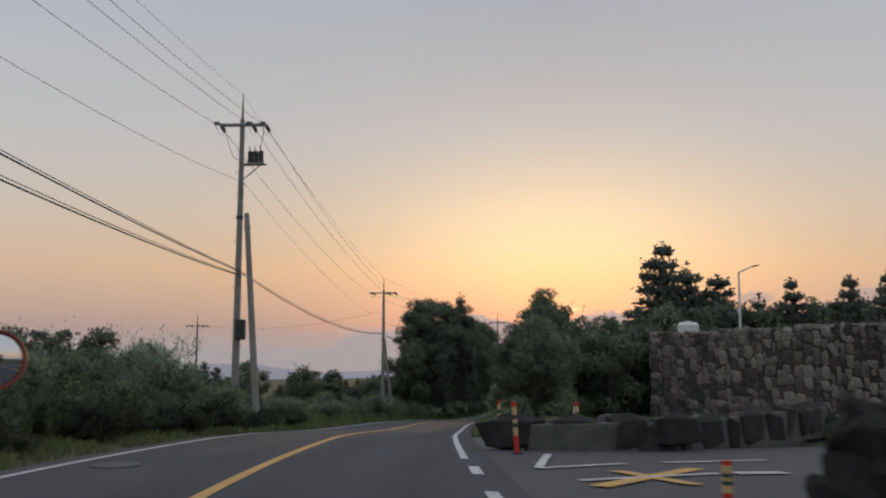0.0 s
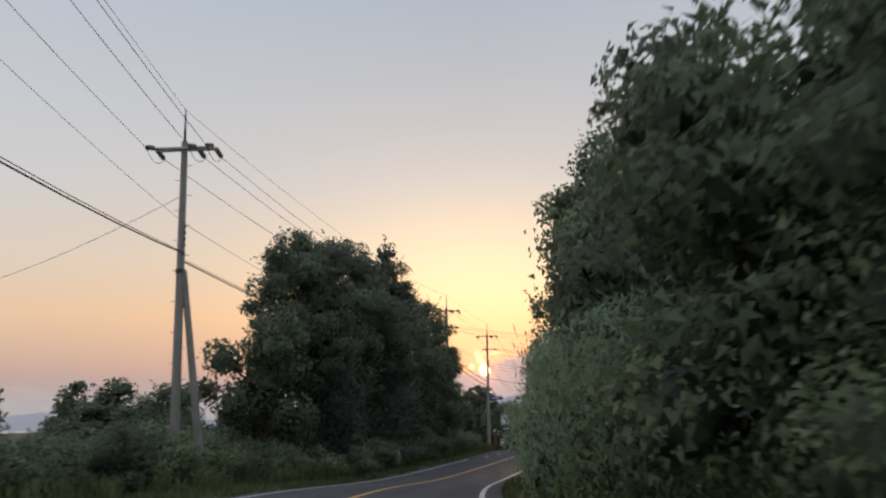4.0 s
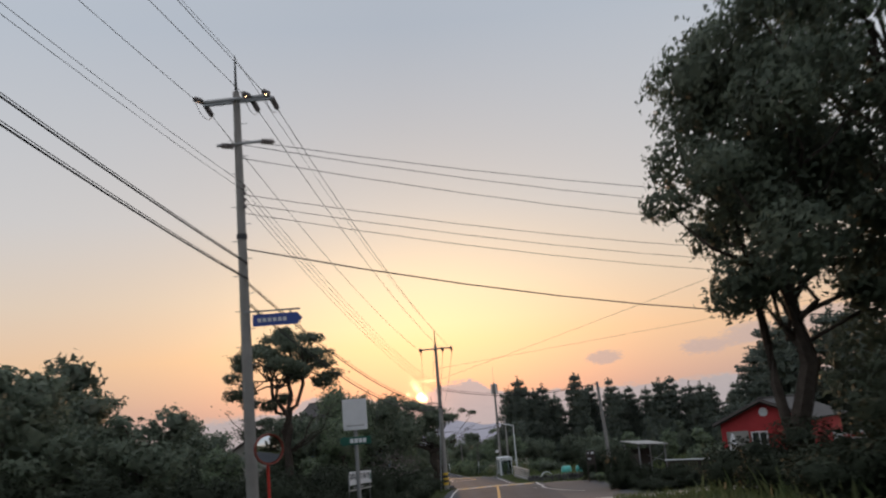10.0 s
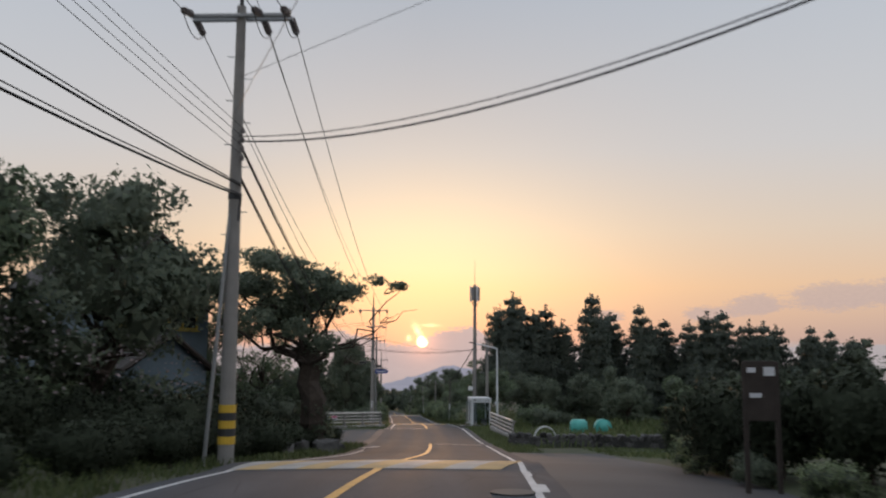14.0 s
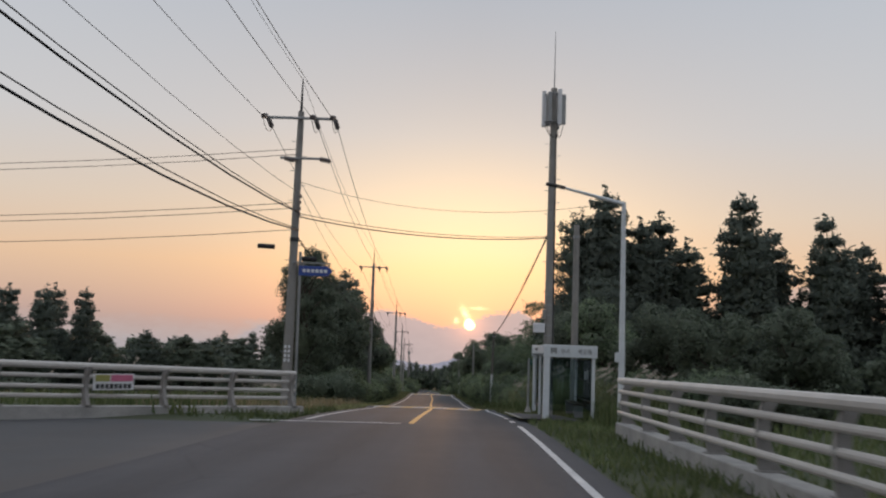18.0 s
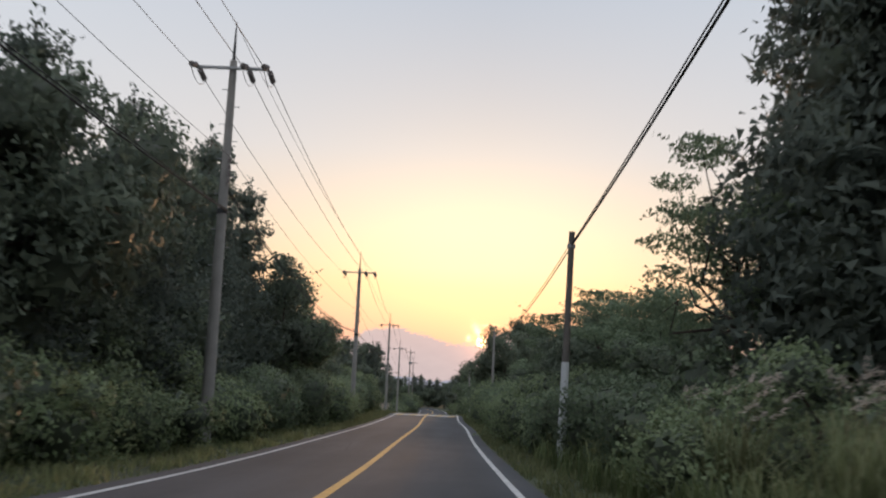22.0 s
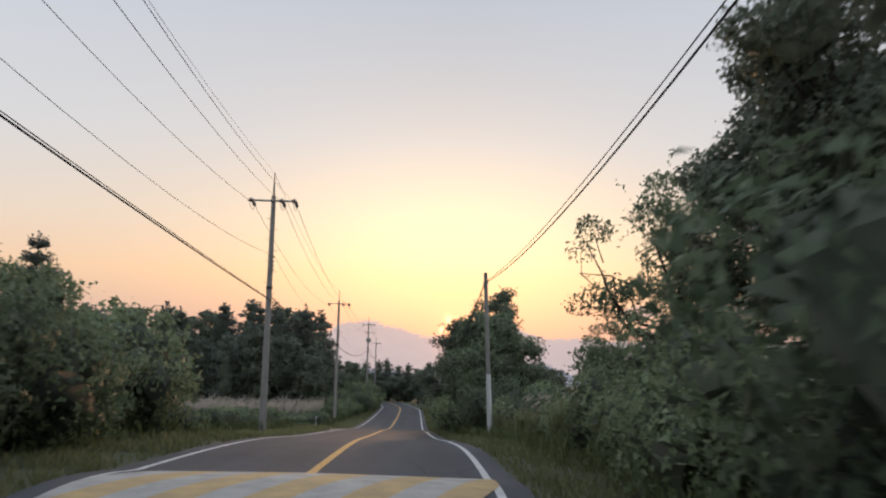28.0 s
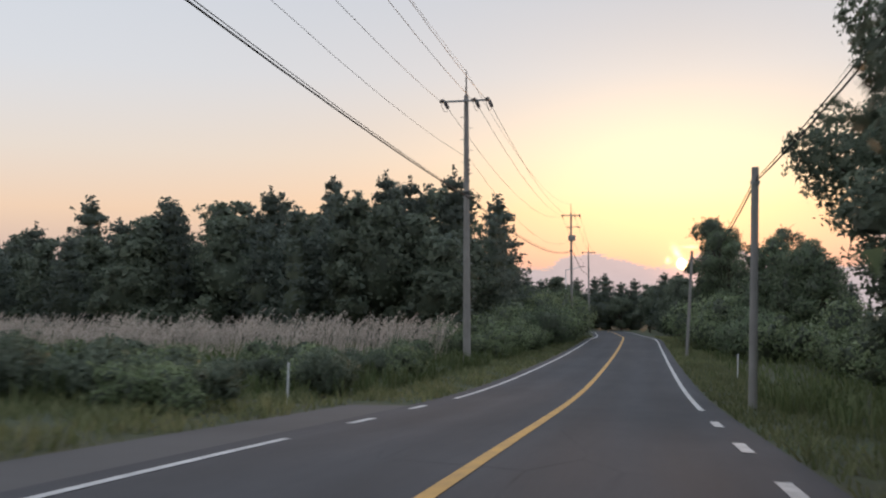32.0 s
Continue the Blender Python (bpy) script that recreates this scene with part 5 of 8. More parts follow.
def utility_pole(x, y, top, arm=2.3, double=False, low_arm=False, steps=True, brace=None, label="grey concrete utility pole with a steel crossarm and insulators"):
    base = float(ground_z(x, y)) - 0.1
    h = top - base - 1.25
    p = thing("utility_pole", (x, y, base), label, "utility pole", "utility poles")
    part("shaft", tubed((0, 0, 0), (0, 0, h), 0.19, 0.11, 14), concrete, p)
    part("top_pin", tubed((0, 0, h), (0, 0, h + 1.25), 0.055, 0.02, 6), dark_metal, p, "dark tapered pin carrying the earth wire")
    za = h - 0.28
    tilt = math.atan2(-(float(road_x(y + 10)) - float(road_x(y - 10))), 20)
    R = Matrix.Rotation(tilt, 3, "Z")
    for dy in ((-0.14, 0.14) if double else (-0.14,)):
        bm = box(BM(), (arm, 0.09, 0.09), R @ Vector((0, dy, za)), 0.01, R)
        part("crossarm", bm, steel, p)
    hang = []
    for k, u in enumerate((-0.48, 0.2, 0.48)):
        c = R @ Vector((arm * u, 0, za + 0.06))
        for s in (-1, 1):
            tip = c + R @ Vector((0.02, s * 0.85, -0.2))
            insulator(p, c + R @ Vector((0, s * 0.12, 0)), tip)
            hang.append((k, s, tip))
        a, b = [q for kk, s, q in hang if kk == k]
        catenary("jumper", a, b, 0.32, 0.012, black_cable, "", p, 8)
    if low_arm:
        bm = box(BM(), (1.5, 0.08, 0.08), R @ Vector((0.1, -0.13, za - 1.5)), 0.01, R)
        part("crossarm", bm, steel, p)
        for u in (-0.55, 0.75):
            insulator(p, R @ Vector((u, -0.13, za - 1.5)), R @ Vector((u + 0.5, -0.2, za - 1.6)))
    if steps:
        for k in range(int((h - 2.4) / 0.55)):
            z = 2.2 + k * 0.55
            s = 1 if k % 2 else -1
            part("step_bolt", tubed((s * 0.1, 0, z), (s * 0.30, 0, z), 0.012, sides=4), steel, p)
    for k in range(4):
        z = h - 3.2 - 0.22 * k
        part("rack_insulator", tubed((0.16, -0.16, z - 0.05), (0.16, -0.16, z + 0.05), 0.05, sides=8), porcelain, p)
    part("clamp_band", tubed((0, 0, h - 4.85), (0, 0, h - 4.70), 0.165, sides=14), dark_metal, p)
    if brace:
        bx, by = brace
        part("brace_pole", tubed((bx, by, 0), (0.12, 0.0, h * 0.62), 0.16, 0.11, 12), concrete, p, "leaning concrete brace pole")
    info = dict(x=x, y=y, base=base, h=h, hang=[(k, s, Vector((x, y, base)) + q) for k, s, q in hang], tip=Vector((x, y, base + h + 1.2)), ob=p)
    POLES.append(info)
    return info


def string(a, b, racks, cables):
    """All the wires of one span: racks counts the low service wires; each cable has its height at either pole and its sag."""
    L = (Vector((a["x"], a["y"], 0)) - Vector((b["x"], b["y"], 0))).length
    sag = L * L * 0.00035
    for k in range(3):
        p = [q for kk, s, q in a["hang"] if kk == k and s == 1][0]
        q = [q for kk, s, q in b["hang"] if kk == k and s == -1][0]
        catenary("power_line", p, q, sag, 0.013, bare_wire, "thin bare power line slung between utility poles")
    catenary("earth_wire", a["tip"], b["tip"], sag * 0.9, 0.009, bare_wire, "thin earth wire over the utility poles")
    for k in range(racks):
        z = 3.1 + 0.22 * k
        catenary("service_wire", (a["x"] + 0.16, a["y"], a["base"] + a["h"] - z), (b["x"] + 0.16, b["y"], b["base"] + b["h"] - z), sag * 1.2, 0.009, black_cable, "thin black service wire along the poles")
    for k, (za, zb, low) in enumerate(cables):
        for j, r in ((0, 0.026), (1, 0.014)):
            catenary("telephone_cable", (a["x"] + 0.14, a["y"], za + 0.07 * j), (b["x"] + 0.14, b["y"], zb + 0.05 * j), low * (1 - 0.06 * j), r, black_cable, "sagging bundle of black telephone cables")


utility_pole(-11.0, -12.0, 12.6)
p0 = utility_pole(-14.0, 41.1, 12.3, double=True, low_arm=False)
p1 = utility_pole(-14.8, 86.1, 7.1, double=True, brace=(0.9, 0.5))
p2 = utility_pole(-6.1, 137.9, 5.9, double=True, low_arm=True)
p3 = utility_pole(-1.7, 160.9, 5.0, double=True, low_arm=True)
p4 = utility_pole(6.0, 203.5, 0.0, arm=2.5, double=True)
p5 = utility_pole(7.62, 266.2, -3.3, arm=2.6, low_arm=True)
utility_pole(6.9, 310.5, -4.8)
utility_pole(6.9, 348.7, -7.2)
utility_pole(5.16, 402.9, -8.6)
utility_pole(3.2, 456.8, -10.7)
p10 = utility_pole(1.5, 530.0, -10.3, double=True, low_arm=True)
utility_pole(0.0, 580.0, -13.0)
SPANS = (
    (1, ((6.77, 3.49, 0.80), (7.51, 3.67, 0.58))),
    (1, ((3.65, 1.70, 0.92),)),
    (1, ((1.40, -0.05, 0.90),)),
    (2, ((-0.05, -2.40, 0.25), (0.40, -1.90, 0.20))),
    (4, ((-3.19, -6.01, 1.33), (-2.55, -5.75, 1.07))),
    (1, ((-5.64, -8.97, 2.22), (-4.88, -8.34, 1.90))),
    (1, ((-9.30, -10.81, 0.51),)),
    (1, ((-10.21, -13.06, 0.96),)),
    (1, ((-13.17, -15.29, 0.17),)),
    (1, ((-15.13, -16.97, 0.49),)),
    (1, ((-16.97, -16.4, 1.2),)),
    (1, ((-16.4, -18.6, 0.9),)),
)
for a, b, (racks, cables) in zip(POLES, POLES[1:], SPANS):
    string(a, b, racks, cables)
q0 = utility_pole(-44.3, 114.2, 4.7, arm=2.4, steps=False)
catenary("power_line", p1["tip"] - Vector((0, 0, 3.2)), q0["tip"] - Vector((0, 0, 1.4)), 1.0, 0.012, bare_wire, "thin bare power line slung between utility poles")

# ---- more materials ----
red_wall = material("red_plaster", (0.42, 0.045, 0.05), 0.8, vary=0.2, scale=1.5, bump=0.003)
grey_roof = material("dark_roofing", (0.07, 0.065, 0.065), 0.8, vary=0.3, scale=1.5, bump=0.004)
teal_wall = material("blue_grey_cladding", (0.14, 0.19, 0.23), 0.75, vary=0.2, scale=1.5)
yellow_trim = material("yellow_trim", (0.55, 0.42, 0.10), 0.6, vary=0.2)
blue_sign = material("blue_sign_sheet", (0.05, 0.09, 0.32), 0.45, vary=0.1)
green_sign = material("green_sign_sheet", (0.02, 0.10, 0.075), 0.45, vary=0.15)
sign_white = material("sign_white", (0.66, 0.67, 0.70), 0.5, vary=0.12, scale=2)
teal_wrap = material("teal_bale_wrap", (0.09, 0.42, 0.38), 0.35, vary=0.2, scale=3, bump=0.01, fine=14)
red_band = material("red_reflective_band", (0.50, 0.04, 0.03), 0.4, vary=0.2)
yellow_band = material("yellow_reflective_band", (0.62, 0.40, 0.05), 0.45, vary=0.25)
dark_wood = material("dark_stained_wood", (0.05, 0.04, 0.035), 0.75, vary=0.3, scale=4)
car_paint = material("silver_car_paint", (0.42, 0.43, 0.45), 0.3, 0.4, vary=0.05)
faded_white = material("faded_white_paint", (0.36, 0.35, 0.34), 0.75, vary=0.3, scale=2.0, fine=30, tint=(0.18, 0.18, 0.18))
faded_yellow = material("faded_yellow_paint", (0.44, 0.31, 0.15), 0.75, vary=0.3, scale=2.0, fine=30, tint=(0.22, 0.18, 0.12))
blossom = leafy("pale_blossom", (0.22, 0.18, 0.19), (0.34, 0.29, 0.30), 0.4)
rubber = material("rubber", (0.02, 0.02, 0.02), 0.8, vary=0.2)
pipe_white = material("white_steel_rail", (0.58, 0.60, 0.62), 0.45, 0.1, vary=0.15, scale=2)


def glass_material(name, tint):
    m = bpy.data.materials.new(name)
    m.use_nodes = True
    n = Nodes(m.node_tree)
    clear = n.add("ShaderNodeBsdfTransparent", Color=(*tint, 1))
    shine = n.add("ShaderNodeBsdfGlossy", Roughness=0.04)
    mix = n.add("ShaderNodeMixShader", i0=n.add("ShaderNodeFresnel", IOR=1.45).outputs[0], i1=clear.outputs[0], i2=shine.outputs[0])
    out = n.tree.nodes.new("ShaderNodeOutputMaterial")
    n.tree.links.new(mix.outputs[0], out.inputs[0])
    return m


pane_glass = glass_material("pane_glass", (0.80, 0.86, 0.88))
dark_glass = material("dark_window_glass", (0.03, 0.035, 0.04), 0.08, vary=0.05, spec=0.6)


def letters_mesh(text, size, mat):
    c = bpy.data.curves.new("letters", "FONT")
    c.body, c.size, c.align_x, c.align_y, c.extrude = text, size, "LEFT", "CENTER", 0.004
    tmp = bpy.data.objects.new("tmp", c)
    scene.collection.objects.link(tmp)
    bpy.context.view_layer.update()
    me = bpy.data.meshes.new_from_object(tmp.evaluated_get(bpy.context.evaluated_depsgraph_get()))
    bpy.data.objects.remove(tmp)
    me.materials.clear()
    me.materials.append(mat)
    return me


def lettering(text, size, mat, parent, place, rot):
    """Letters of the built-in font, each a thin mesh of its own, centred on the place."""
    def reach(t):
        return max((v.co.x for v in letters_mesh(t, size, mat).vertices), default=0.0)

    full = reach(text)
    for k, ch in enumerate(text):
        if ch == " ":
            continue
        me = letters_mesh(ch, size, mat)
        right = max(v.co.x for v in me.vertices)
        ob = part("letter", me, mat, parent)
        ob.matrix_local = Matrix.Translation(place) @ rot.to_4x4() @ Matrix.Translation((reach(text[: k + 1]) - right - full / 2, 0, 0))


FACE_BACK = Matrix.Rotation(math.pi / 2, 3, "X")  # letters that face -y

# ---- paved aprons ----
def bars(bm, mat, parent, label="", m=None):
    """Each loose bar of a row of print as a part of its own."""
    for v in bm.verts:
        v.tag = False
    for first in bm.verts:
        if first.tag:
            continue
        first.tag, isle = True, [first]
        for v in isle:
            for e in v.link_edges:
                w = e.other_vert(v)
                if not w.tag:
                    w.tag = True
                    isle.append(w)
        one = BM()
        twin = {v: one.verts.new(v.co) for v in isle}
        for f in bm.faces:
            if f.verts[0] in twin:
                one.faces.new([twin[v] for v in f.verts])
        ob = part("text_bar", one, mat, parent, label)
        if m:
            ob.matrix_local = m
    bm.free()


def apron(name, y0, y1, o0, o1, mat, lift, label):
    tagged(new(name, strip_mesh(name, np.arange(y0, y1 + 0.01, 1.0), o0, o1, lift, mat, False)), label, "paving", kind="structure")


apron("pavement_lot", 2, 26, 3.4, 17, old_asphalt, -0.004, "worn grey asphalt of a roadside parking lot")
apron("pavement_bay", 163, 221, 3.4, 7.4, old_asphalt, -0.004, "worn grey asphalt bay beside the road")
apron("pavement_side_road", 234, 257, -17, -3.4, old_asphalt, -0.004, "worn grey asphalt of a joining side road")
apron("pavement_turnout", 419, 434, -4.9, -3.4, old_asphalt, -0.004, "worn grey asphalt turnout beside the road")
apron("pavement_stop", 263.5, 273, 3.36, 5.4, old_asphalt, 0.12, "raised worn grey pavement under the bus shelter")
part("kerb", strip_mesh("kerb", np.arange(263.5, 273.1, 0.5), 3.24, 3.36, 0.13, cement, False), cement, None)
tagged(bpy.data.objects["kerb"], "concrete kerb of the bus stop pavement", "kerb", kind="structure")
apron("pavement_path", 157, 163, 3.4, 13, cement, 0.0, "pale concrete driveway entrance beside the road")


def mark(name, y0, o0, y1, o1, width, mat, label, lift=0.012):
    """A painted bar between two places given along and across the road."""
    a, b = Vector((o0, y0)), Vector((o1, y1))
    n = max(2, int((b - a).length / 0.5) + 1)
    d = (b - a).normalized() * width / 2
    s = Vector((-d.y, d.x))
    v = []
    for t in np.linspace(0, 1, n):
        for e in (-1, 1):
            p = a.lerp(b, t) + s * e
            v.append((float(road_x(p.y)) + p.x, p.y, float(road_z(p.y)) + lift + float(hump(p.y)) - 0.012 * abs(p.x)))
    f = [(2 * k, 2 * k + 1, 2 * k + 3, 2 * k + 2) for k in range(n - 1)]
    return tagged(new(name, mesh_of(name, v, f, mat)), label, "road marking", "road markings", "structure")


WHITE_BAR = "worn white painted line on the asphalt"
for y0, o0, y1, o1 in ((128.4, 0.3, 128.4, 2.8), (143, -2.9, 142.7, 2.8), (183.4, -0.2, 182.2, -3.3), (232.6, 0.2, 231.4, 2.95), (258, -4.3, 257.9, -0.25), (229, -2.7, 226.6, -3.4)):
    mark("stop_line", y0, o0, y1, o1, 0.30, line_white, WHITE_BAR)
for y, o in ((5.6, 3.04), (8.9, 3.04), (12.3, 3.04), (196.0, 3.1), (199.2, 3.0), (234.0, 3.0), (422.0, 2.98), (426.0, 2.98), (430.2, 2.98), (428.4, -3.0), (432.6, -3.05), (262, 2.98), (265.5, 2.98), (125, -2.2), (130, -2.0)):
    mark("dash", y, o, y + 1.3, o, 0.16, line_white, "short white painted dash of the edge line")
mark("lane_mark", 193.5, 2.3, 193.4, 3.0, 0.16, line_white, WHITE_BAR)
# parking lot lines and the crossed-out yellow box
for y0, o0, y1, o1, mat in ((13.6, 4.0, 15.1, 5.6, line_white), (13.6, 4.0, 17.1, 4.6, line_white), (11.8, 4.3, 13.6, 6.6, line_white), (15.6, 6.3, 17.1, 8.5, line_white), (11.1, 4.4, 14.4, 6.5, line_yellow), (13.5, 5.1, 11.7, 5.7, line_yellow)):
    mark("lot_line", y0, o0, y1, o1, 0.14 if mat is line_white else 0.26, mat, "worn painted line of the parking lot", 0.02)
mark("arrow_bar", 13.7, 6.8, 14.1, 7.7, 0.34, line_white, "worn white painted arrow of the parking lot", 0.02)
# humps: slanted yellow and white bars
for c, w in HUMPS:
    k = 0
    for o in np.arange(-3.0, 2.9, 0.6):
        lean = 0.5
        n, v = 9, []
        for t in np.linspace(-1, 1, n):
            for e in (0, 0.6):
                x, y = np.clip(o + e + lean * t, -3.05, 3.05), c + t * w * 0.46
                v.append((float(road_x(y)) + x, y, float(road_z(y)) + 0.012 + float(hump(y)) - 0.012 * abs(x)))
        f = [(2 * q, 2 * q + 1, 2 * q + 3, 2 * q + 2) for q in range(n - 1)]
        tagged(new("hump_stripe", mesh_of("hump_stripe", v, f, faded_yellow if k % 2 else faded_white)), "worn slanted paint stripe on a speed hump", "road marking", "hump stripes", "structure")
        k += 1
for x, y in ((-5.93, 12.5), (11.7, 195.8)):
    z = float(road_z(y)) - 0.01
    tagged(part("manhole_cover", tubed((x, y, z - 0.02), (x, y, z + 0.012), 0.34, sides=20), dark_metal), "round iron manhole cover set in the asphalt", "manhole cover", "manhole covers")

# ---- grass: uncountable, one object a stretch ----
def blades(name, n, y0, y1, o0, o1, h0, h1, mat, label, width=0.03, lean=0.35, keep=None):
    rng = np.random.default_rng(int(abs(y0 * 7 + o0 * 13)) + n)
    y, off = rng.uniform(y0, y1, n), rng.uniform(o0, o1, n)
    clump = np.sin(y * 1.3 + off * 2.1) * np.sin(y * 0.37 - off * 1.1) + 0.4 * np.sin(y * 3.1 + off)
    ok = clump > rng.uniform(-1.3, 0.5, n)
    if keep:
        ok &= keep(y, off)
    y, off, clump = y[ok], off[ok], clump[ok]
    m = len(y)
    x = road_x(y) + off
    base = np.stack([x, y, ground_z(x, y) - 0.02], 1)
    h = rng.uniform(h0, h1, m) * (0.8 + 0.25 * clump)
    a = rng.uniform(0, 6.28, m)
    side = np.stack([np.cos(a), np.sin(a), 0 * a], 1) * (width * rng.uniform(0.6, 1.4, m))[:, None]
    tip = base + np.stack([rng.normal(size=m) * lean * h, rng.normal(size=m) * lean * h, h], 1)
    mid = base * 0.45 + tip * 0.55 + np.stack([0 * h, 0 * h, 0.12 * h], 1)
    v = np.stack([base - side, base + side, mid + side * 0.7, tip, mid - side * 0.7], 1).reshape(-1, 3)
    i = np.arange(m)[:, None] * 5
    me = mesh_of(name, v, np.concatenate([i + np.array([0, 1, 2]), i + np.array([0, 2, 4]), i + np.array([4, 2, 3])], 1).reshape(-1, 3), mat)
    return tagged(new(name, me), label, "grass", kind="stuff")


def clear_of_paving(y, off):
    bad = ((y > 2) & (y < 26) & (off > 3)) | ((y > 163) & (y < 221.5) & (off > 3) & (off < 7.3)) | ((y > 233) & (y < 258) & (off < -3)) | ((y > 418) & (y < 435) & (off < -3) & (off > -8.6))
    bad |= (y > 203) & (y < 227) & (off > 5) & (off < 12)
    bad |= (y > 166) & (y < 204) & (off > 6.2) & (off < 13)
    bad |= ((y > 263.3) & (y < 273.2) & (off > 3) & (off < 5.5)) | ((y > 156) & (y < 164) & (off > 3))
    return ~bad


for y0, y1 in ((0, 70), (70, 140), (140, 200), (200, 270), (270, 330), (330, 390), (390, 460), (460, 520)):
    L = y1 - y0
    for side in (-1, 1):
        o0, o1 = sorted((side * 3.5, side * 6.2))
        blades("verge_grass", int(L * 240), y0, y1, o0, o1, 0.08, 0.32, grass_light if y0 >= 270 else grass_green, "rough green grass along the road's edge", 0.018, 0.4, clear_of_paving)
        o0, o1 = sorted((side * 5.6, side * 17))
        blades("field_grass", int(L * 150), y0, y1, o0, o1, 0.2, 0.7, grass_green, "tall rough grass and weeds behind the verge", 0.035, 0.3, clear_of_paving)
blades("lawn_grass", 9000, 204, 227, 7.4, 14, 0.05, 0.2, grass_green, "short rough grass before the field wall", 0.025, 0.4)
blades("lawn_grass", 26000, 27, 72, 3.6, 24, 0.15, 0.5, grass_light, "tall green grass below the stone wall", 0.03, 0.3)
blades("dry_grass", 5000, 28, 60, 3.8, 16, 0.3, 0.7, grass_dry, "dry yellow grass stalks among the green", 0.02, 0.3)
blades("dry_grass", 3500, 262, 288, -9, -4, 0.3, 0.6, grass_dry, "dry yellow grass stalks among the green", 0.02, 0.3)
blades("far_grass", 16000, 200, 300, 12, 60, 0.4, 1.1, grass_green, "overgrown green field of weeds", 0.09, 0.3)
blades("far_grass", 14000, 395, 470, -60, -14, 0.5, 1.2, grass_green, "overgrown green field of weeds", 0.09, 0.3)
blades("far_grass", 9000, 40, 110, -60, -12, 0.4, 1.0, grass_green, "overgrown green field of weeds", 0.09, 0.3)


def plumes(name, n, y0, y1, o0, o1, h0, h1, label):
    """Silver grass: a tall stalk with a feathery head bent to one side."""
    rng = np.random.default_rng(int(y0) + n)
    y, off = rng.uniform(y0, y1, n), rng.uniform(o0, o1, n)
    x = road_x(y) + off
    base = np.stack([x, y, ground_z(x, y)], 1)
    h = rng.uniform(h0, h1, n) * (1.0 + 0.16 * np.sin(x * 1.7 + 2.0 * np.sin(y * 0.9)) + 0.12 * (rng.random(n) > 0.86))
    bend = np.stack([rng.normal(0.12, 0.12, n) * h, rng.normal(0, 0.1, n) * h, h], 1)
    V, F, k = [], [], 0
    top = base + bend
    for j in range(7):
        u = j / 6
        c = top + np.stack([0.10 * u * np.sign(bend[:, 0]) * h, 0.02 * rng.normal(size=n), 0.22 * u * h - 0.10 * u * u * h], 1)
        d = rng.normal(size=(n, 3)) * 0.35 + np.array([0.3, 0, -0.5])
        d /= np.linalg.norm(d, axis=1, keepdims=True)
        s = 0.16 * (1.1 - 0.6 * u)
        w = rng.normal(size=(n, 3)) * 0.018
        V.append(np.stack([c, c + d * s * 0.5 + w, c + d * s, c + d * s * 0.5 - w], 1).reshape(-1, 3))
        F.append(np.arange(4 * n).reshape(n, 4) + k)
        k += 4 * n
    w = np.array([0.006, 0, 0])
    V.append(np.stack([base - w, base + w, top + w, top - w], 1).reshape(-1, 3))
    F.append(np.arange(4 * n).reshape(n, 4) + k)
    return tagged(new(name, mesh_of(name, np.concatenate(V), np.concatenate(F), plume)), label, "silver grass", kind="stuff")


blades("verge_grass", 7000, 414, 436, -10, -4.9, 0.12, 0.4, grass_light, "pale green grass beside the turnout", 0.022, 0.5)
plumes("silver_grass", 3400, 451, 467, -44, -8.5, 1.3, 1.9, "field of pale pink silver grass plumes")
plumes("silver_grass", 26, 262, 284, -14, -7, 1.0, 1.6, "pale silver grass plumes behind the railing")


def wisps(name, n, y0, y1, o0, o1, h0, h1, mat, label):
    """Tufts of long arching leaves at the foot of the bushes."""
    rng = np.random.default_rng(int(y0 * 3) + n)
    y, off = rng.uniform(y0, y1, n), rng.uniform(o0, o1, n)
    ok = clear_of_paving(y, off)
    y, off = np.repeat(y[ok], 14), np.repeat(off[ok], 14)
    m = len(y)
    x = road_x(y) + off + rng.normal(size=m) * 0.08
    y = y + rng.normal(size=m) * 0.08
    base = np.stack([x, y, ground_z(x, y)], 1)
    h = rng.uniform(h0, h1, m)
    a = rng.uniform(0, 6.28, m)
    out = np.stack([np.cos(a), np.sin(a), 0 * a], 1) * (h * rng.uniform(0.2, 0.7, m))[:, None]
    sd = np.stack([-np.sin(a), np.cos(a), 0 * a], 1) * 0.014
    up = np.array([0, 0, 1.0])
    p1, p2 = base + out * 0.35 + up * (h * 0.7)[:, None], base + out + up * (h * rng.uniform(0.6, 1.0, m))[:, None]
    v = np.stack([base - sd, base + sd, p1 + sd, p2, p1 - sd], 1).reshape(-1, 3)
    i = np.arange(m)[:, None] * 5
    me = mesh_of(name, v, np.concatenate([i + np.array([0, 1, 2]), i + np.array([0, 2, 4]), i + np.array([4, 2, 3])], 1).reshape(-1, 3), mat)
    return tagged(new(name, me), label, "grass", kind="stuff")


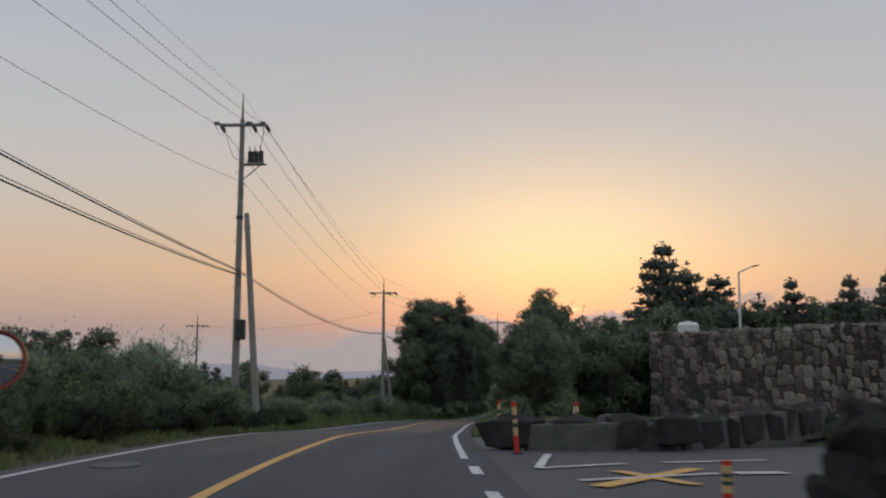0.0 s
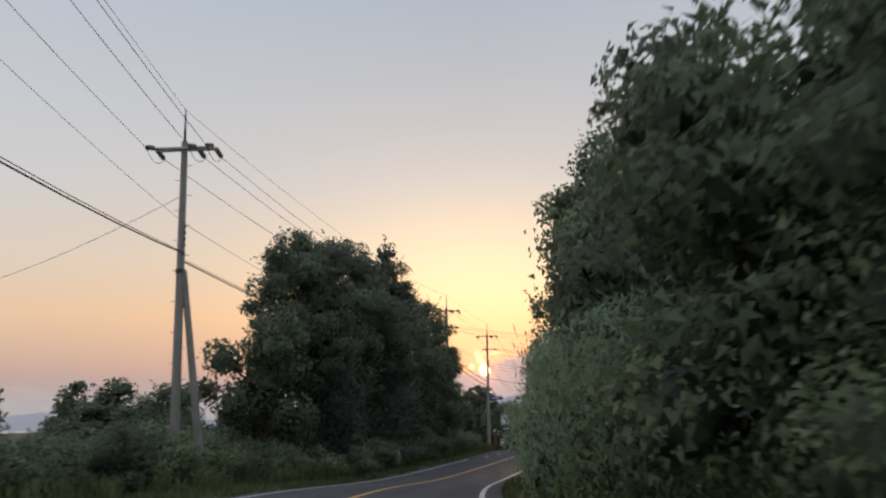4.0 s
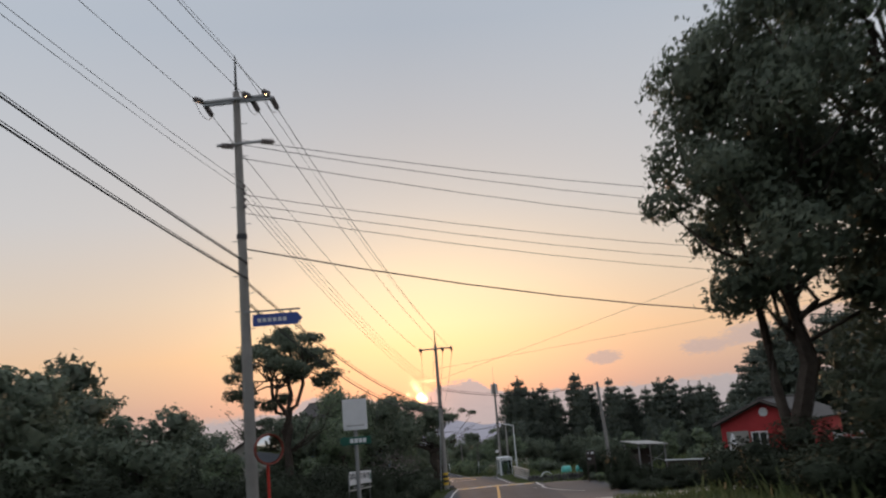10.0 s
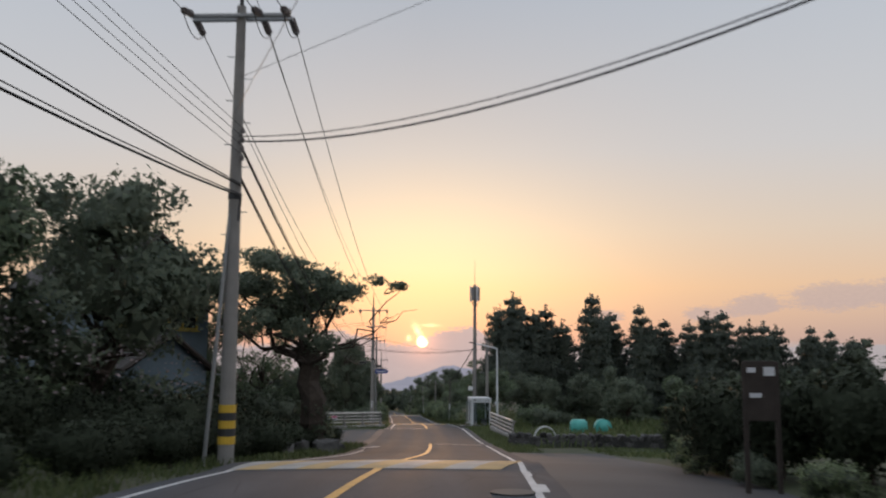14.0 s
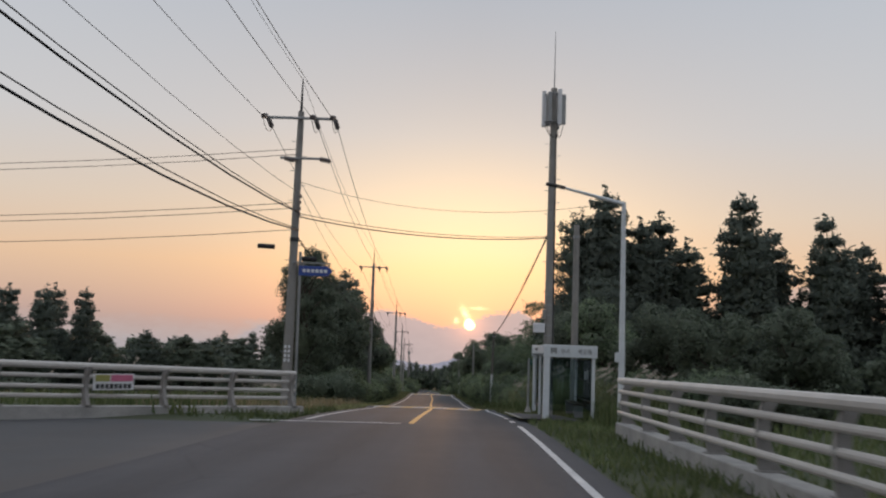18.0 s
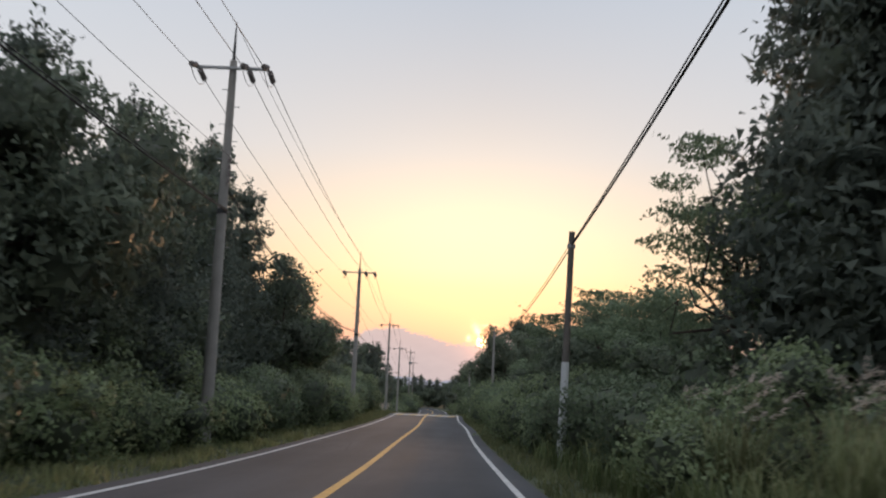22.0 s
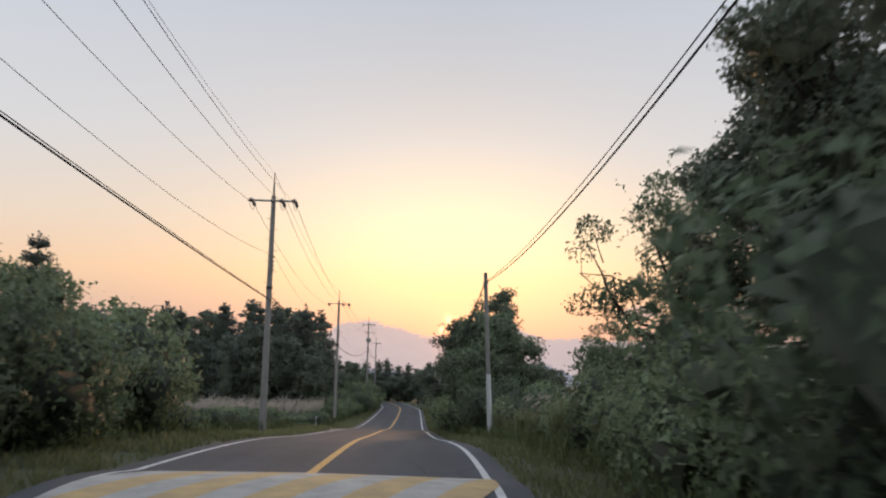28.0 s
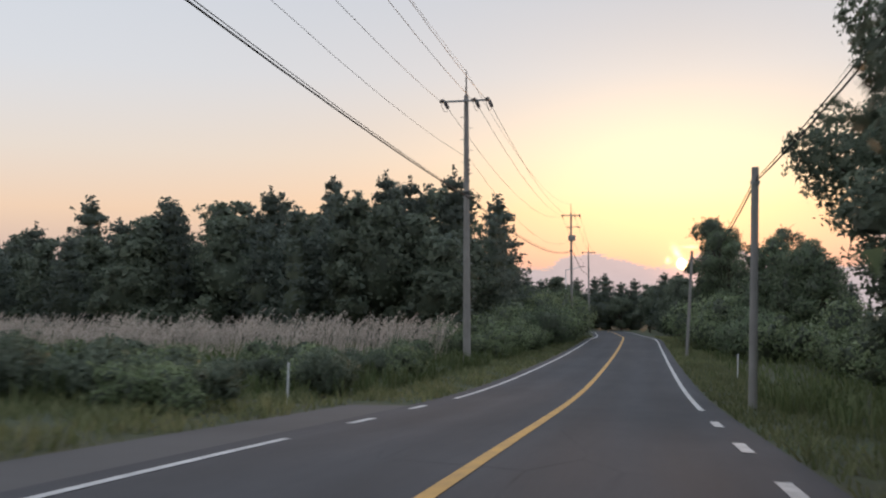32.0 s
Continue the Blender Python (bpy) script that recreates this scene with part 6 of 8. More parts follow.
wisps("tussock_grass", 160, 259, 277, 5.9, 8.5, 0.5, 1.1, grass_green, "tall weeds and tussocks beside the bus shelter")
wisps("tussock_grass", 260, 284, 345, 5.0, 6.4, 0.6, 1.2, grass_light, "arching tussocks of long pale grass at the bushes' foot")
wisps("tussock_grass", 420, 276, 345, 4.4, 6.2, 0.35, 0.9, grass_green, "arching tussocks of long grass at the bushes' foot")
wisps("tussock_grass", 380, 345, 440, 4.6, 6.4, 0.35, 0.8, grass_green, "arching tussocks of long grass at the bushes' foot")
wisps("tussock_grass", 260, 60, 130, 4.2, 5.6, 0.3, 0.8, grass_green, "arching tussocks of long grass at the bushes' foot")
wisps("tussock_grass", 300, 90, 150, -6.5, -4.6, 0.4, 1.0, grass_green, "arching tussocks of long grass at the bushes' foot")
wisps("tussock_grass", 420, 395, 470, -10, -5.4, 0.4, 0.9, grass_green, "arching tussocks of long grass beside the field")
wisps("tussock_grass", 300, 0, 85, -9, -4.6, 0.4, 0.9, grass_green, "arching tussocks of long grass beside the field")

def make_silver_clump(seed):
    """A fountain of long arching blades with feathery heads on bent stalks over it."""
    rng = np.random.default_rng(seed)
    root = new("silver_grass_clump")
    n = 190
    a = rng.uniform(0, 6.28, n)
    h = rng.uniform(0.7, 1.6, n)
    base = rng.normal(size=(n, 3)) * np.array([0.16, 0.16, 0])
    out = np.stack([np.cos(a), np.sin(a), 0 * a], 1) * (h * rng.uniform(0.25, 0.75, n))[:, None] + np.array([0.12, 0, 0])
    side = np.stack([-np.sin(a), np.cos(a), 0 * a], 1) * 0.013
    up = np.array([0, 0, 1.0])
    q1, q2, q3 = base + out * 0.2 + up * (h * 0.55)[:, None], base + out * 0.6 + up * (h * 0.92)[:, None], base + out * 1.15 + up * (h * rng.uniform(0.45, 0.9, n))[:, None]
    v = np.stack([base - side, base + side, q1 - side, q1 + side, q2 - side * 0.8, q2 + side * 0.8, q3, q3 + side * 0.1], 1).reshape(-1, 3)
    i = np.arange(n)[:, None] * 8
    f = np.concatenate([i + np.array([0, 1, 3, 2]), i + np.array([2, 3, 5, 4]), i + np.array([4, 5, 7, 6])], 1).reshape(-1, 4)
    part("leaf_tuft", mesh_of("leaf_tuft", v, f, grass_light), grass_light, root)
    for k in range(int(rng.integers(7, 12))):
        foot = Vector((rng.normal() * 0.14, rng.normal() * 0.14, 0))
        tall = rng.uniform(1.35, 2.0)
        sway = Vector((rng.uniform(0.1, 0.6), rng.normal() * 0.25, 0))
        line = [foot + sway * u ** 2 * tall * 0.5 + Vector((0, 0, tall * u)) for u in (0, 0.35, 0.7, 1.0)]
        neck = line[-1]
        tip = neck + sway.normalized() * 0.24 + Vector((0, 0, 0.14))
        stalk = part("stalk", limbs([(line, 0.006, 0.004)], 3), grass_dry, root)
        m = 46
        u = rng.random(m)
        c = np.array(neck) * (1 - u)[:, None] + np.array(tip) * u[:, None] + rng.normal(size=(m, 3)) * 0.018
        d = np.array(tip - neck) * 0.9 + rng.normal(size=(m, 3)) * 0.10 - np.array([0, 0, 0.10])
        d = d / np.linalg.norm(d, axis=1, keepdims=True) * rng.uniform(0.05, 0.10, (m, 1))
        w = rng.normal(size=(m, 3)) * 0.006
        vv = np.stack([c, c + d * 0.5 + w, c + d, c + d * 0.5 - w], 1).reshape(-1, 3)
        part("plume", mesh_of("plume", vv, np.arange(4 * m).reshape(m, 4), plume), plume, stalk)
    return tagged(root, "clump of arching silver grass with pale feathery plumes on the verge", "silver grass", "silver grass clumps")


CLUMPS = [make_silver_clump(k) for k in range(3)]
CLUMP_SPOTS = ((278, 5.3, 1.25), (279.5, 6.0, 1.3), (281, 5.4, 1.2), (271.5, 6.6, 1.1), (273, 7.4, 1.2), (275, 6.2, 1.15), (276.5, 7.2, 1.2), (282, 6.4, 1.0), (284.5, 5.6, 1.0), (286, 6.6, 1.1), (288, 5.5, 1.0), (289.5, 6.4, 1.1), (291.5, 5.4, 0.95), (293.5, 6.2, 1.05),
               (296, 5.6, 1.0), (299, 5.8, 1.0), (303, 5.5, 0.85), (372, 5.6, 0.9), (376, 5.8, 0.9), (381, 5.7, 1.0), (385, 5.5, 0.8), (390, 5.8, 0.9), (395, 5.6, 0.8), (270, 8.2, 1.1), (262.5, 7.4, 0.9), (266.5, 6.6, 0.75))
for k, (y, off, size) in enumerate(CLUMP_SPOTS):
    m = Matrix.Translation(at(y, off, -0.03)) @ Matrix.Rotation(0.4 * math.sin(k * 2.7), 4, "Z") @ Matrix.Scale(size, 4)
    if k < 3:
        CLUMPS[k].matrix_world = m
    else:
        copy_thing(CLUMPS[k % 3], Matrix()).matrix_basis = m

# ---- first stretch: poles' gear, walls, posts ----
def transformer(pole):
    z = pole["h"] - 2.2
    p = pole["ob"]
    part("bracket", box(box(BM(), (1.1, 0.08, 0.08), (0.62, -0.1, z), 0.01), (1.1, 0.08, 0.08), (0.62, 0.2, z), 0.01), steel, p)
    part("strut", tubed((0.1, 0, z - 0.75), (0.95, 0, z - 0.04), 0.03, sides=6), steel, p)
    for k in range(3):
        part("transformer", tubed((0.42 + 0.26 * k, 0.05, z + 0.04), (0.42 + 0.26 * k, 0.05, z + 0.62), 0.125, 0.125, 12), dark_metal, p, "small grey can transformer")
        part("bushing", tubed((0.42 + 0.26 * k, 0.05, z + 0.62), (0.36 + 0.26 * k, 0.0, z + 0.88), 0.035, 0.02, 6), porcelain, p)
    for s in (-1, 1):
        catenary("drop_lead", (s * 1.0, 0.3, pole["h"] - 0.2), (0.2 * s + 0.3, 0.1, z + 0.6), 0.9, 0.014, black_cable, "", p, 10)
    part("cable_box", boxed((0.42, 0.34, 0.95), (0.22, -0.1, 4.6), 0.03), dark_metal, p, "dark metal box strapped to the pole")


transformer(p0)


def plain_pole(x, y, top, r0=0.15, r1=0.10, base_off=(0.0, 0.0), mat=None, sleeve=0.0, label="plain grey concrete pole beside the road"):
    bz = float(ground_z(x + base_off[0], y + base_off[1])) - 0.1
    p = thing("wire_pole", (x, y, bz), label, "pole", "plain poles")
    b = Vector((base_off[0], base_off[1], 0))
    t = Vector((0, 0, top - bz))
    part("shaft", tubed(b, t, r0, r1, 12), mat or concrete, p)
    part("clamp_band", tubed(b.lerp(t, 0.93), b.lerp(t, 0.945), r1 + 0.03, sides=12), steel, p)
    if sleeve:
        part("sleeve", tubed(b, b.lerp(t, sleeve), r0 + 0.015, r0, 12), pipe_white, p, "white plastic sleeve round the pole's lower half")
    return Vector((x, y, top - (top - bz) * 0.06))


plain_pole(-13.1, 39.4, 6.2, 0.17, 0.12, (0.9, -0.5))
grey_wood = material("weathered_wood", (0.15, 0.135, 0.125), 0.85, vary=0.35, scale=3.0, bump=0.004, fine=30)
rp4 = plain_pole(15.6, 191.0, -5.45, 0.13, 0.09, (0.35, 0.0)) + Vector((0, 0, 0.25))
rp6 = plain_pole(17.2, 307.3, -11.5, 0.10, 0.08, (-0.15, 0), grey_wood, 0.45, "weathered wooden pole with a white sleeve beside the road")
rp7 = plain_pole(15.75, 395.1, -14.3, 0.10, 0.08, (0.35, 0), None, 0.4)
rpm = plain_pole(17.0, 352.0, -12.4, 0.10, 0.08)
rp8 = plain_pole(14.38, 436.0, -18.6, 0.10, 0.08, (-0.15, 0))
rp9 = plain_pole(14.2, 470.0, -19.1, 0.10, 0.08, (-0.4, 0))
plain_pole(19.0, 274.0, -7.3, 0.17, 0.13)


def cable(a, b, sag, r=0.02):
    catenary("cable", a, b, sag, r, black_cable, "sagging black cable slung across or along the road", n=20)
    catenary("cable", Vector(a) + Vector((0, 0, 0.12)), Vector(b) + Vector((0, 0, 0.06)), sag * 0.93, r * 0.6, black_cable, "sagging black cable slung across or along the road", n=20)


def pole_at(p, down):
    return Vector((p["x"], p["y"], p["base"] + p["h"] - down))


cable(pole_at(p4, 3.4), rp4, 0.6, 0.02)
cable(rp6, rpm, 0.65)
cable(rpm, rp7, 0.9)
cable(rp7, rp8, 0.9)
cable(rp8, rp9, 0.8)
catenary("cable", (1.33, 176.9, -5.49), (1.83, 179.65, -5.74), 1.2, 0.012, black_cable, "slack loop of thin black cable under the telephone bundle", n=16)
ANT = Vector((17.5, 271.0, 0))
cable((ANT.x, ANT.y, -7.9), rp6, 0.4, 0.025)
cable(pole_at(p5, 3.9), (ANT.x, ANT.y, -8.3), 0.35)
catenary("service_wire", pole_at(p5, 2.6), (18.65, 261.4, -8.3), 0.7, 0.007, black_cable, "thin black service wire to the street lamp")
# lines that leave to the right and to the left of the road
for k, d in enumerate((1.6, 1.75, 2.2)):
    catenary("power_line", pole_at(p3, d), (46.0, 176.0 + 2 * k, 1.6 - 0.6 * k), 1.4, 0.012, bare_wire, "thin bare power line crossing the road")
for k, d in enumerate((3.4, 3.7, 4.0)):
    catenary("service_wire", pole_at(p3, d), (44.0, 178.0 + k, -0.9 - 0.5 * k), 1.3, 0.010, black_cable, "thin black service wire crossing the road")
catenary("telephone_cable", pole_at(p3, 5.15), (44.0, 180.0, -3.3), 1.7, 0.022, black_cable, "sagging bundle of black telephone cables crossing the road")
for k, d in enumerate((1.5, 1.7, 2.0)):
    catenary("power_line", pole_at(p2, d), (36.0, 158.0 + 2 * k, 2.2), 1.2, 0.012, bare_wire, "thin bare power line crossing the road")
for k, d in enumerate((1.4, 1.6, 3.4, 3.6, 4.4)):
    catenary("power_line", pole_at(p5, d), (-44.0, 276.0 + k, -3.0 - d), 1.2, 0.012, black_cable, "thin line leaving the pole across the field")
for a, b in (((5.9, 203.5, -3.98), (26.0, 148.0, 0.1)), ((5.96, 203.5, -3.08), (52.0, 157.0, -0.6))):
    catenary("guy_wire", a, b, 0.12, 0.008, bare_wire, "thin guy wire slung high across the road")


# stone walls, stone by stone
def stone_mesh(seed, size, mat=None):
    rng = np.random.default_rng(seed)
    bm = BM()
    bmesh.ops.create_icosphere(bm, subdivisions=1, radius=0.62)
    for v in bm.verts:
        v.co = Vector([math.copysign(abs(c) ** 0.55, c) for c in v.co]) * 0.58
        v.co += Vector(rng.normal(size=3)) * 0.06
        v.co = Vector((v.co.x * size[0], v.co.y * size[1], v.co.z * size[2]))
    me = bpy.data.meshes.new("stone")
    bm.to_mesh(me)
    bm.free()
    me.materials.append(mat or basalt)
    return me


STONES = [stone_mesh(k, (1.0, 1.0, 1.0)) for k in range(8)]
dark_basalt = material("dark_basalt", (0.035, 0.033, 0.034), 0.95, vary=0.5, scale=5.0, bump=0.03, fine=26, obj=0.35)
grey_basalt = material("weathered_basalt", (0.10, 0.096, 0.094), 0.93, vary=0.5, scale=3.5, bump=0.03, fine=16, tint=(0.20, 0.17, 0.155), obj=0.6)
GREY_STONES = [stone_mesh(k + 20, (1.0, 1.0, 1.0), grey_basalt) for k in range(8)]
DARK_STONES = [stone_mesh(k, (1.0, 1.0, 1.0), dark_basalt) for k in range(8)]


def stone_wall(name, line, low, high, label, cell=0.6, depth=0.5, upright=False, tidy=1.0):
    """Rough stones laid along a line, course on course, against a dark core."""
    w = thing(name, (0, 0, 0), label, "stone wall", kind="structure")
    rng = np.random.default_rng(len(name) + int(cell * 100))
    for (x0, y0), (x1, y1) in zip(line, line[1:]):
        a, b = Vector((x0, y0, 0)), Vector((x1, y1, 0))
        L = (b - a).length
        d = (b - a).normalized()
        ang = math.atan2(d.y, d.x)
        zl, zh = low(a.lerp(b, 0.5)), high(a.lerp(b, 0.5))
        core = box(BM(), (L, depth * 0.55, zh - zl - 0.15), (0, 0, 0), 0.02)
        ob = part("core", core, basalt, w)
        ob.matrix_local = Matrix.Translation(a.lerp(b, 0.5) + Vector((0, 0, (zl + zh) / 2 - 0.08))) @ Matrix.Rotation(ang, 4, "Z")
        z = zl
        s = 0.0
        while upright and s < L:
            wdt = cell * rng.uniform(0.45, 1.0)
            z = zl - rng.uniform(0, cell)
            while z < zh - 0.02:
                hgt = min(cell * rng.uniform(0.6, 1.5), zh - z + rng.uniform(0.0, 0.05))
                p = a + d * (s + wdt / 2)
                ob = part("stone", GREY_STONES[rng.integers(8)], grey_basalt, w)
                ob.matrix_local = (Matrix.Translation(p + Vector((rng.normal() * 0.04, rng.normal() * 0.06, z + hgt / 2)))
                                   @ Matrix.Rotation(ang + rng.normal() * 0.06, 4, "Z") @ Matrix.Rotation(rng.normal() * 0.13, 4, "Y") @ Matrix.Diagonal((wdt * 1.5, depth, hgt * 1.42, 1)))
                z += hgt
            s += wdt
        while z < zh - 0.1:
            hgt = min(cell * rng.uniform(0.75, 1.2), zh - z) if tidy == 1.0 else zh - z + 0.06
            s = -rng.uniform(0, cell)
            while s < L:
                wdt = cell * rng.uniform(0.6, 1.5)
                p = a + d * (s + wdt / 2)
                ob = part("stone", (STONES if tidy == 1.0 else DARK_STONES)[rng.integers(8)], basalt, w)
                ob.matrix_local = (Matrix.Translation(p + Vector((rng.normal() * 0.03, rng.normal() * 0.03, z + hgt / 2 + rng.normal() * 0.05 * tidy)))
                                   @ Matrix.Rotation(ang, 4, "Z") @ Matrix.Rotation(rng.normal() * 0.15 * tidy, 4, "Y") @ Matrix.Diagonal((wdt * (1.22 - 0.24 * tidy), depth, hgt * 1.02, 1)))
                s += wdt
            z += hgt * 0.92
    return w


stone_wall("wall_retaining", [(8.5, 69.0), (12.8, 65.5), (17.0, 62.0), (21.3, 58.5), (25.5, 55.0)], lambda p: -4.4, lambda p: 1.3 + 0.045 * (p.x - 8.5), "tall retaining wall of rough dark basalt stones", 0.68, 0.6, True)
stone_wall("wall_retaining", [(8.5, 69.0), (12.5, 77.0)], lambda p: -4.6, lambda p: 1.4, "tall retaining wall of rough dark basalt stones", 0.9, 0.5, True)
stone_wall("wall_low", [(-0.2, 18.7), (2.4, 19.7), (8.2, 27.4), (15.0, 33.0)], lambda p: float(ground_z(p.x, p.y)) - 0.05, lambda p: float(ground_z(p.x, p.y)) + (0.72 if p.y < 20 else 0.95), "low wall of large dark basalt blocks round the lot", 1.0, 0.55, False, 0.15)
stone_wall("wall_field", [(15.9, 230.0), (17.6, 228.4), (19.8, 228.0), (22.6, 227.0), (25.4, 226.2), (28.6, 225.4), (33.0, 225.0), (38.0, 224.4)], lambda p: float(ground_z(p.x, p.y)) - 0.1, lambda p: float(ground_z(p.x, p.y)) + 0.7, "low tumbled field wall of dark basalt stones", 0.5, 0.6)
terrace = [(10.4, 68.6), (25.5, 56.4), (60.0, 56.4), (60.0, 96.0), (16.0, 96.0)]
bm = BM()
top = [bm.verts.new((x, y, 1.2)) for x, y in terrace]
foot = [bm.verts.new((x, y, -12.0)) for x, y in ((10.4, 68.6), (25.5, 56.4), (78.0, 56.4), (78.0, 114.0), (12.0, 114.0))]
bm.faces.new(top)
for k in range(5):
    bm.faces.new((top[k], foot[k], foot[(k + 1) % 5], top[(k + 1) % 5]))
bmesh.ops.recalc_face_normals(bm, faces=bm.faces)
tagged(part("ground_terrace", bm, soil), "grassy terrace behind the retaining wall", "ground", kind="structure")

t = thing("water_tank", (11.2, 69.0, 1.2), "white round plastic water tank on the wall", "water tank")
bm = BM()
tube(bm, (0, 0, 0), (0, 0, 0.8), 0.78, 0.78, 24)
tube(bm, (0, 0, 0.8), (0, 0, 1.0), 0.78, 0.6, 24)
part("tank_body", bm, sign_white, t, smooth=False)
part("lid", tubed((0, 0, 1.0), (0, 0, 1.08), 0.25, sides=16), sign_white, t)


def street_lamp(x, y, base, h, arm, side, label, r=0.09):
    p = thing("street_lamp", (x, y, base), label, "street lamp", "street lamps")
    part("base_plate", tubed((0, 0, 0), (0, 0, 0.06), 0.2, sides=12), steel, p)
    part("post", tubed((0, 0, 0), (0, 0, h), r, r * 0.6, 12), white_paint, p)
    tip = Vector((side * arm, -0.1, h + 0.38))
    part("arm", tubed((0, 0, h - 0.05), tip, r * 0.6, 0.04, 8), white_paint, p)
    bm = box(BM(), (0.62, 0.2, 0.09), (0, 0, 0), 0.03)
    head = part("lamp_head", bm, dark_metal, p, "flat dark lamp head, unlit")
    head.matrix_local = Matrix.Translation(tip + Vector((side * 0.25, 0, 0.05))) @ Matrix.Rotation(-side * 0.18, 4, "Y")
    part("junction_box", boxed((0.16, 0.14, 0.3), (-0.12, 0, 2.2), 0.01), white_paint, p)
    return p


street_lamp(15.2, 70.0, 0.95, 5.1, 0.95, 1, "grey street lamp with a short arm on the terrace", 0.11)
street_lamp(18.65, 261.4, float(ground_z(18.65, 261.4)) - 0.05, 7.0, 1.9, -1, "white steel street lamp with a long arm near the bus shelter", 0.11)
street_lamp(-1.0, 548.0, float(ground_z(-1.0, 548)) - 0.05, 9.5, 2.2, 1, "thin grey street lamp far along the road")


cream_band = material("weathered_cream_band", (0.55, 0.40, 0.19), 0.7, vary=0.3, scale=6.0)


def guide_post(x, y, h, label="weathered red, cream and black banded guide post beside the road", tilt=0.0):
    p = thing("guide_post", (x, y, float(ground_z(x, y)) - 0.03), label, "guide post", "guide posts")
    p.matrix_world = p.matrix_world @ Matrix.Rotation(tilt, 4, "Y")
    part("base_ring", tubed((0, 0, 0), (0, 0, 0.06), 0.12, 0.10, 14), rubber, p)
    cuts = [0, 0.34, 0.5, 0.58, 0.66, 0.74, 0.9, 1.0]
    mats = [red_band, cream_band, dark_metal, cream_band, dark_metal, cream_band, red_band]
    for k, m in enumerate(mats):
        part("band", tubed((0, 0, 0.05 + (h - 0.05) * cuts[k]), (0, 0, 0.05 + (h - 0.05) * cuts[k + 1]), 0.048, sides=14), m, p)
    return p


guide_post(-0.35, 17.2, 1.0, tilt=-0.06)
guide_post(-1.1, 26.7, 1.1)
guide_post(1.0, 23.2, 1.05)
guide_post(1.9, 9.3, 0.52)
guide_post(17.0, 199.3, 0.9)

p = thing("sign_marker", (1.2, 28.5, float(ground_z(1.2, 28.5))), "small white marker sign on a dark post in the grass", "sign")
part("post", tubed((0, 0, 0), (0, 0, 0.9), 0.03, sides=8), dark_metal, p)
part("panel", boxed((0.16, 0.03, 0.24), (0, -0.03, 0.80), 0.01), sign_white, p)
part("cap", boxed((0.17, 0.05, 0.06), (0, -0.02, 0.95), 0.008), dark_metal, p)

def road_mirror(x, y, z, turn, label):
    gz = float(ground_z(x, y)) - 0.05
    p = thing("road_mirror", (x, y, gz), label, "traffic mirror", "road mirrors", turn=turn)
    part("post", tubed((0, 0.1, 0), (0, 0.1, z - gz + 0.3), 0.045, sides=12), red_band, p, "orange-red round post")
    c = z - gz
    rim = BM()
    n = 28
    rings = []
    for k in range(n):
        a = k * 2 * math.pi / n
        rings.append([rim.verts.new((math.cos(a) * r, yy, c + math.sin(a) * r)) for r, yy in ((0.38, -0.06), (0.43, -0.08), (0.44, 0.0), (0.38, 0.06))])
    for k in range(n):
        q, w = rings[k], rings[(k + 1) % n]
        for j in range(3):
            rim.faces.new((q[j], q[j + 1], w[j + 1], w[j]))
    part("rim", rim, mirror_rim, p, "dull red round rim")
    dome = BM()
    tip = dome.verts.new((0, -0.085, c))
    prev = None
    for i in range(1, 7):
        r = 0.385 * i / 6
        ring = [dome.verts.new((math.cos(k * 2 * math.pi / n) * r, -0.085 + 0.05 * (i / 6) ** 2, c + math.sin(k * 2 * math.pi / n) * r)) for k in range(n)]
        for k in range(n):
            if prev:
                dome.faces.new((prev[k], prev[(k + 1) % n], ring[(k + 1) % n], ring[k]))
            else:
                dome.faces.new((tip, ring[(k + 1) % n], ring[k]))
        prev = ring
    part("mirror_glass", dome, mirror_glass, p, "convex mirror glass", smooth=True)
    part("back_plate", tubed((0, 0.02, c), (0, 0.06, c), 0.37, sides=28), red_band, p)


MIRROR_A, MIRROR_B = (-7.67, 12.20, -0.14), (-0.94, 159.26, -7.55)
mirror_rim = material("dull_red_rim", (0.22, 0.05, 0.035), 0.6, vary=0.2)
mirror_glass = material("mirror_glass", (0.72, 0.73, 0.74), 0.04, 1.0, vary=0.02)
road_mirror(MIRROR_A[0], MIRROR_A[1], MIRROR_A[2], 0.5, "orange-rimmed convex traffic mirror over the roadside bushes")
road_mirror(MIRROR_B[0], MIRROR_B[1], MIRROR_B[2], 0.5, "orange-rimmed convex traffic mirror at the junction")

# a squat stone figure on a boulder: one plain mesh
bm = BM()
for c, r, s in (((0, 0, 0.28), 0.52, (1.1, 0.9, 0.62)), ((-0.45, 0.1, 0.22), 0.32, (1, 1, 0.8)), ((0.14, 0, 0.82), 0.36, (1.0, 0.85, 1.15)), ((-0.1, 0.05, 0.72), 0.22, (0.9, 0.9, 1.1)), ((0.12, 0, 1.18), 0.27, (0.95, 1, 0.95)), ((0.14, 0, 1.36), 0.22, (1, 1, 0.6))):
    got = bmesh.ops.create_icosphere(bm, subdivisions=3, radius=r, matrix=Matrix.Translation(c) @ Matrix.Diagonal((*s, 1)))
    for v in got["verts"]:
        v.co += Vector([noise.noise(v.co * 6 + Vector((k * 9, 0, 0))) for k in range(3)]) * 0.10
st = part("stone_statue", bm, dark_basalt, None)
st.location = (2.5, 7.6, float(road_z(7.6)) - 0.46)
tagged(st, "squat weathered statue of dark basalt on a boulder", "statue")
bm = BM()
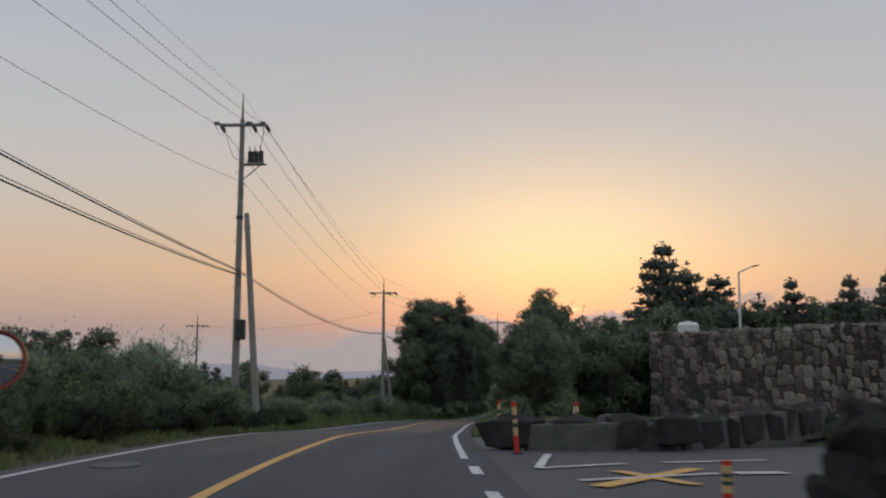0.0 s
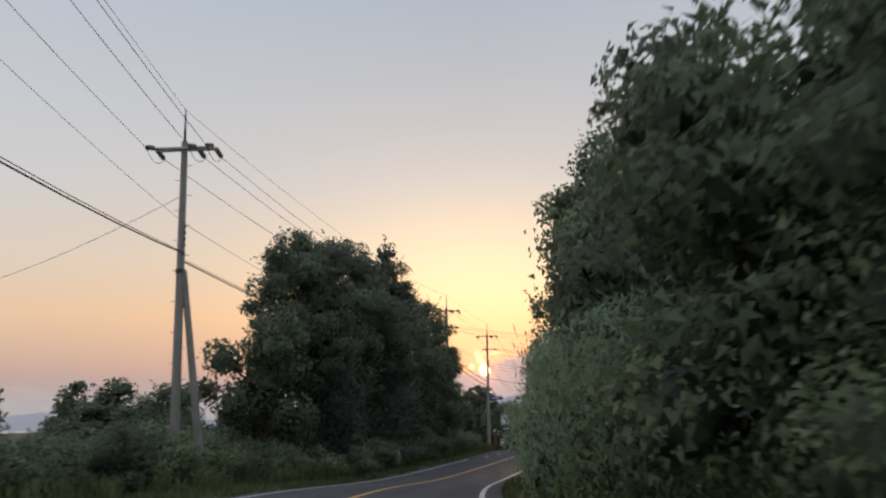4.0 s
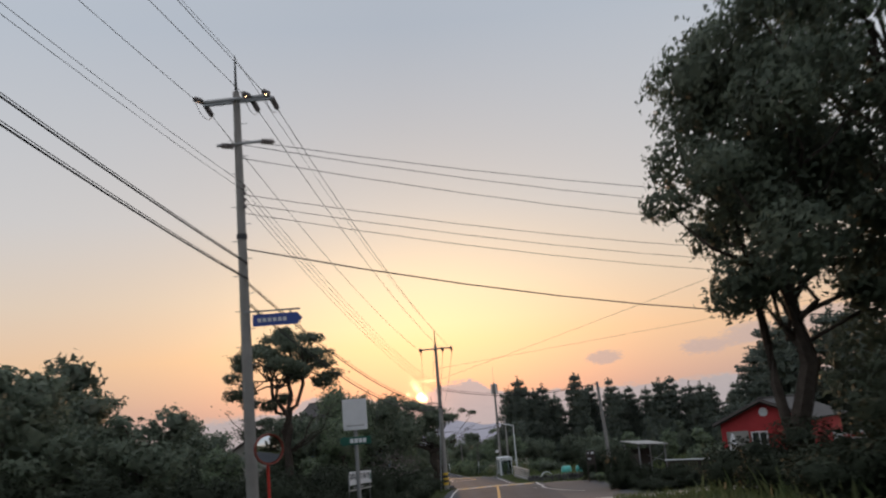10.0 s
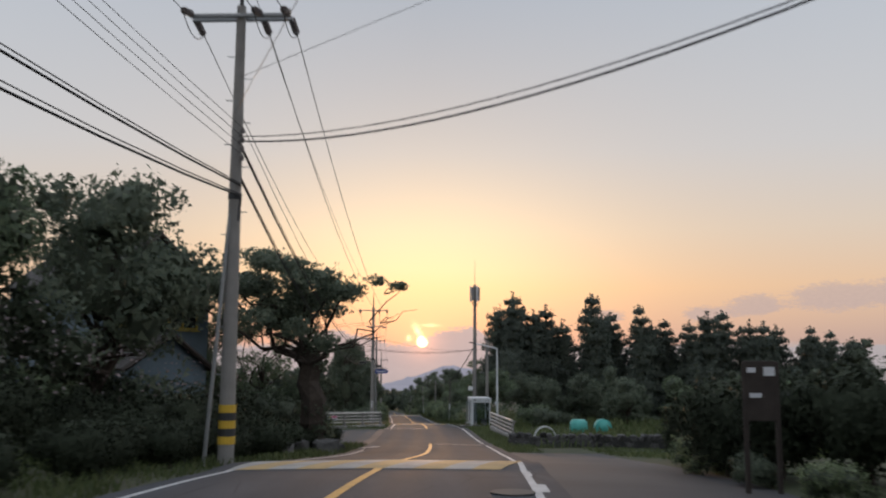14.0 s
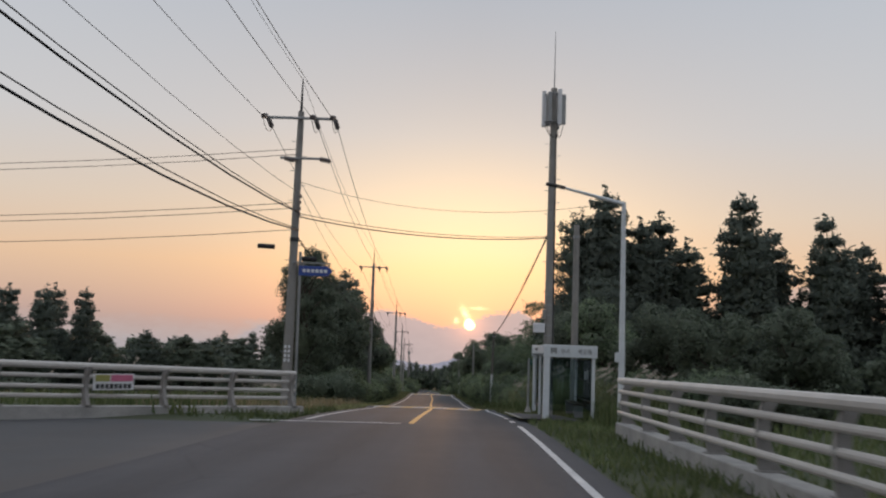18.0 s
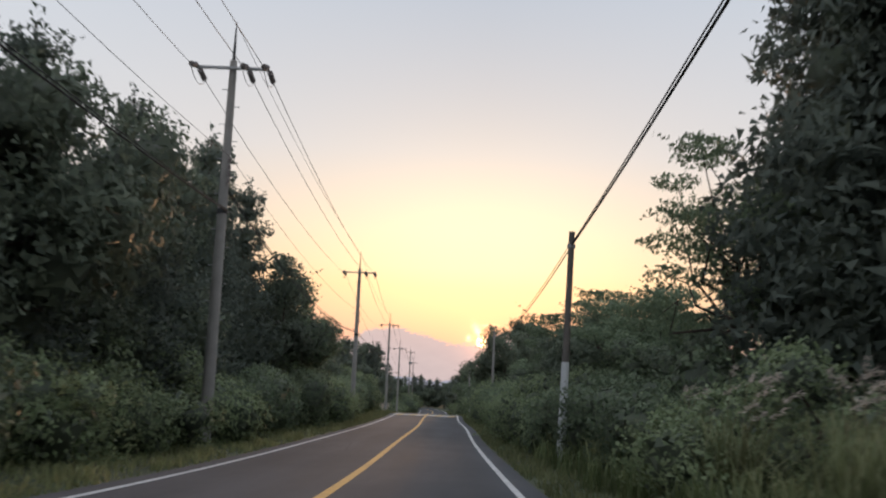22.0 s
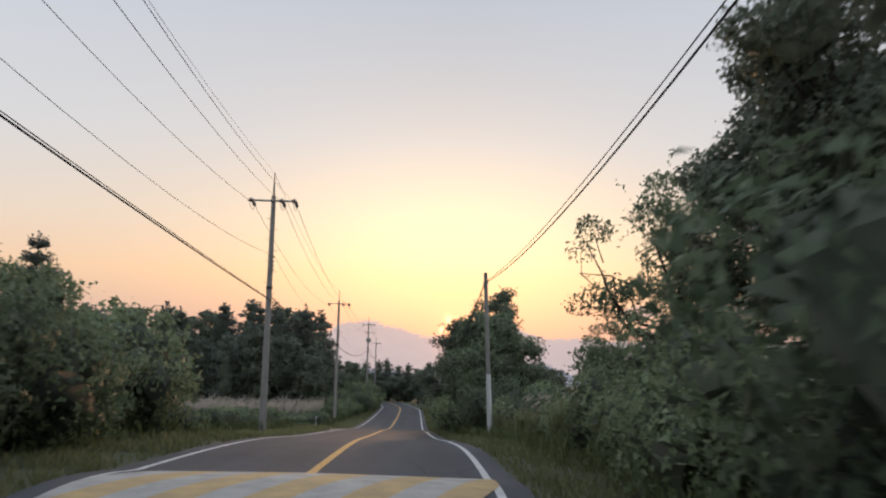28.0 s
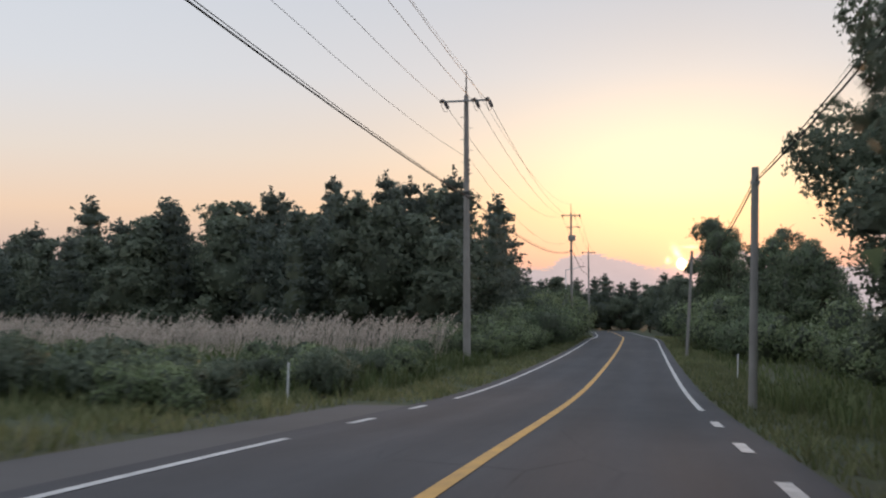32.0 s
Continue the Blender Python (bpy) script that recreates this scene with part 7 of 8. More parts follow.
got = bmesh.ops.create_icosphere(bm, subdivisions=3, radius=0.42)
for v in got["verts"]:
    v.co += Vector([noise.noise(v.co * 4 + Vector((k * 7, 3, 0))) for k in range(3)]) * 0.12
st = part("boulder", bm, basalt, None)
st.location = (1.9, 24.6, float(ground_z(1.9, 24.6)) + 0.5)
st.location.z = float(ground_z(1.9, 24.6)) + 0.3
tagged(st, "round dark basalt boulder beside the low wall", "boulder")

# a short tumbled wall in the grass, with a concrete slab before it
stone_wall("wall_tumbled", [(-1.75, 39.3), (-1.3, 41.2), (-0.95, 43.2), (-0.8, 45.4)], lambda p: float(ground_z(p.x, p.y)) - 0.1, lambda p: float(ground_z(p.x, p.y)) + 0.72, "short tumbled wall of dark basalt stones in the grass", 0.36, 0.5)
tagged(part("slab", boxed((1.5, 1.7, 0.16), (-2.5, 41.2, float(ground_z(-2.5, 41.2)) - 0.01), 0.02), old_asphalt), "flat worn grey slab set in the grass", "slab")

# garden boulders at the corner of the side road
for k, (x, y, r) in enumerate(((5.4, 213.6, 0.9), (6.5, 222.0, 0.8), (7.0, 221.2, 0.9), (5.9, 220.8, 0.8), (7.4, 222.3, 0.6), (4.9, 211.4, 0.7), (5.6, 217.2, 0.8))):
    ob = part("boulder", STONES[k % 8], basalt, None)
    ob.matrix_world = Matrix.Translation((x, y, float(ground_z(x, y)) + 0.26 * r)) @ Matrix.Rotation(k * 1.7, 4, "Z") @ Matrix.Diagonal((r * 1.2, r, r * 0.85, 1))
    tagged(ob, "dark rounded garden boulder under the trees", "boulder", "garden boulders")

# pale blossom on the garden hedge: uncountable
rng = np.random.default_rng(5)
m = 520
yy = rng.uniform(186, 216, m)
oo = rng.normal(-6.7, 0.55, m)
xx = road_x(yy) + oo
pp = np.stack([xx, yy, road_z(yy) + rng.uniform(1.7, 3.0, m) + 0.25 * np.sin(yy * 1.5)], 1)
vv, ff = leaves(pp, rng.normal(size=(m, 3)), 0.075, 0.8, 0.0, rng)
tagged(new("hedge_blossom", mesh_of("hedge_blossom", vv, ff, blossom)), "small pale pink blossoms over the garden hedge", "flowers", kind="stuff")

p = thing("entrance_sign", at(163.5, 12.0), "white post with a small red and white sign at a driveway", "sign")
part("post", boxed((0.12, 0.12, 1.5), (0, 0, 0.75), 0.01), sign_white, p)
part("board", boxed((0.95, 0.06, 0.26), (0.55, -0.02, 1.35), 0.01), sign_white, p)
bm = BM()
for k in range(5):
    box(bm, (0.1, 0.012, 0.12), (0.25 + 0.15 * k, -0.055, 1.35))
bars(bm, red_band, p)

# ---- signs on the poles and in the garden ----
def street_sign(pole, down, arm, label):
    p = thing("street_sign", pole_at(pole, down), label, "sign", "street signs")
    part("bracket", box(BM(), (arm, 0.05, 0.05), (arm / 2, -0.18, 0.28), 0.005), steel, p)
    bm = BM()
    v = [bm.verts.new(q) for q in ((0.25, -0.2, -0.18), (arm - 0.1, -0.2, -0.18), (arm + 0.06, -0.2, 0), (arm - 0.1, -0.2, 0.18), (0.25, -0.2, 0.18))]
    face = bm.faces.new(v)
    got = bmesh.ops.extrude_face_region(bm, geom=[face])
    bmesh.ops.translate(bm, verts=[g for g in got["geom"] if isinstance(g, bmesh.types.BMVert)], vec=(0, 0.04, 0))
    bmesh.ops.recalc_face_normals(bm, faces=bm.faces)
    part("panel", bm, blue_sign, p, "blue arrow-shaped panel")
    bm = BM()
    for k in range(6):
        box(bm, (0.11, 0.012, 0.12), (0.45 + 0.155 * k, -0.205, 0.0))
    bars(bm, sign_white, p)
    for s in (0.4, arm - 0.3):
        part("hanger", boxed((0.05, 0.05, 0.14), (s, -0.18, 0.23), 0.004), steel, p)


street_sign(p3, 7.46, 1.7, "blue arrow-shaped street sign on the utility pole")
street_sign(p5, 5.9, 1.4, "blue arrow-shaped street sign on the utility pole")

gz = float(ground_z(0.8, 174.2))
p = thing("billboard", (0.8, 174.2, gz), "white double-sided box sign on a steel post in the hedge", "billboard", turn=0.12)
part("post", tubed((0, 0, -0.1), (0, 0, 4.2), 0.09, sides=12), steel, p)
part("front_panel", boxed((1.06, 0.08, 1.36), (0, -0.14, 4.5), 0.015), sign_white, p, "blank white sign panel")
part("back_panel", boxed((1.06, 0.06, 1.32), (0.04, 0.17, 4.5), 0.015), sign_white, p)
part("inner_frame", boxed((0.98, 0.22, 1.24), (0.02, 0.01, 4.5), 0.01), dark_metal, p)
bm = BM()
for k in range(7):
    box(bm, (0.08, 0.012, 0.06), (-0.34 + 0.115 * k, -0.185, 4.02))
bars(bm, steel, p)
bm = box(BM(), (1.2, 0.06, 0.34), (0.06, -0.14, 3.36), 0.01)
tube(bm, (-0.52, -0.175, 3.36), (-0.52, -0.105, 3.36), 0.2, sides=20)
part("name_panel", bm, green_sign, p, "dark green name panel with a round end and pale writing")
bm = BM()
for k in range(4):
    box(bm, (0.15, 0.012, 0.19), (-0.2 + 0.19 * k, -0.177, 3.36))
bars(bm, sign_white, p)

a, b = Vector((0.27, 176.4, 0)), Vector((1.06, 182.3, 0))
mid = a.lerp(b, 0.5)
gz = float(ground_z(mid.x, mid.y))
turn = math.atan2(b.y - a.y, b.x - a.x)
p = thing("banner", (mid.x, mid.y, gz - 0.42), "long white banner with dark writing on a frame in the hedge", "banner", turn=turn)
p.matrix_world = p.matrix_world @ Matrix.Rotation(0.039, 4, "Y")
L = (b - a).length
for s in (-L / 2 + 0.1, 0, L / 2 - 0.1):
    part("post", tubed((s, 0.06, -0.1), (s, 0.06, 2.5), 0.03, sides=6), steel, p)
part("sheet", boxed((L, 0.03, 0.62), (0, 0, 2.31), 0.004), sign_white, p)
lettering("\uc2e4\ub0b4\uc678\uc2dd\ubb3c, \ud654\ubd84, \ubb18\ubaa9, \ub2e4\uc721\uc774, \uc870\uacbd\uc218", 0.335, dark_metal, p, Vector((-0.32, -0.022, 2.36)), FACE_BACK)
part("round_emblem", tubed((L / 2 - 0.32, -0.024, 2.31), (L / 2 - 0.32, -0.015, 2.31), 0.2, sides=24), green_sign, p, "dark green round emblem")
part("lower_board", boxed((L, 0.12, 0.06), (0, 0.02, 1.76), 0.006), cement, p)
bm = BM()
box(bm, (1.1, 0.012, 0.05), (0.2, -0.02, 1.88))
box(bm, (0.7, 0.012, 0.05), (-1.9, -0.02, 1.88))
bars(bm, steel, p)

# ---- houses ----
def house(name, x, y, z, w, d, h, rise, turn, wall_mat, label):
    """A gabled house whose gable faces -y."""
    p = thing(name, (x, y, z), label, "house", turn=turn)
    t = 0.16
    prof = [(-w / 2, 0), (w / 2, 0), (w / 2, h), (0, h + rise), (-w / 2, h)]
    for yy in (0, d):
        bm = BM()
        face = bm.faces.new([bm.verts.new((px, yy, pz)) for px, pz in prof])
        got = bmesh.ops.extrude_face_region(bm, geom=[face])
        bmesh.ops.translate(bm, verts=[g for g in got["geom"] if isinstance(g, bmesh.types.BMVert)], vec=(0, t if yy == 0 else -t, 0))
        bmesh.ops.recalc_face_normals(bm, faces=bm.faces)
        part("gable_wall", bm, wall_mat, p)
    for s in (-1, 1):
        part("side_wall", boxed((t, d - 2 * t, h), (s * (w / 2 - t / 2), d / 2, h / 2), 0.0), wall_mat, p)
        sl = math.hypot(w / 2 + 0.35, rise * (w / 2 + 0.35) / (w / 2))
        a = math.atan2(rise, w / 2)
        r = part("roof_slope", boxed((sl, d + 0.7, 0.12), (0, 0, 0), 0.02), grey_roof, p)
        r.matrix_local = Matrix.Translation((s * (w / 4 + 0.175), d / 2, h + rise / 2 - 0.175 * rise / (w / 2) + 0.08)) @ Matrix.Rotation(s * a, 4, "Y")
        part("barge_board", BMbar((s * (w / 2 + 0.3), -0.36, h - 0.3 * rise / (w / 2) - 0.02), (0, -0.36, h + rise - 0.02)), dark_wood, p)
    part("ridge_cap", boxed((0.3, d + 0.7, 0.08), (0, d / 2, h + rise + 0.15), 0.02), grey_roof, p)
    return p


def BMbar(a, b):
    return tube(BM(), a, b, 0.09, sides=4)


def window(p, x, z, w, h, mat, y=-0.03, cols=2):
    win = part("window", boxed((w, 0.06, h), (x, y + 0.04, z), 0.0), dark_glass, p)
    bm = BM()
    for s in (-1, 1):
        box(bm, (0.08, 0.10, h + 0.12), (x + s * w / 2, y, z), 0.005)
        box(bm, (w + 0.12, 0.10, 0.08), (x, y, z + s * h / 2), 0.005)
    for k in range(1, cols):
        box(bm, (0.06, 0.09, h), (x - w / 2 + w * k / cols, y, z))
    part("frame", bm, mat, win)
    part("sill", boxed((w + 0.24, 0.16, 0.05), (x, y - 0.03, z - h / 2 - 0.09), 0.005), mat, win)


gz = float(ground_z(22.6, 182)) + 0.45
hs = house("red_house", 22.6, 182.2, gz, 4.9, 7.0, 2.7, 1.05, -0.66, red_wall, "small red plastered house with a dark gabled roof")
window(hs, 1.55, 1.55, 0.75, 0.62, sign_white)
win = part("door", boxed((0.82, 0.08, 2.05), (-0.35, -0.01, 1.05), 0.01), dark_glass, hs, "white framed glass door")
bm = BM()
for s in (-0.41, 0, 0.41):
    box(bm, (0.07, 0.10, 2.1), (-0.35 + s, -0.05, 1.05), 0.005)
for z in (0.05, 1.45, 2.1):
    box(bm, (0.9, 0.10, 0.07), (-0.35, -0.05, z), 0.005)
part("frame", bm, sign_white, win)
part("wall_panel", boxed((1.2, 0.05, 2.1), (-1.55, -0.03, 1.15), 0.005), cement, hs, "grey panel beside the door")
part("round_vent", tubed((0, -0.06, 3.15), (0, 0.02, 3.15), 0.24, sides=20), sign_white, hs)
p = thing("parasol", (20.6, 181.9, gz), "folded white garden parasol before the red house", "parasol")
part("pole", tubed((0, 0, 0), (0, 0, 2.2), 0.025, sides=8), steel, p)
bm = BM()
tube(bm, (0, 0, 0.55), (0, 0, 1.5), 0.34, 0.18, 9)
tube(bm, (0, 0, 1.5), (0, 0, 2.15), 0.20, 0.05, 9)
part("canopy", bm, sign_white, p)
part("base", tubed((0, 0, 0), (0, 0, 0.08), 0.28, sides=14), cement, p)


def picket_fence(a, b, h, label):
    a, b = Vector(a), Vector(b)
    a.z, b.z = float(ground_z(a.x, a.y)) + 0.4, float(ground_z(b.x, b.y)) + 0.4
    p = thing("picket_fence", (0, 0, 0), label, "fence", "fences")
    n = int((b - a).length / 0.22)
    me = boxed((0.07, 0.05, h), (0, 0, h / 2), 0.0)
    m = bpy.data.meshes.new("picket")
    me.to_mesh(m)
    me.free()
    m.materials.append(dark_wood)
    for k in range(n + 1):
        part("picket", m, dark_wood, p).location = a.lerp(b, k / n)
    part("top_rail", tubed(a + Vector((0, 0, h)), b + Vector((0, 0, h)), 0.04, sides=6), sign_white, p, "pale top rail")
    part("low_rail", tubed(a + Vector((0, 0, 0.3)), b + Vector((0, 0, 0.3)), 0.03, sides=6), dark_wood, p)


picket_fence((18.0, 186.1, 0), (20.4, 185.2, 0), 0.95, "dark picket fence with a pale top rail")
picket_fence((18.0, 186.1, 0), (19.2, 182.6, 0), 0.95, "dark picket fence with a pale top rail")

sx, sy = 18.3, 189.8
gz = float(ground_z(sx, sy))
p = thing("garden_shed", (sx, sy, gz), "open garden shed with a thin pale roof and crossed braces", "shed", turn=0.12)
for q in ((-0.85, 0), (0.85, 0), (-0.85, 2.4), (0.85, 2.4)):
    part("post", boxed((0.08, 0.08, 2.3), (q[0], q[1], 1.15), 0.005), steel, p)
roof = part("roof", boxed((2.0, 3.0, 0.07), (0, 0, 0), 0.015), faded_white, p, "pale weathered sheet roof")
roof.matrix_local = Matrix.Translation((0, 1.2, 2.36)) @ Matrix.Rotation(0.07, 4, "Y") @ Matrix.Rotation(0.05, 4, "X")
for x in (-0.6, 0.0, 0.6):
    part("rafter", tubed((x, -0.2, 2.28 - 0.07 * x), (x, 2.6, 2.36 - 0.07 * x), 0.03, sides=6), dark_wood, p)
part("back_panel", boxed((1.6, 0.05, 1.9), (0, 2.42, 1.0), 0.0), dark_wood, p)
part("side_sheet", boxed((0.05, 2.2, 1.5), (-0.86, 1.2, 0.95), 0.0), dark_wood, p)
part("brace", tubed((-0.3, 0.0, 1.1), (0.82, 0.0, 1.75), 0.02, sides=6), steel, p)
part("brace", tubed((-0.3, 0.0, 1.6), (0.82, 0.0, 1.2), 0.02, sides=6), steel, p)

gz = float(ground_z(0.6, 221))
hs = house("blue_house", -0.7, 221.8, gz, 5.8, 7.0, 7.0, 2.2, 0.85, teal_wall, "two-storey blue-grey house with a dark gabled roof")
window(hs, 1.5, 6.0, 1.5, 1.7, yellow_trim)
window(hs, -1.4, 6.0, 1.3, 1.6, yellow_trim)
house("house_porch", 0.5, 219.6, gz, 3.8, 2.6, 3.5, 1.3, 0.85, teal_wall, "gabled porch of the blue-grey house")
hs = house("grey_house", -11.6, 228.0, gz, 7.4, 8.0, 4.6, 2.4, 0.1, cement, "grey house with a dark gabled roof behind the trees")
part("aerial", tubed((2.2, 2, 7.4), (2.2, 2, 10.4), 0.02, sides=5), steel, hs)

# a car parked behind the hedge
gz = float(ground_z(-8.5, 170))
p = thing("parked_car", (-8.5, 170.0, gz + 0.02), "silver car parked behind the hedge", "car", turn=1.2)
v = [(-2.1, 0.35), (2.1, 0.35), (2.15, 0.8), (1.2, 1.0), (0.6, 1.55), (-1.1, 1.58), (-1.9, 1.05), (-2.15, 0.85)]
bm = BM()
face = bm.faces.new([bm.verts.new((a, -0.82, b)) for a, b in v])
got = bmesh.ops.extrude_face_region(bm, geom=[face])
bmesh.ops.translate(bm, verts=[g for g in got["geom"] if isinstance(g, bmesh.types.BMVert)], vec=(0, 1.64, 0))
bmesh.ops.recalc_face_normals(bm, faces=bm.faces)
bmesh.ops.bevel(bm, geom=list(bm.edges), offset=0.06, segments=2, affect="EDGES")
part("body", bm, car_paint, p)
for s in (-1, 1):
    bm = BM()
    face = bm.faces.new([bm.verts.new((a, s * 0.825, b)) for a, b in ((0.95, 1.03), (0.52, 1.46), (-1.0, 1.48), (-1.55, 1.08))])
    part("side_glass", bm, dark_glass, p)
    for a in (-1.35, 1.35):
        w = part("wheel", tubed((a, s * 0.66, 0.32), (a, s * 0.86, 0.32), 0.32, sides=18), rubber, p)
        part("rim", tubed((a, s * 0.84, 0.32), (a, s * 0.875, 0.32), 0.19, sides=14), steel, w)

# ---- the bridge rails ----
pink_sheet = material("faded_pink_print", (0.55, 0.16, 0.26), 0.6, vary=0.2)
olive_sheet = material("olive_print", (0.30, 0.29, 0.10), 0.6, vary=0.2)


rail_grey = material("dull_rail_paint", (0.50, 0.48, 0.46), 0.45, vary=0.2, scale=2.0, bump=0.001, fine=40, tint=(0.34, 0.31, 0.29))
post_grey = material("weathered_post_paint", (0.27, 0.26, 0.255), 0.6, vary=0.3, scale=3.0, bump=0.002, fine=40, tint=(0.15, 0.13, 0.12))


def railing(a, b, label, kerb_h=0.28, banner=False, rise=0.0):
    a, b = Vector(a), Vector(b)
    a.z, b.z = float(road_z(a.y)) - 0.05, float(road_z(b.y)) - 0.05 + rise
    L = (b - a).length
    d = (b - a).normalized()
    p = thing("railing", (0, 0, 0), label, "railing", "bridge railings")
    ang = math.atan2(d.y, d.x)
    k = part("kerb", boxed((L + 0.4, 0.34, kerb_h + 0.3), (0, 0, 0), 0.02), faded_white, p, "weathered concrete kerb")
    k.matrix_local = Matrix.Translation((a + b) / 2 + Vector((0, 0, kerb_h / 2 - 0.15))) @ Matrix.Rotation(ang, 4, "Z") @ Matrix.Rotation(-math.asin(d.z), 4, "Y")
    up = Vector((0, 0, 1))
    side = Vector((-d.y, d.x, 0)).normalized()
    n = int(L / 2.2)
    for i in range(n + 1):
        q = a.lerp(b, (0.2 + i * (L - 0.4) / n) / L)
        bm = BM()
        # a waisted plate that bows away from the road, on a foot plate
        rows = ((0.0, -0.06, 0.30), (0.18, 0.0, 0.22), (0.45, 0.05, 0.17), (0.72, 0.03, 0.17), (0.98, -0.08, 0.19))
        rings = [[bm.verts.new((sx * 0.05, lean + sy * wide / 2, z)) for sx, sy in ((-1, -1), (1, -1), (1, 1), (-1, 1))] for z, lean, wide in rows]
        for lo, hi in zip(rings, rings[1:]):
            for j in range(4):
                bm.faces.new((lo[j], lo[(j + 1) % 4], hi[(j + 1) % 4], hi[j]))
        bm.faces.new(rings[-1])
        bm.faces.new(rings[0][::-1])
        box(bm, (0.2, 0.36, 0.025), (0, -0.05, 0.012), 0.004)
        o = part("post", bm, post_grey, p, "dull grey curved post")
        o.matrix_local = Matrix.Translation(q + up * kerb_h) @ Matrix.Rotation(ang, 4, "Z")
    for z, r, back in ((1.0, 0.085, 0.10), (0.74, 0.055, 0.10), (0.48, 0.055, 0.08), (0.24, 0.055, 0.12)):
        off = side * back
        part("rail", tubed(a + up * (kerb_h + z) + off, b + up * (kerb_h + z) + off, r, sides=10), rail_grey, p)
    if banner:
        q = a.lerp(b, 0.46) + up * (kerb_h + 0.62) - side * 0.17
        o = part("notice", boxed((1.15, 0.02, 0.42), (0, 0, 0), 0.0), sign_white, p, "small pink and white notice tied to the rails")
        m = Matrix.Translation(q) @ Matrix.Rotation(ang, 4, "Z")
        o.matrix_local = m
        bm = BM()
        box(bm, (0.62, 0.012, 0.17), (0.22, -0.016, 0.1))
        bars(bm, pink_sheet, p, "pink printed bar", m)
        bm = BM()
        box(bm, (0.40, 0.012, 0.17), (-0.33, -0.016, 0.1))
        bars(bm, olive_sheet, p, "olive printed bar", m)
        bm = BM()
        for k in range(8):
            box(bm, (0.09, 0.012, 0.12), (-0.45 + 0.128 * k, -0.016, -0.11))
        bars(bm, dark_metal, p, "", m)


railing((1.0, 253.4, 0), (8.6, 262.4, 0), "pale grey steel pipe railing on a weathered concrete kerb", 0.28, True)
railing((17.42, 240.6, 0), (17.6, 255.6, 0), "pale grey steel pipe railing on a weathered concrete kerb", 0.22, False, 0.16)

# ---- the bus stop ----
bz = float(road_z(266)) + 0.12
S = thing("bus_shelter", (16.75, 264.8, bz), "white steel bus shelter with glass walls and a bench", "bus shelter")
W, D, H = 1.6, 4.0, 2.5
for k, (x, y, w) in enumerate(((0, 0, 0.2), (W, 0, 0.11), (0, D, 0.14), (W, D, 0.11), (0, D * 0.52, 0.09))):
    part("post", boxed((w, w, H - 0.3), (x, y, (H - 0.3) / 2), 0.012), white_paint, S)
part("fascia", boxed((W + 0.24, 0.10, 0.42), (W / 2, -0.06, H - 0.2), 0.012), white_paint, S)
part("fascia", boxed((W + 0.24, 0.10, 0.42), (W / 2, D + 0.06, H - 0.2), 0.012), white_paint, S)
for x in (-0.06, W + 0.06):
    part("fascia", boxed((0.10, D + 0.02, 0.30), (x, D / 2, H - 0.16), 0.012), white_paint, S)
part("roof_panel", boxed((W + 0.05, D, 0.06), (W / 2, D / 2, H - 0.06), 0.0), white_paint, S)
lettering("BUS", 0.17, steel, S, Vector((0.62, -0.118, H - 0.20)), FACE_BACK)
lettering("\uc11d\uad50\ub3d9", 0.19, dark_metal, S, Vector((1.28, -0.118, H - 0.22)), FACE_BACK)
bm = BM()
box(bm, (0.22, 0.012, 0.16), (0.22, -0.115, H - 0.17), 0.0)
box(bm, (0.05, 0.012, 0.05), (0.15, -0.115, H - 0.27))
box(bm, (0.05, 0.012, 0.05), (0.29, -0.115, H - 0.27))
part("bus_symbol", bm, steel, S, "small grey bus symbol")
bm = BM()
for k in range(6):
    box(bm, (0.012, 0.09, 0.09), (-0.117, 2.9 - 0.15 * k, H - 0.16))
bars(bm, steel, S)
for size, c in (((W - 0.1, 0.012, 1.75), (W / 2, 0.0, 1.15)), ((0.012, D - 0.1, 1.75), (W, D / 2, 1.15)), ((W - 0.1, 0.012, 1.75), (W / 2, D, 1.15)), ((0.012, D * 0.42, 1.75), (0, D * 0.77, 1.15))):
    g = part("glass_pane", boxed(size, c, 0.0), pane_glass, S)
    g.visible_shadow = False
for k in range(3):
    part("rail", tubed((W - 0.03, 0.1, 0.6 + 0.7 * k), (W - 0.03, D - 0.1, 0.6 + 0.7 * k), 0.02, sides=6), dark_metal, S)
part("bench_seat", boxed((0.38, D * 0.7, 0.05), (W - 0.35, D / 2, 0.46), 0.01), dark_wood, S)
for y in (0.9, 3.1):
    part("bench_leg", boxed((0.3, 0.06, 0.44), (W - 0.35, y, 0.22), 0.005), steel, S)
for k, y in enumerate((1.2, 1.7)):
    part("notice", boxed((0.01, 0.22, 0.32), (W - 0.02, y, 1.5 - 0.05 * k), 0.0), sign_white, S, "small white paper notice on the glass")

p = thing("bus_stop_sign", (16.68, 270.6, bz - 0.18), "slim grey bus stop post with a small green sign", "sign")
part("foot", tubed((0, 0, 0), (0, 0, 0.22), 0.14, 0.06, 14), cement, p)
part("post", tubed((0, 0, 0.1), (0, 0, 2.15), 0.045, sides=10), steel, p)
part("panel", boxed((0.36, 0.04, 0.2), (0.22, 0, 2.0), 0.008), green_sign, p)
bm = BM()
box(bm, (0.24, 0.012, 0.05), (0.22, -0.025, 2.02))
bars(bm, sign_white, p)

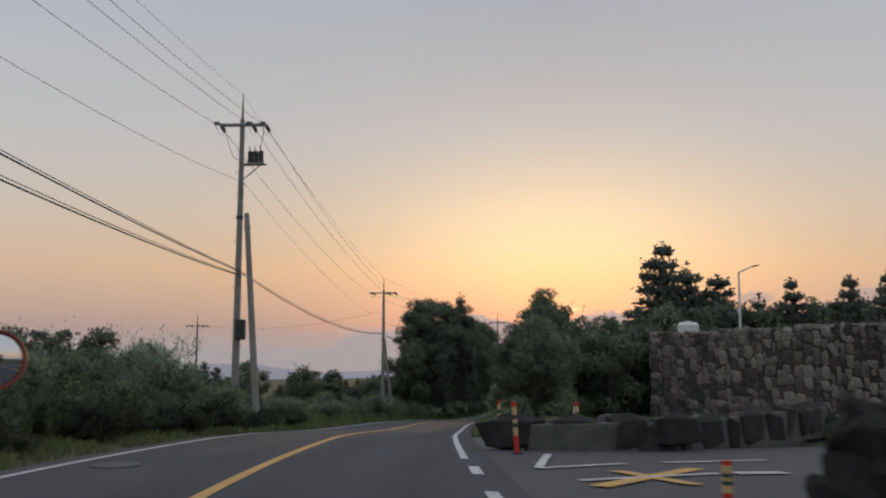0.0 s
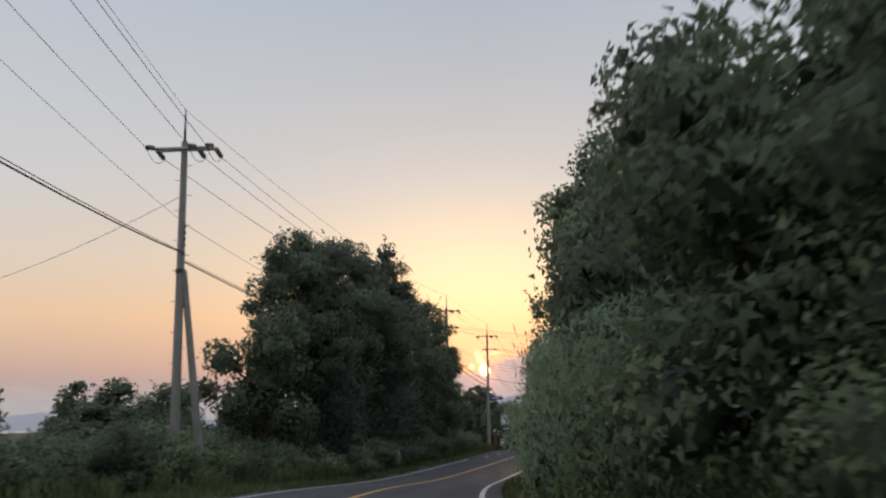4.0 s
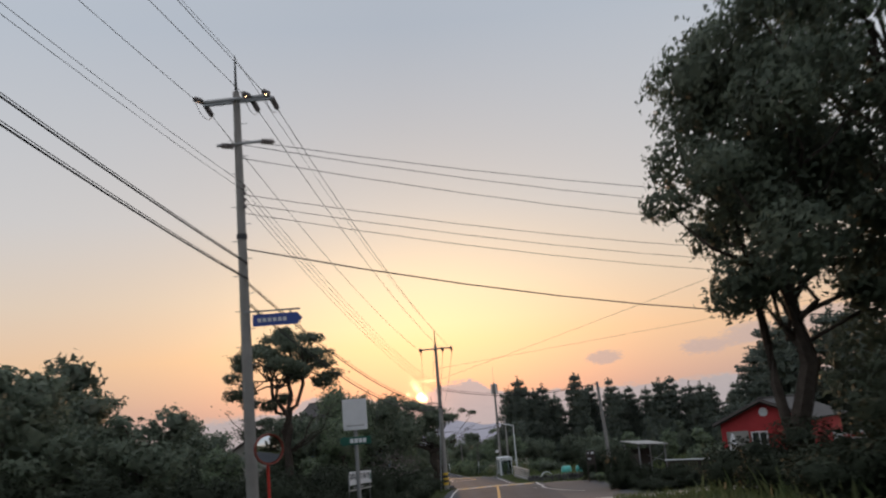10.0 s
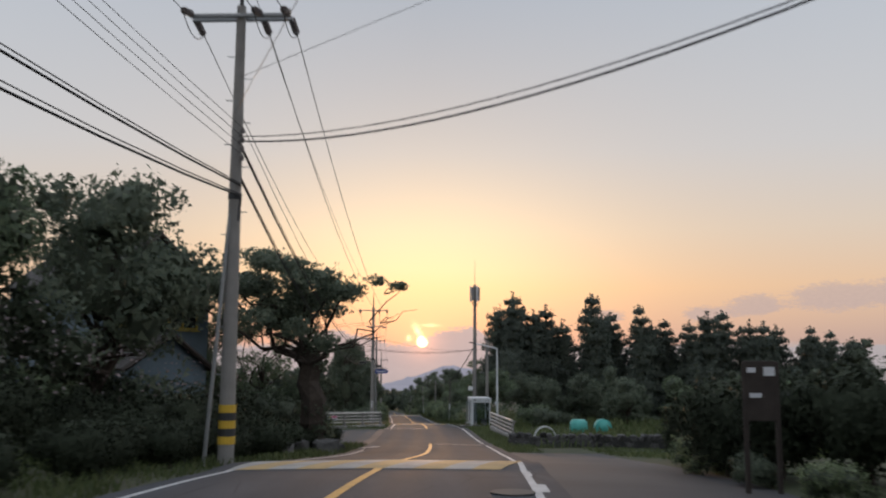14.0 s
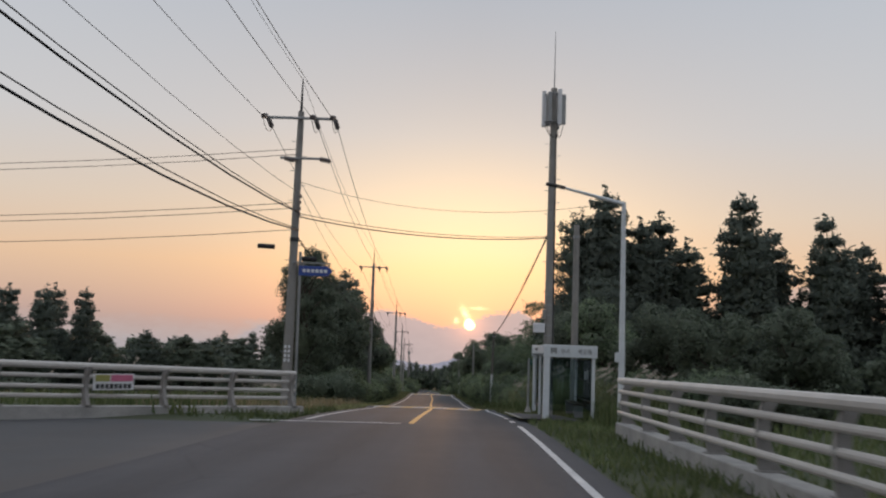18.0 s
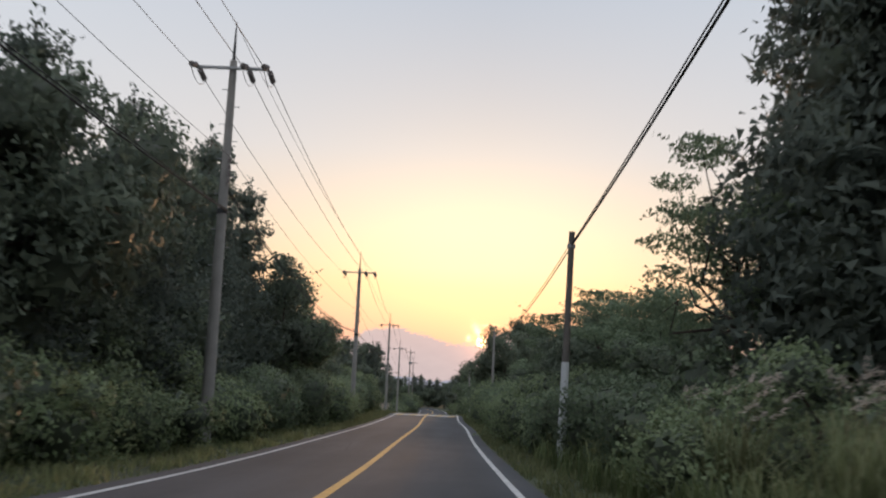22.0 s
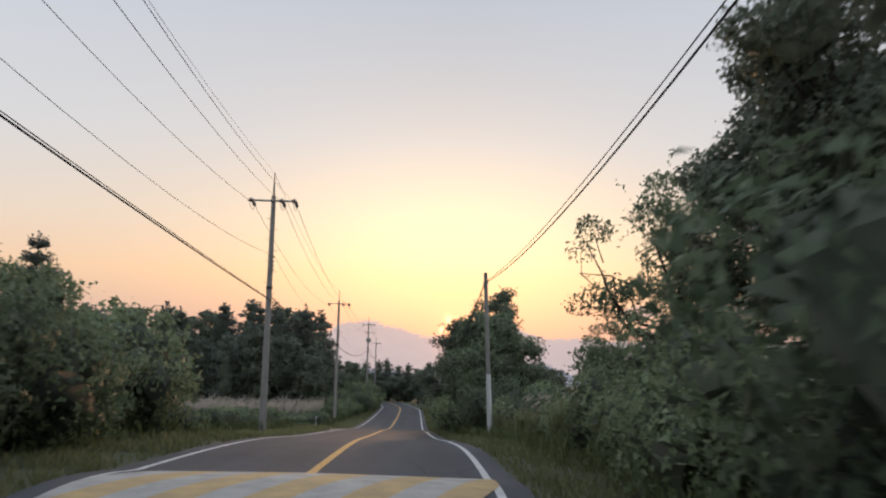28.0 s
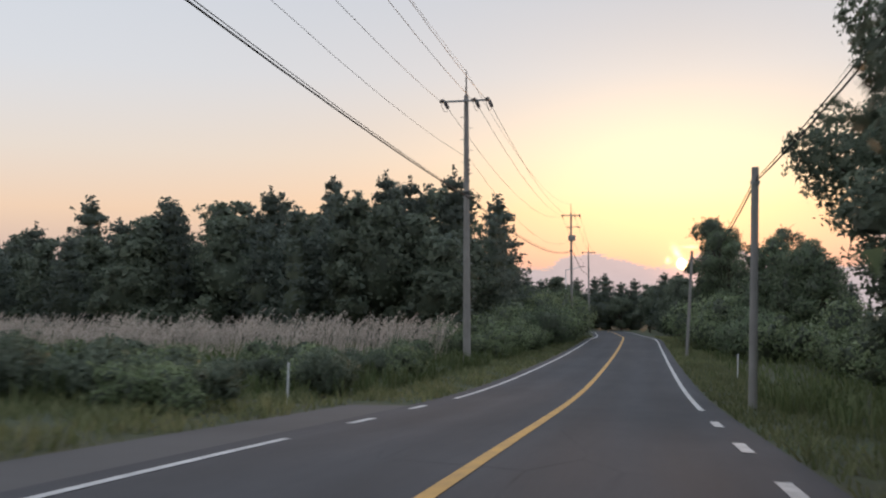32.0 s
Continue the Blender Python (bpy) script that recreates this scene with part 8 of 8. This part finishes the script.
# aerial mast
gz = float(ground_z(ANT.x, ANT.y)) - 0.1
top = -1.9 - gz
p = thing("aerial_mast", (ANT.x, ANT.y, gz), "tall concrete pole with telephone aerials on top", "aerial mast")
part("shaft", tubed((0, 0, 0), (0, 0, top), 0.23, 0.13, 16), concrete, p)
part("rod", tubed((0, 0, top), (0, 0, top + 2.5), 0.03, 0.012, 6), steel, p)
for k in range(6):
    a = k * 1.047
    x, y = math.cos(a) * 0.42, math.sin(a) * 0.42
    part("aerial_panel", boxed((0.17, 0.13, 1.55 if k % 2 else 1.3), (x, y, top - 0.9), 0.02), sign_white if k % 2 else steel, p, "slim upright aerial panel")
for z in (top - 0.3, top - 1.5):
    bm = BM()
    for k in range(6):
        a, b = k * 1.047, (k + 1) * 1.047
        tube(bm, (math.cos(a) * 0.42, math.sin(a) * 0.42, z), (math.cos(b) * 0.42, math.sin(b) * 0.42, z), 0.025, sides=5)
        tube(bm, (0, 0, z), (math.cos(a) * 0.42, math.sin(a) * 0.42, z), 0.02, sides=5)
    part("mount_ring", bm, steel, p)
for k in range(5):
    catenary("lead", (math.cos(k * 1.25) * 0.4, math.sin(k * 1.25) * 0.4, top - 1.6), (0.16, -0.1, top - 2.0), 0.3, 0.015, black_cable, "", p, 6)
for k in range(10):
    z = 3.0 + k * 0.42
    part("strap", tubed((0, 0, z), (0, 0, z + 0.04), 0.235 - 0.007 * z, sides=16), steel, p) if k < 6 else None
part("cable_run", tubed((0.16, -0.16, 1.2), (0.1, -0.1, top - 2), 0.035, sides=6), black_cable, p)
for k in range(14):
    s = 1 if k % 2 else -1
    part("step_bolt", tubed((s * 0.1, 0, 6.5 + 0.5 * k), (s * 0.32, 0, 6.5 + 0.5 * k), 0.012, sides=4), steel, p)
part("equipment_box", boxed((0.46, 0.3, 0.4), (-0.42, -0.1, 3.74), 0.03), sign_white, p, "white equipment box")
part("equipment_box", boxed((0.14, 0.2, 0.4), (-0.22, -0.12, 4.3), 0.02), cement, p, "grey equipment box")

# gear at the near pole: splice cans on the cables, steel sleeve pole, painted guard
p = p5["ob"]
for k, (x, y, z) in enumerate(((-0.9, -0.6, p5["h"] - 5.1), (0.45, 0.5, p5["h"] - 5.4), (0.8, 1.0, p5["h"] - 5.75))):
    part("splice_can", tubed((x - 0.3, y, z), (x + 0.3, y + 0.15, z), 0.085, sides=12), black_cable, p, "black cable splice can")
part("steel_post", tubed((0.34, -0.05, 0), (0.26, -0.05, 5.8), 0.055, sides=8), steel, p, "thin steel pipe beside the pole")
bm = BM()
for k in range(4):
    for q in range(2):
        box(bm, (0.08, 0.012, 0.10), (-0.07 + 0.13 * q, -0.2, 1.9 + 0.16 * k))
bars(bm, sign_white, p)
p = p4["ob"]
for k in range(5):
    part("guard_band", tubed((0, 0, 0.6 + 0.18 * k), (0, 0, 0.78 + 0.18 * k), 0.20, sides=14), yellow_band if k % 2 == 0 else dark_metal, p, "yellow and black guard band")
part("steel_post", tubed((-0.45, -0.3, 0), (-0.08, -0.1, 6.0), 0.05, sides=8), steel, p, "thin steel pipe leaning on the pole")
part("cable_coil", limbs([([Vector((0.16 + 0.02 * math.cos(a), -0.25 + 0.22 * math.sin(a) * 0.5, p4["h"] - 5.1 + 0.3 * math.cos(a))) for a in np.linspace(0, 6.28, 16)], 0.015, 0.015)], 5), black_cable, p)
p = p10["ob"]
part("transformer", boxed((0.9, 0.5, 0.7), (0.1, 0, p10["h"] - 3.2), 0.04), steel, p, "grey transformer box")

# ---- field things ----
def bale(x, y, flat, label):
    z = float(ground_z(x, y))
    bm = BM()
    bmesh.ops.create_cone(bm, cap_ends=True, segments=24, radius1=0.6, radius2=0.6, depth=1.15, matrix=Matrix.Rotation(math.pi / 2, 4, "Y" if flat else "X"))
    bmesh.ops.bevel(bm, geom=[e for e in bm.edges if len(e.link_faces) == 2 and e.calc_face_angle(0) > 1], offset=0.12, segments=3, affect="EDGES")
    ob = part("hay_bale", bm, teal_wrap, None, smooth=True)
    ob.location = (x, y, z + 0.57)
    tagged(ob, label, "hay bale", "hay bales")


bale(23.2, 248.4, True, "teal plastic-wrapped hay bale in the field")
bale(25.2, 249.4, False, "teal plastic-wrapped hay bale in the field")
p = thing("bent_pipe", (19.6, 241.4, float(ground_z(19.6, 241.4))), "white pipe bent over in a low hoop", "pipe")
part("hoop", limbs([([(math.cos(a) * 0.7, 0, max(0.0, math.sin(a) * 0.75)) for a in np.linspace(math.pi, 0, 10)], 0.05, 0.05)], 8), pipe_white, p)
part("hoop", limbs([([(math.cos(a) * 0.7, 0.25, max(0.0, math.sin(a) * 0.75)) for a in np.linspace(math.pi, 0.9, 9)], 0.04, 0.04)], 8), pipe_white, p)

p = thing("garden_sign", (15.75, 196.3, float(ground_z(15.75, 196.3)) - 0.45), "dark upright sign board among the garden bushes", "sign")
for s in (-0.26, 0.26):
    part("post", boxed((0.07, 0.07, 2.5), (s, 0, 1.25), 0.005), dark_wood, p)
part("board", boxed((0.56, 0.06, 0.95), (0, 0, 2.05), 0.01), dark_wood, p)
bm = BM()
box(bm, (0.14, 0.012, 0.08), (-0.16, -0.035, 2.38))
box(bm, (0.18, 0.012, 0.14), (0.13, -0.035, 2.36))
box(bm, (0.2, 0.012, 0.07), (-0.1, -0.035, 1.98))
bars(bm, sign_white, p)

# a roadside rail far ahead and small marker stakes
for y, off in ((84, -12.5), (80, -15.0), (433, -6.0), (452, 5.4)):
    p = thing("marker_stake", at(y, off), "thin pale marker stake in the grass", "stake", "marker stakes")
    part("stake", tubed((0, 0, -0.1), (0.03, 0, 0.95), 0.025, sides=6), sign_white, p)

# distant hills beyond the coast plain
def hill(x, y, w, h, seed):
    rng = np.random.default_rng(seed)
    n = 40
    xs = np.linspace(-1, 1, n)
    prof = np.clip((1 - xs**2), 0, 1) ** 1.5 * h * (1 + 0.12 * np.sin(xs * 9 + seed)) + 0.03 * h * rng.normal(size=n) * (1 - xs**2)
    v, f = [], []
    for j, u in enumerate(np.linspace(0, 1, 6)):
        for i in range(n):
            v.append((x + xs[i] * w, y - 300 * (1 - u), -95 + prof[i] * math.sin(u * math.pi / 2)))
    for j in range(5):
        for i in range(n - 1):
            a = j * n + i
            f.append((a, a + 1, a + n + 1, a + n))
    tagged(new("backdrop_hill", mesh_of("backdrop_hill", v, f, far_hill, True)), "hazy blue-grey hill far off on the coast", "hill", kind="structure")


# distance haze is painted in: a greyed base colour and a faint glow
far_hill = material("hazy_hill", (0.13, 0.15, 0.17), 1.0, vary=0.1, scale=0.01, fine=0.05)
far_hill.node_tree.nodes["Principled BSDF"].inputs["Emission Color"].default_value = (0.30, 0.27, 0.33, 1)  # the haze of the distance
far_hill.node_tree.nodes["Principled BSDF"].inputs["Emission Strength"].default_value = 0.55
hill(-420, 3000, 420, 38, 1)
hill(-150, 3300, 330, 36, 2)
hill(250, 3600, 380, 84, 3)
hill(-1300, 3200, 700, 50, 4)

# a pale cloth sheet hung between two stakes at the wood's edge
pale_cloth = material("pale_green_cloth", (0.42, 0.46, 0.32), 0.8, vary=0.2, scale=1.5, bump=0.01, fine=12)
c = at(112.3, -6.2)
p = thing("cloth_sheet", c, "pale green cloth sheet hung between two stakes at the wood's edge", "cloth sheet")
for x, h in ((-0.75, 1.05), (0.75, 1.25)):
    part("stake", tubed((x, 0.03, -0.1), (x, 0.03, h), 0.02, sides=6), grey_wood, p)
v, f = [], []
for i in range(13):
    u = i / 12
    top = 1.0 + 0.2 * u - 1.5 * u * (1 - u)
    for j in range(7):
        w = j / 6
        v.append((-0.75 + 1.5 * u + 0.12 * (1 - w) * u, -0.02 - 0.16 * math.sin(u * 3.14) * math.sin(w * 3.0) + 0.03 * math.sin(u * 17 + w * 4), 0.2 + (top - 0.2) * w + 0.05 * math.sin(u * 5)))
for i in range(12):
    for j in range(6):
        q = i * 7 + j
        f.append((q, q + 7, q + 8, q + 1))
sheet = part("sheet", mesh_of("sheet", v, f, pale_cloth, True), pale_cloth, p)
thick = sheet.modifiers.new("cloth", "SOLIDIFY")
thick.thickness = 0.006
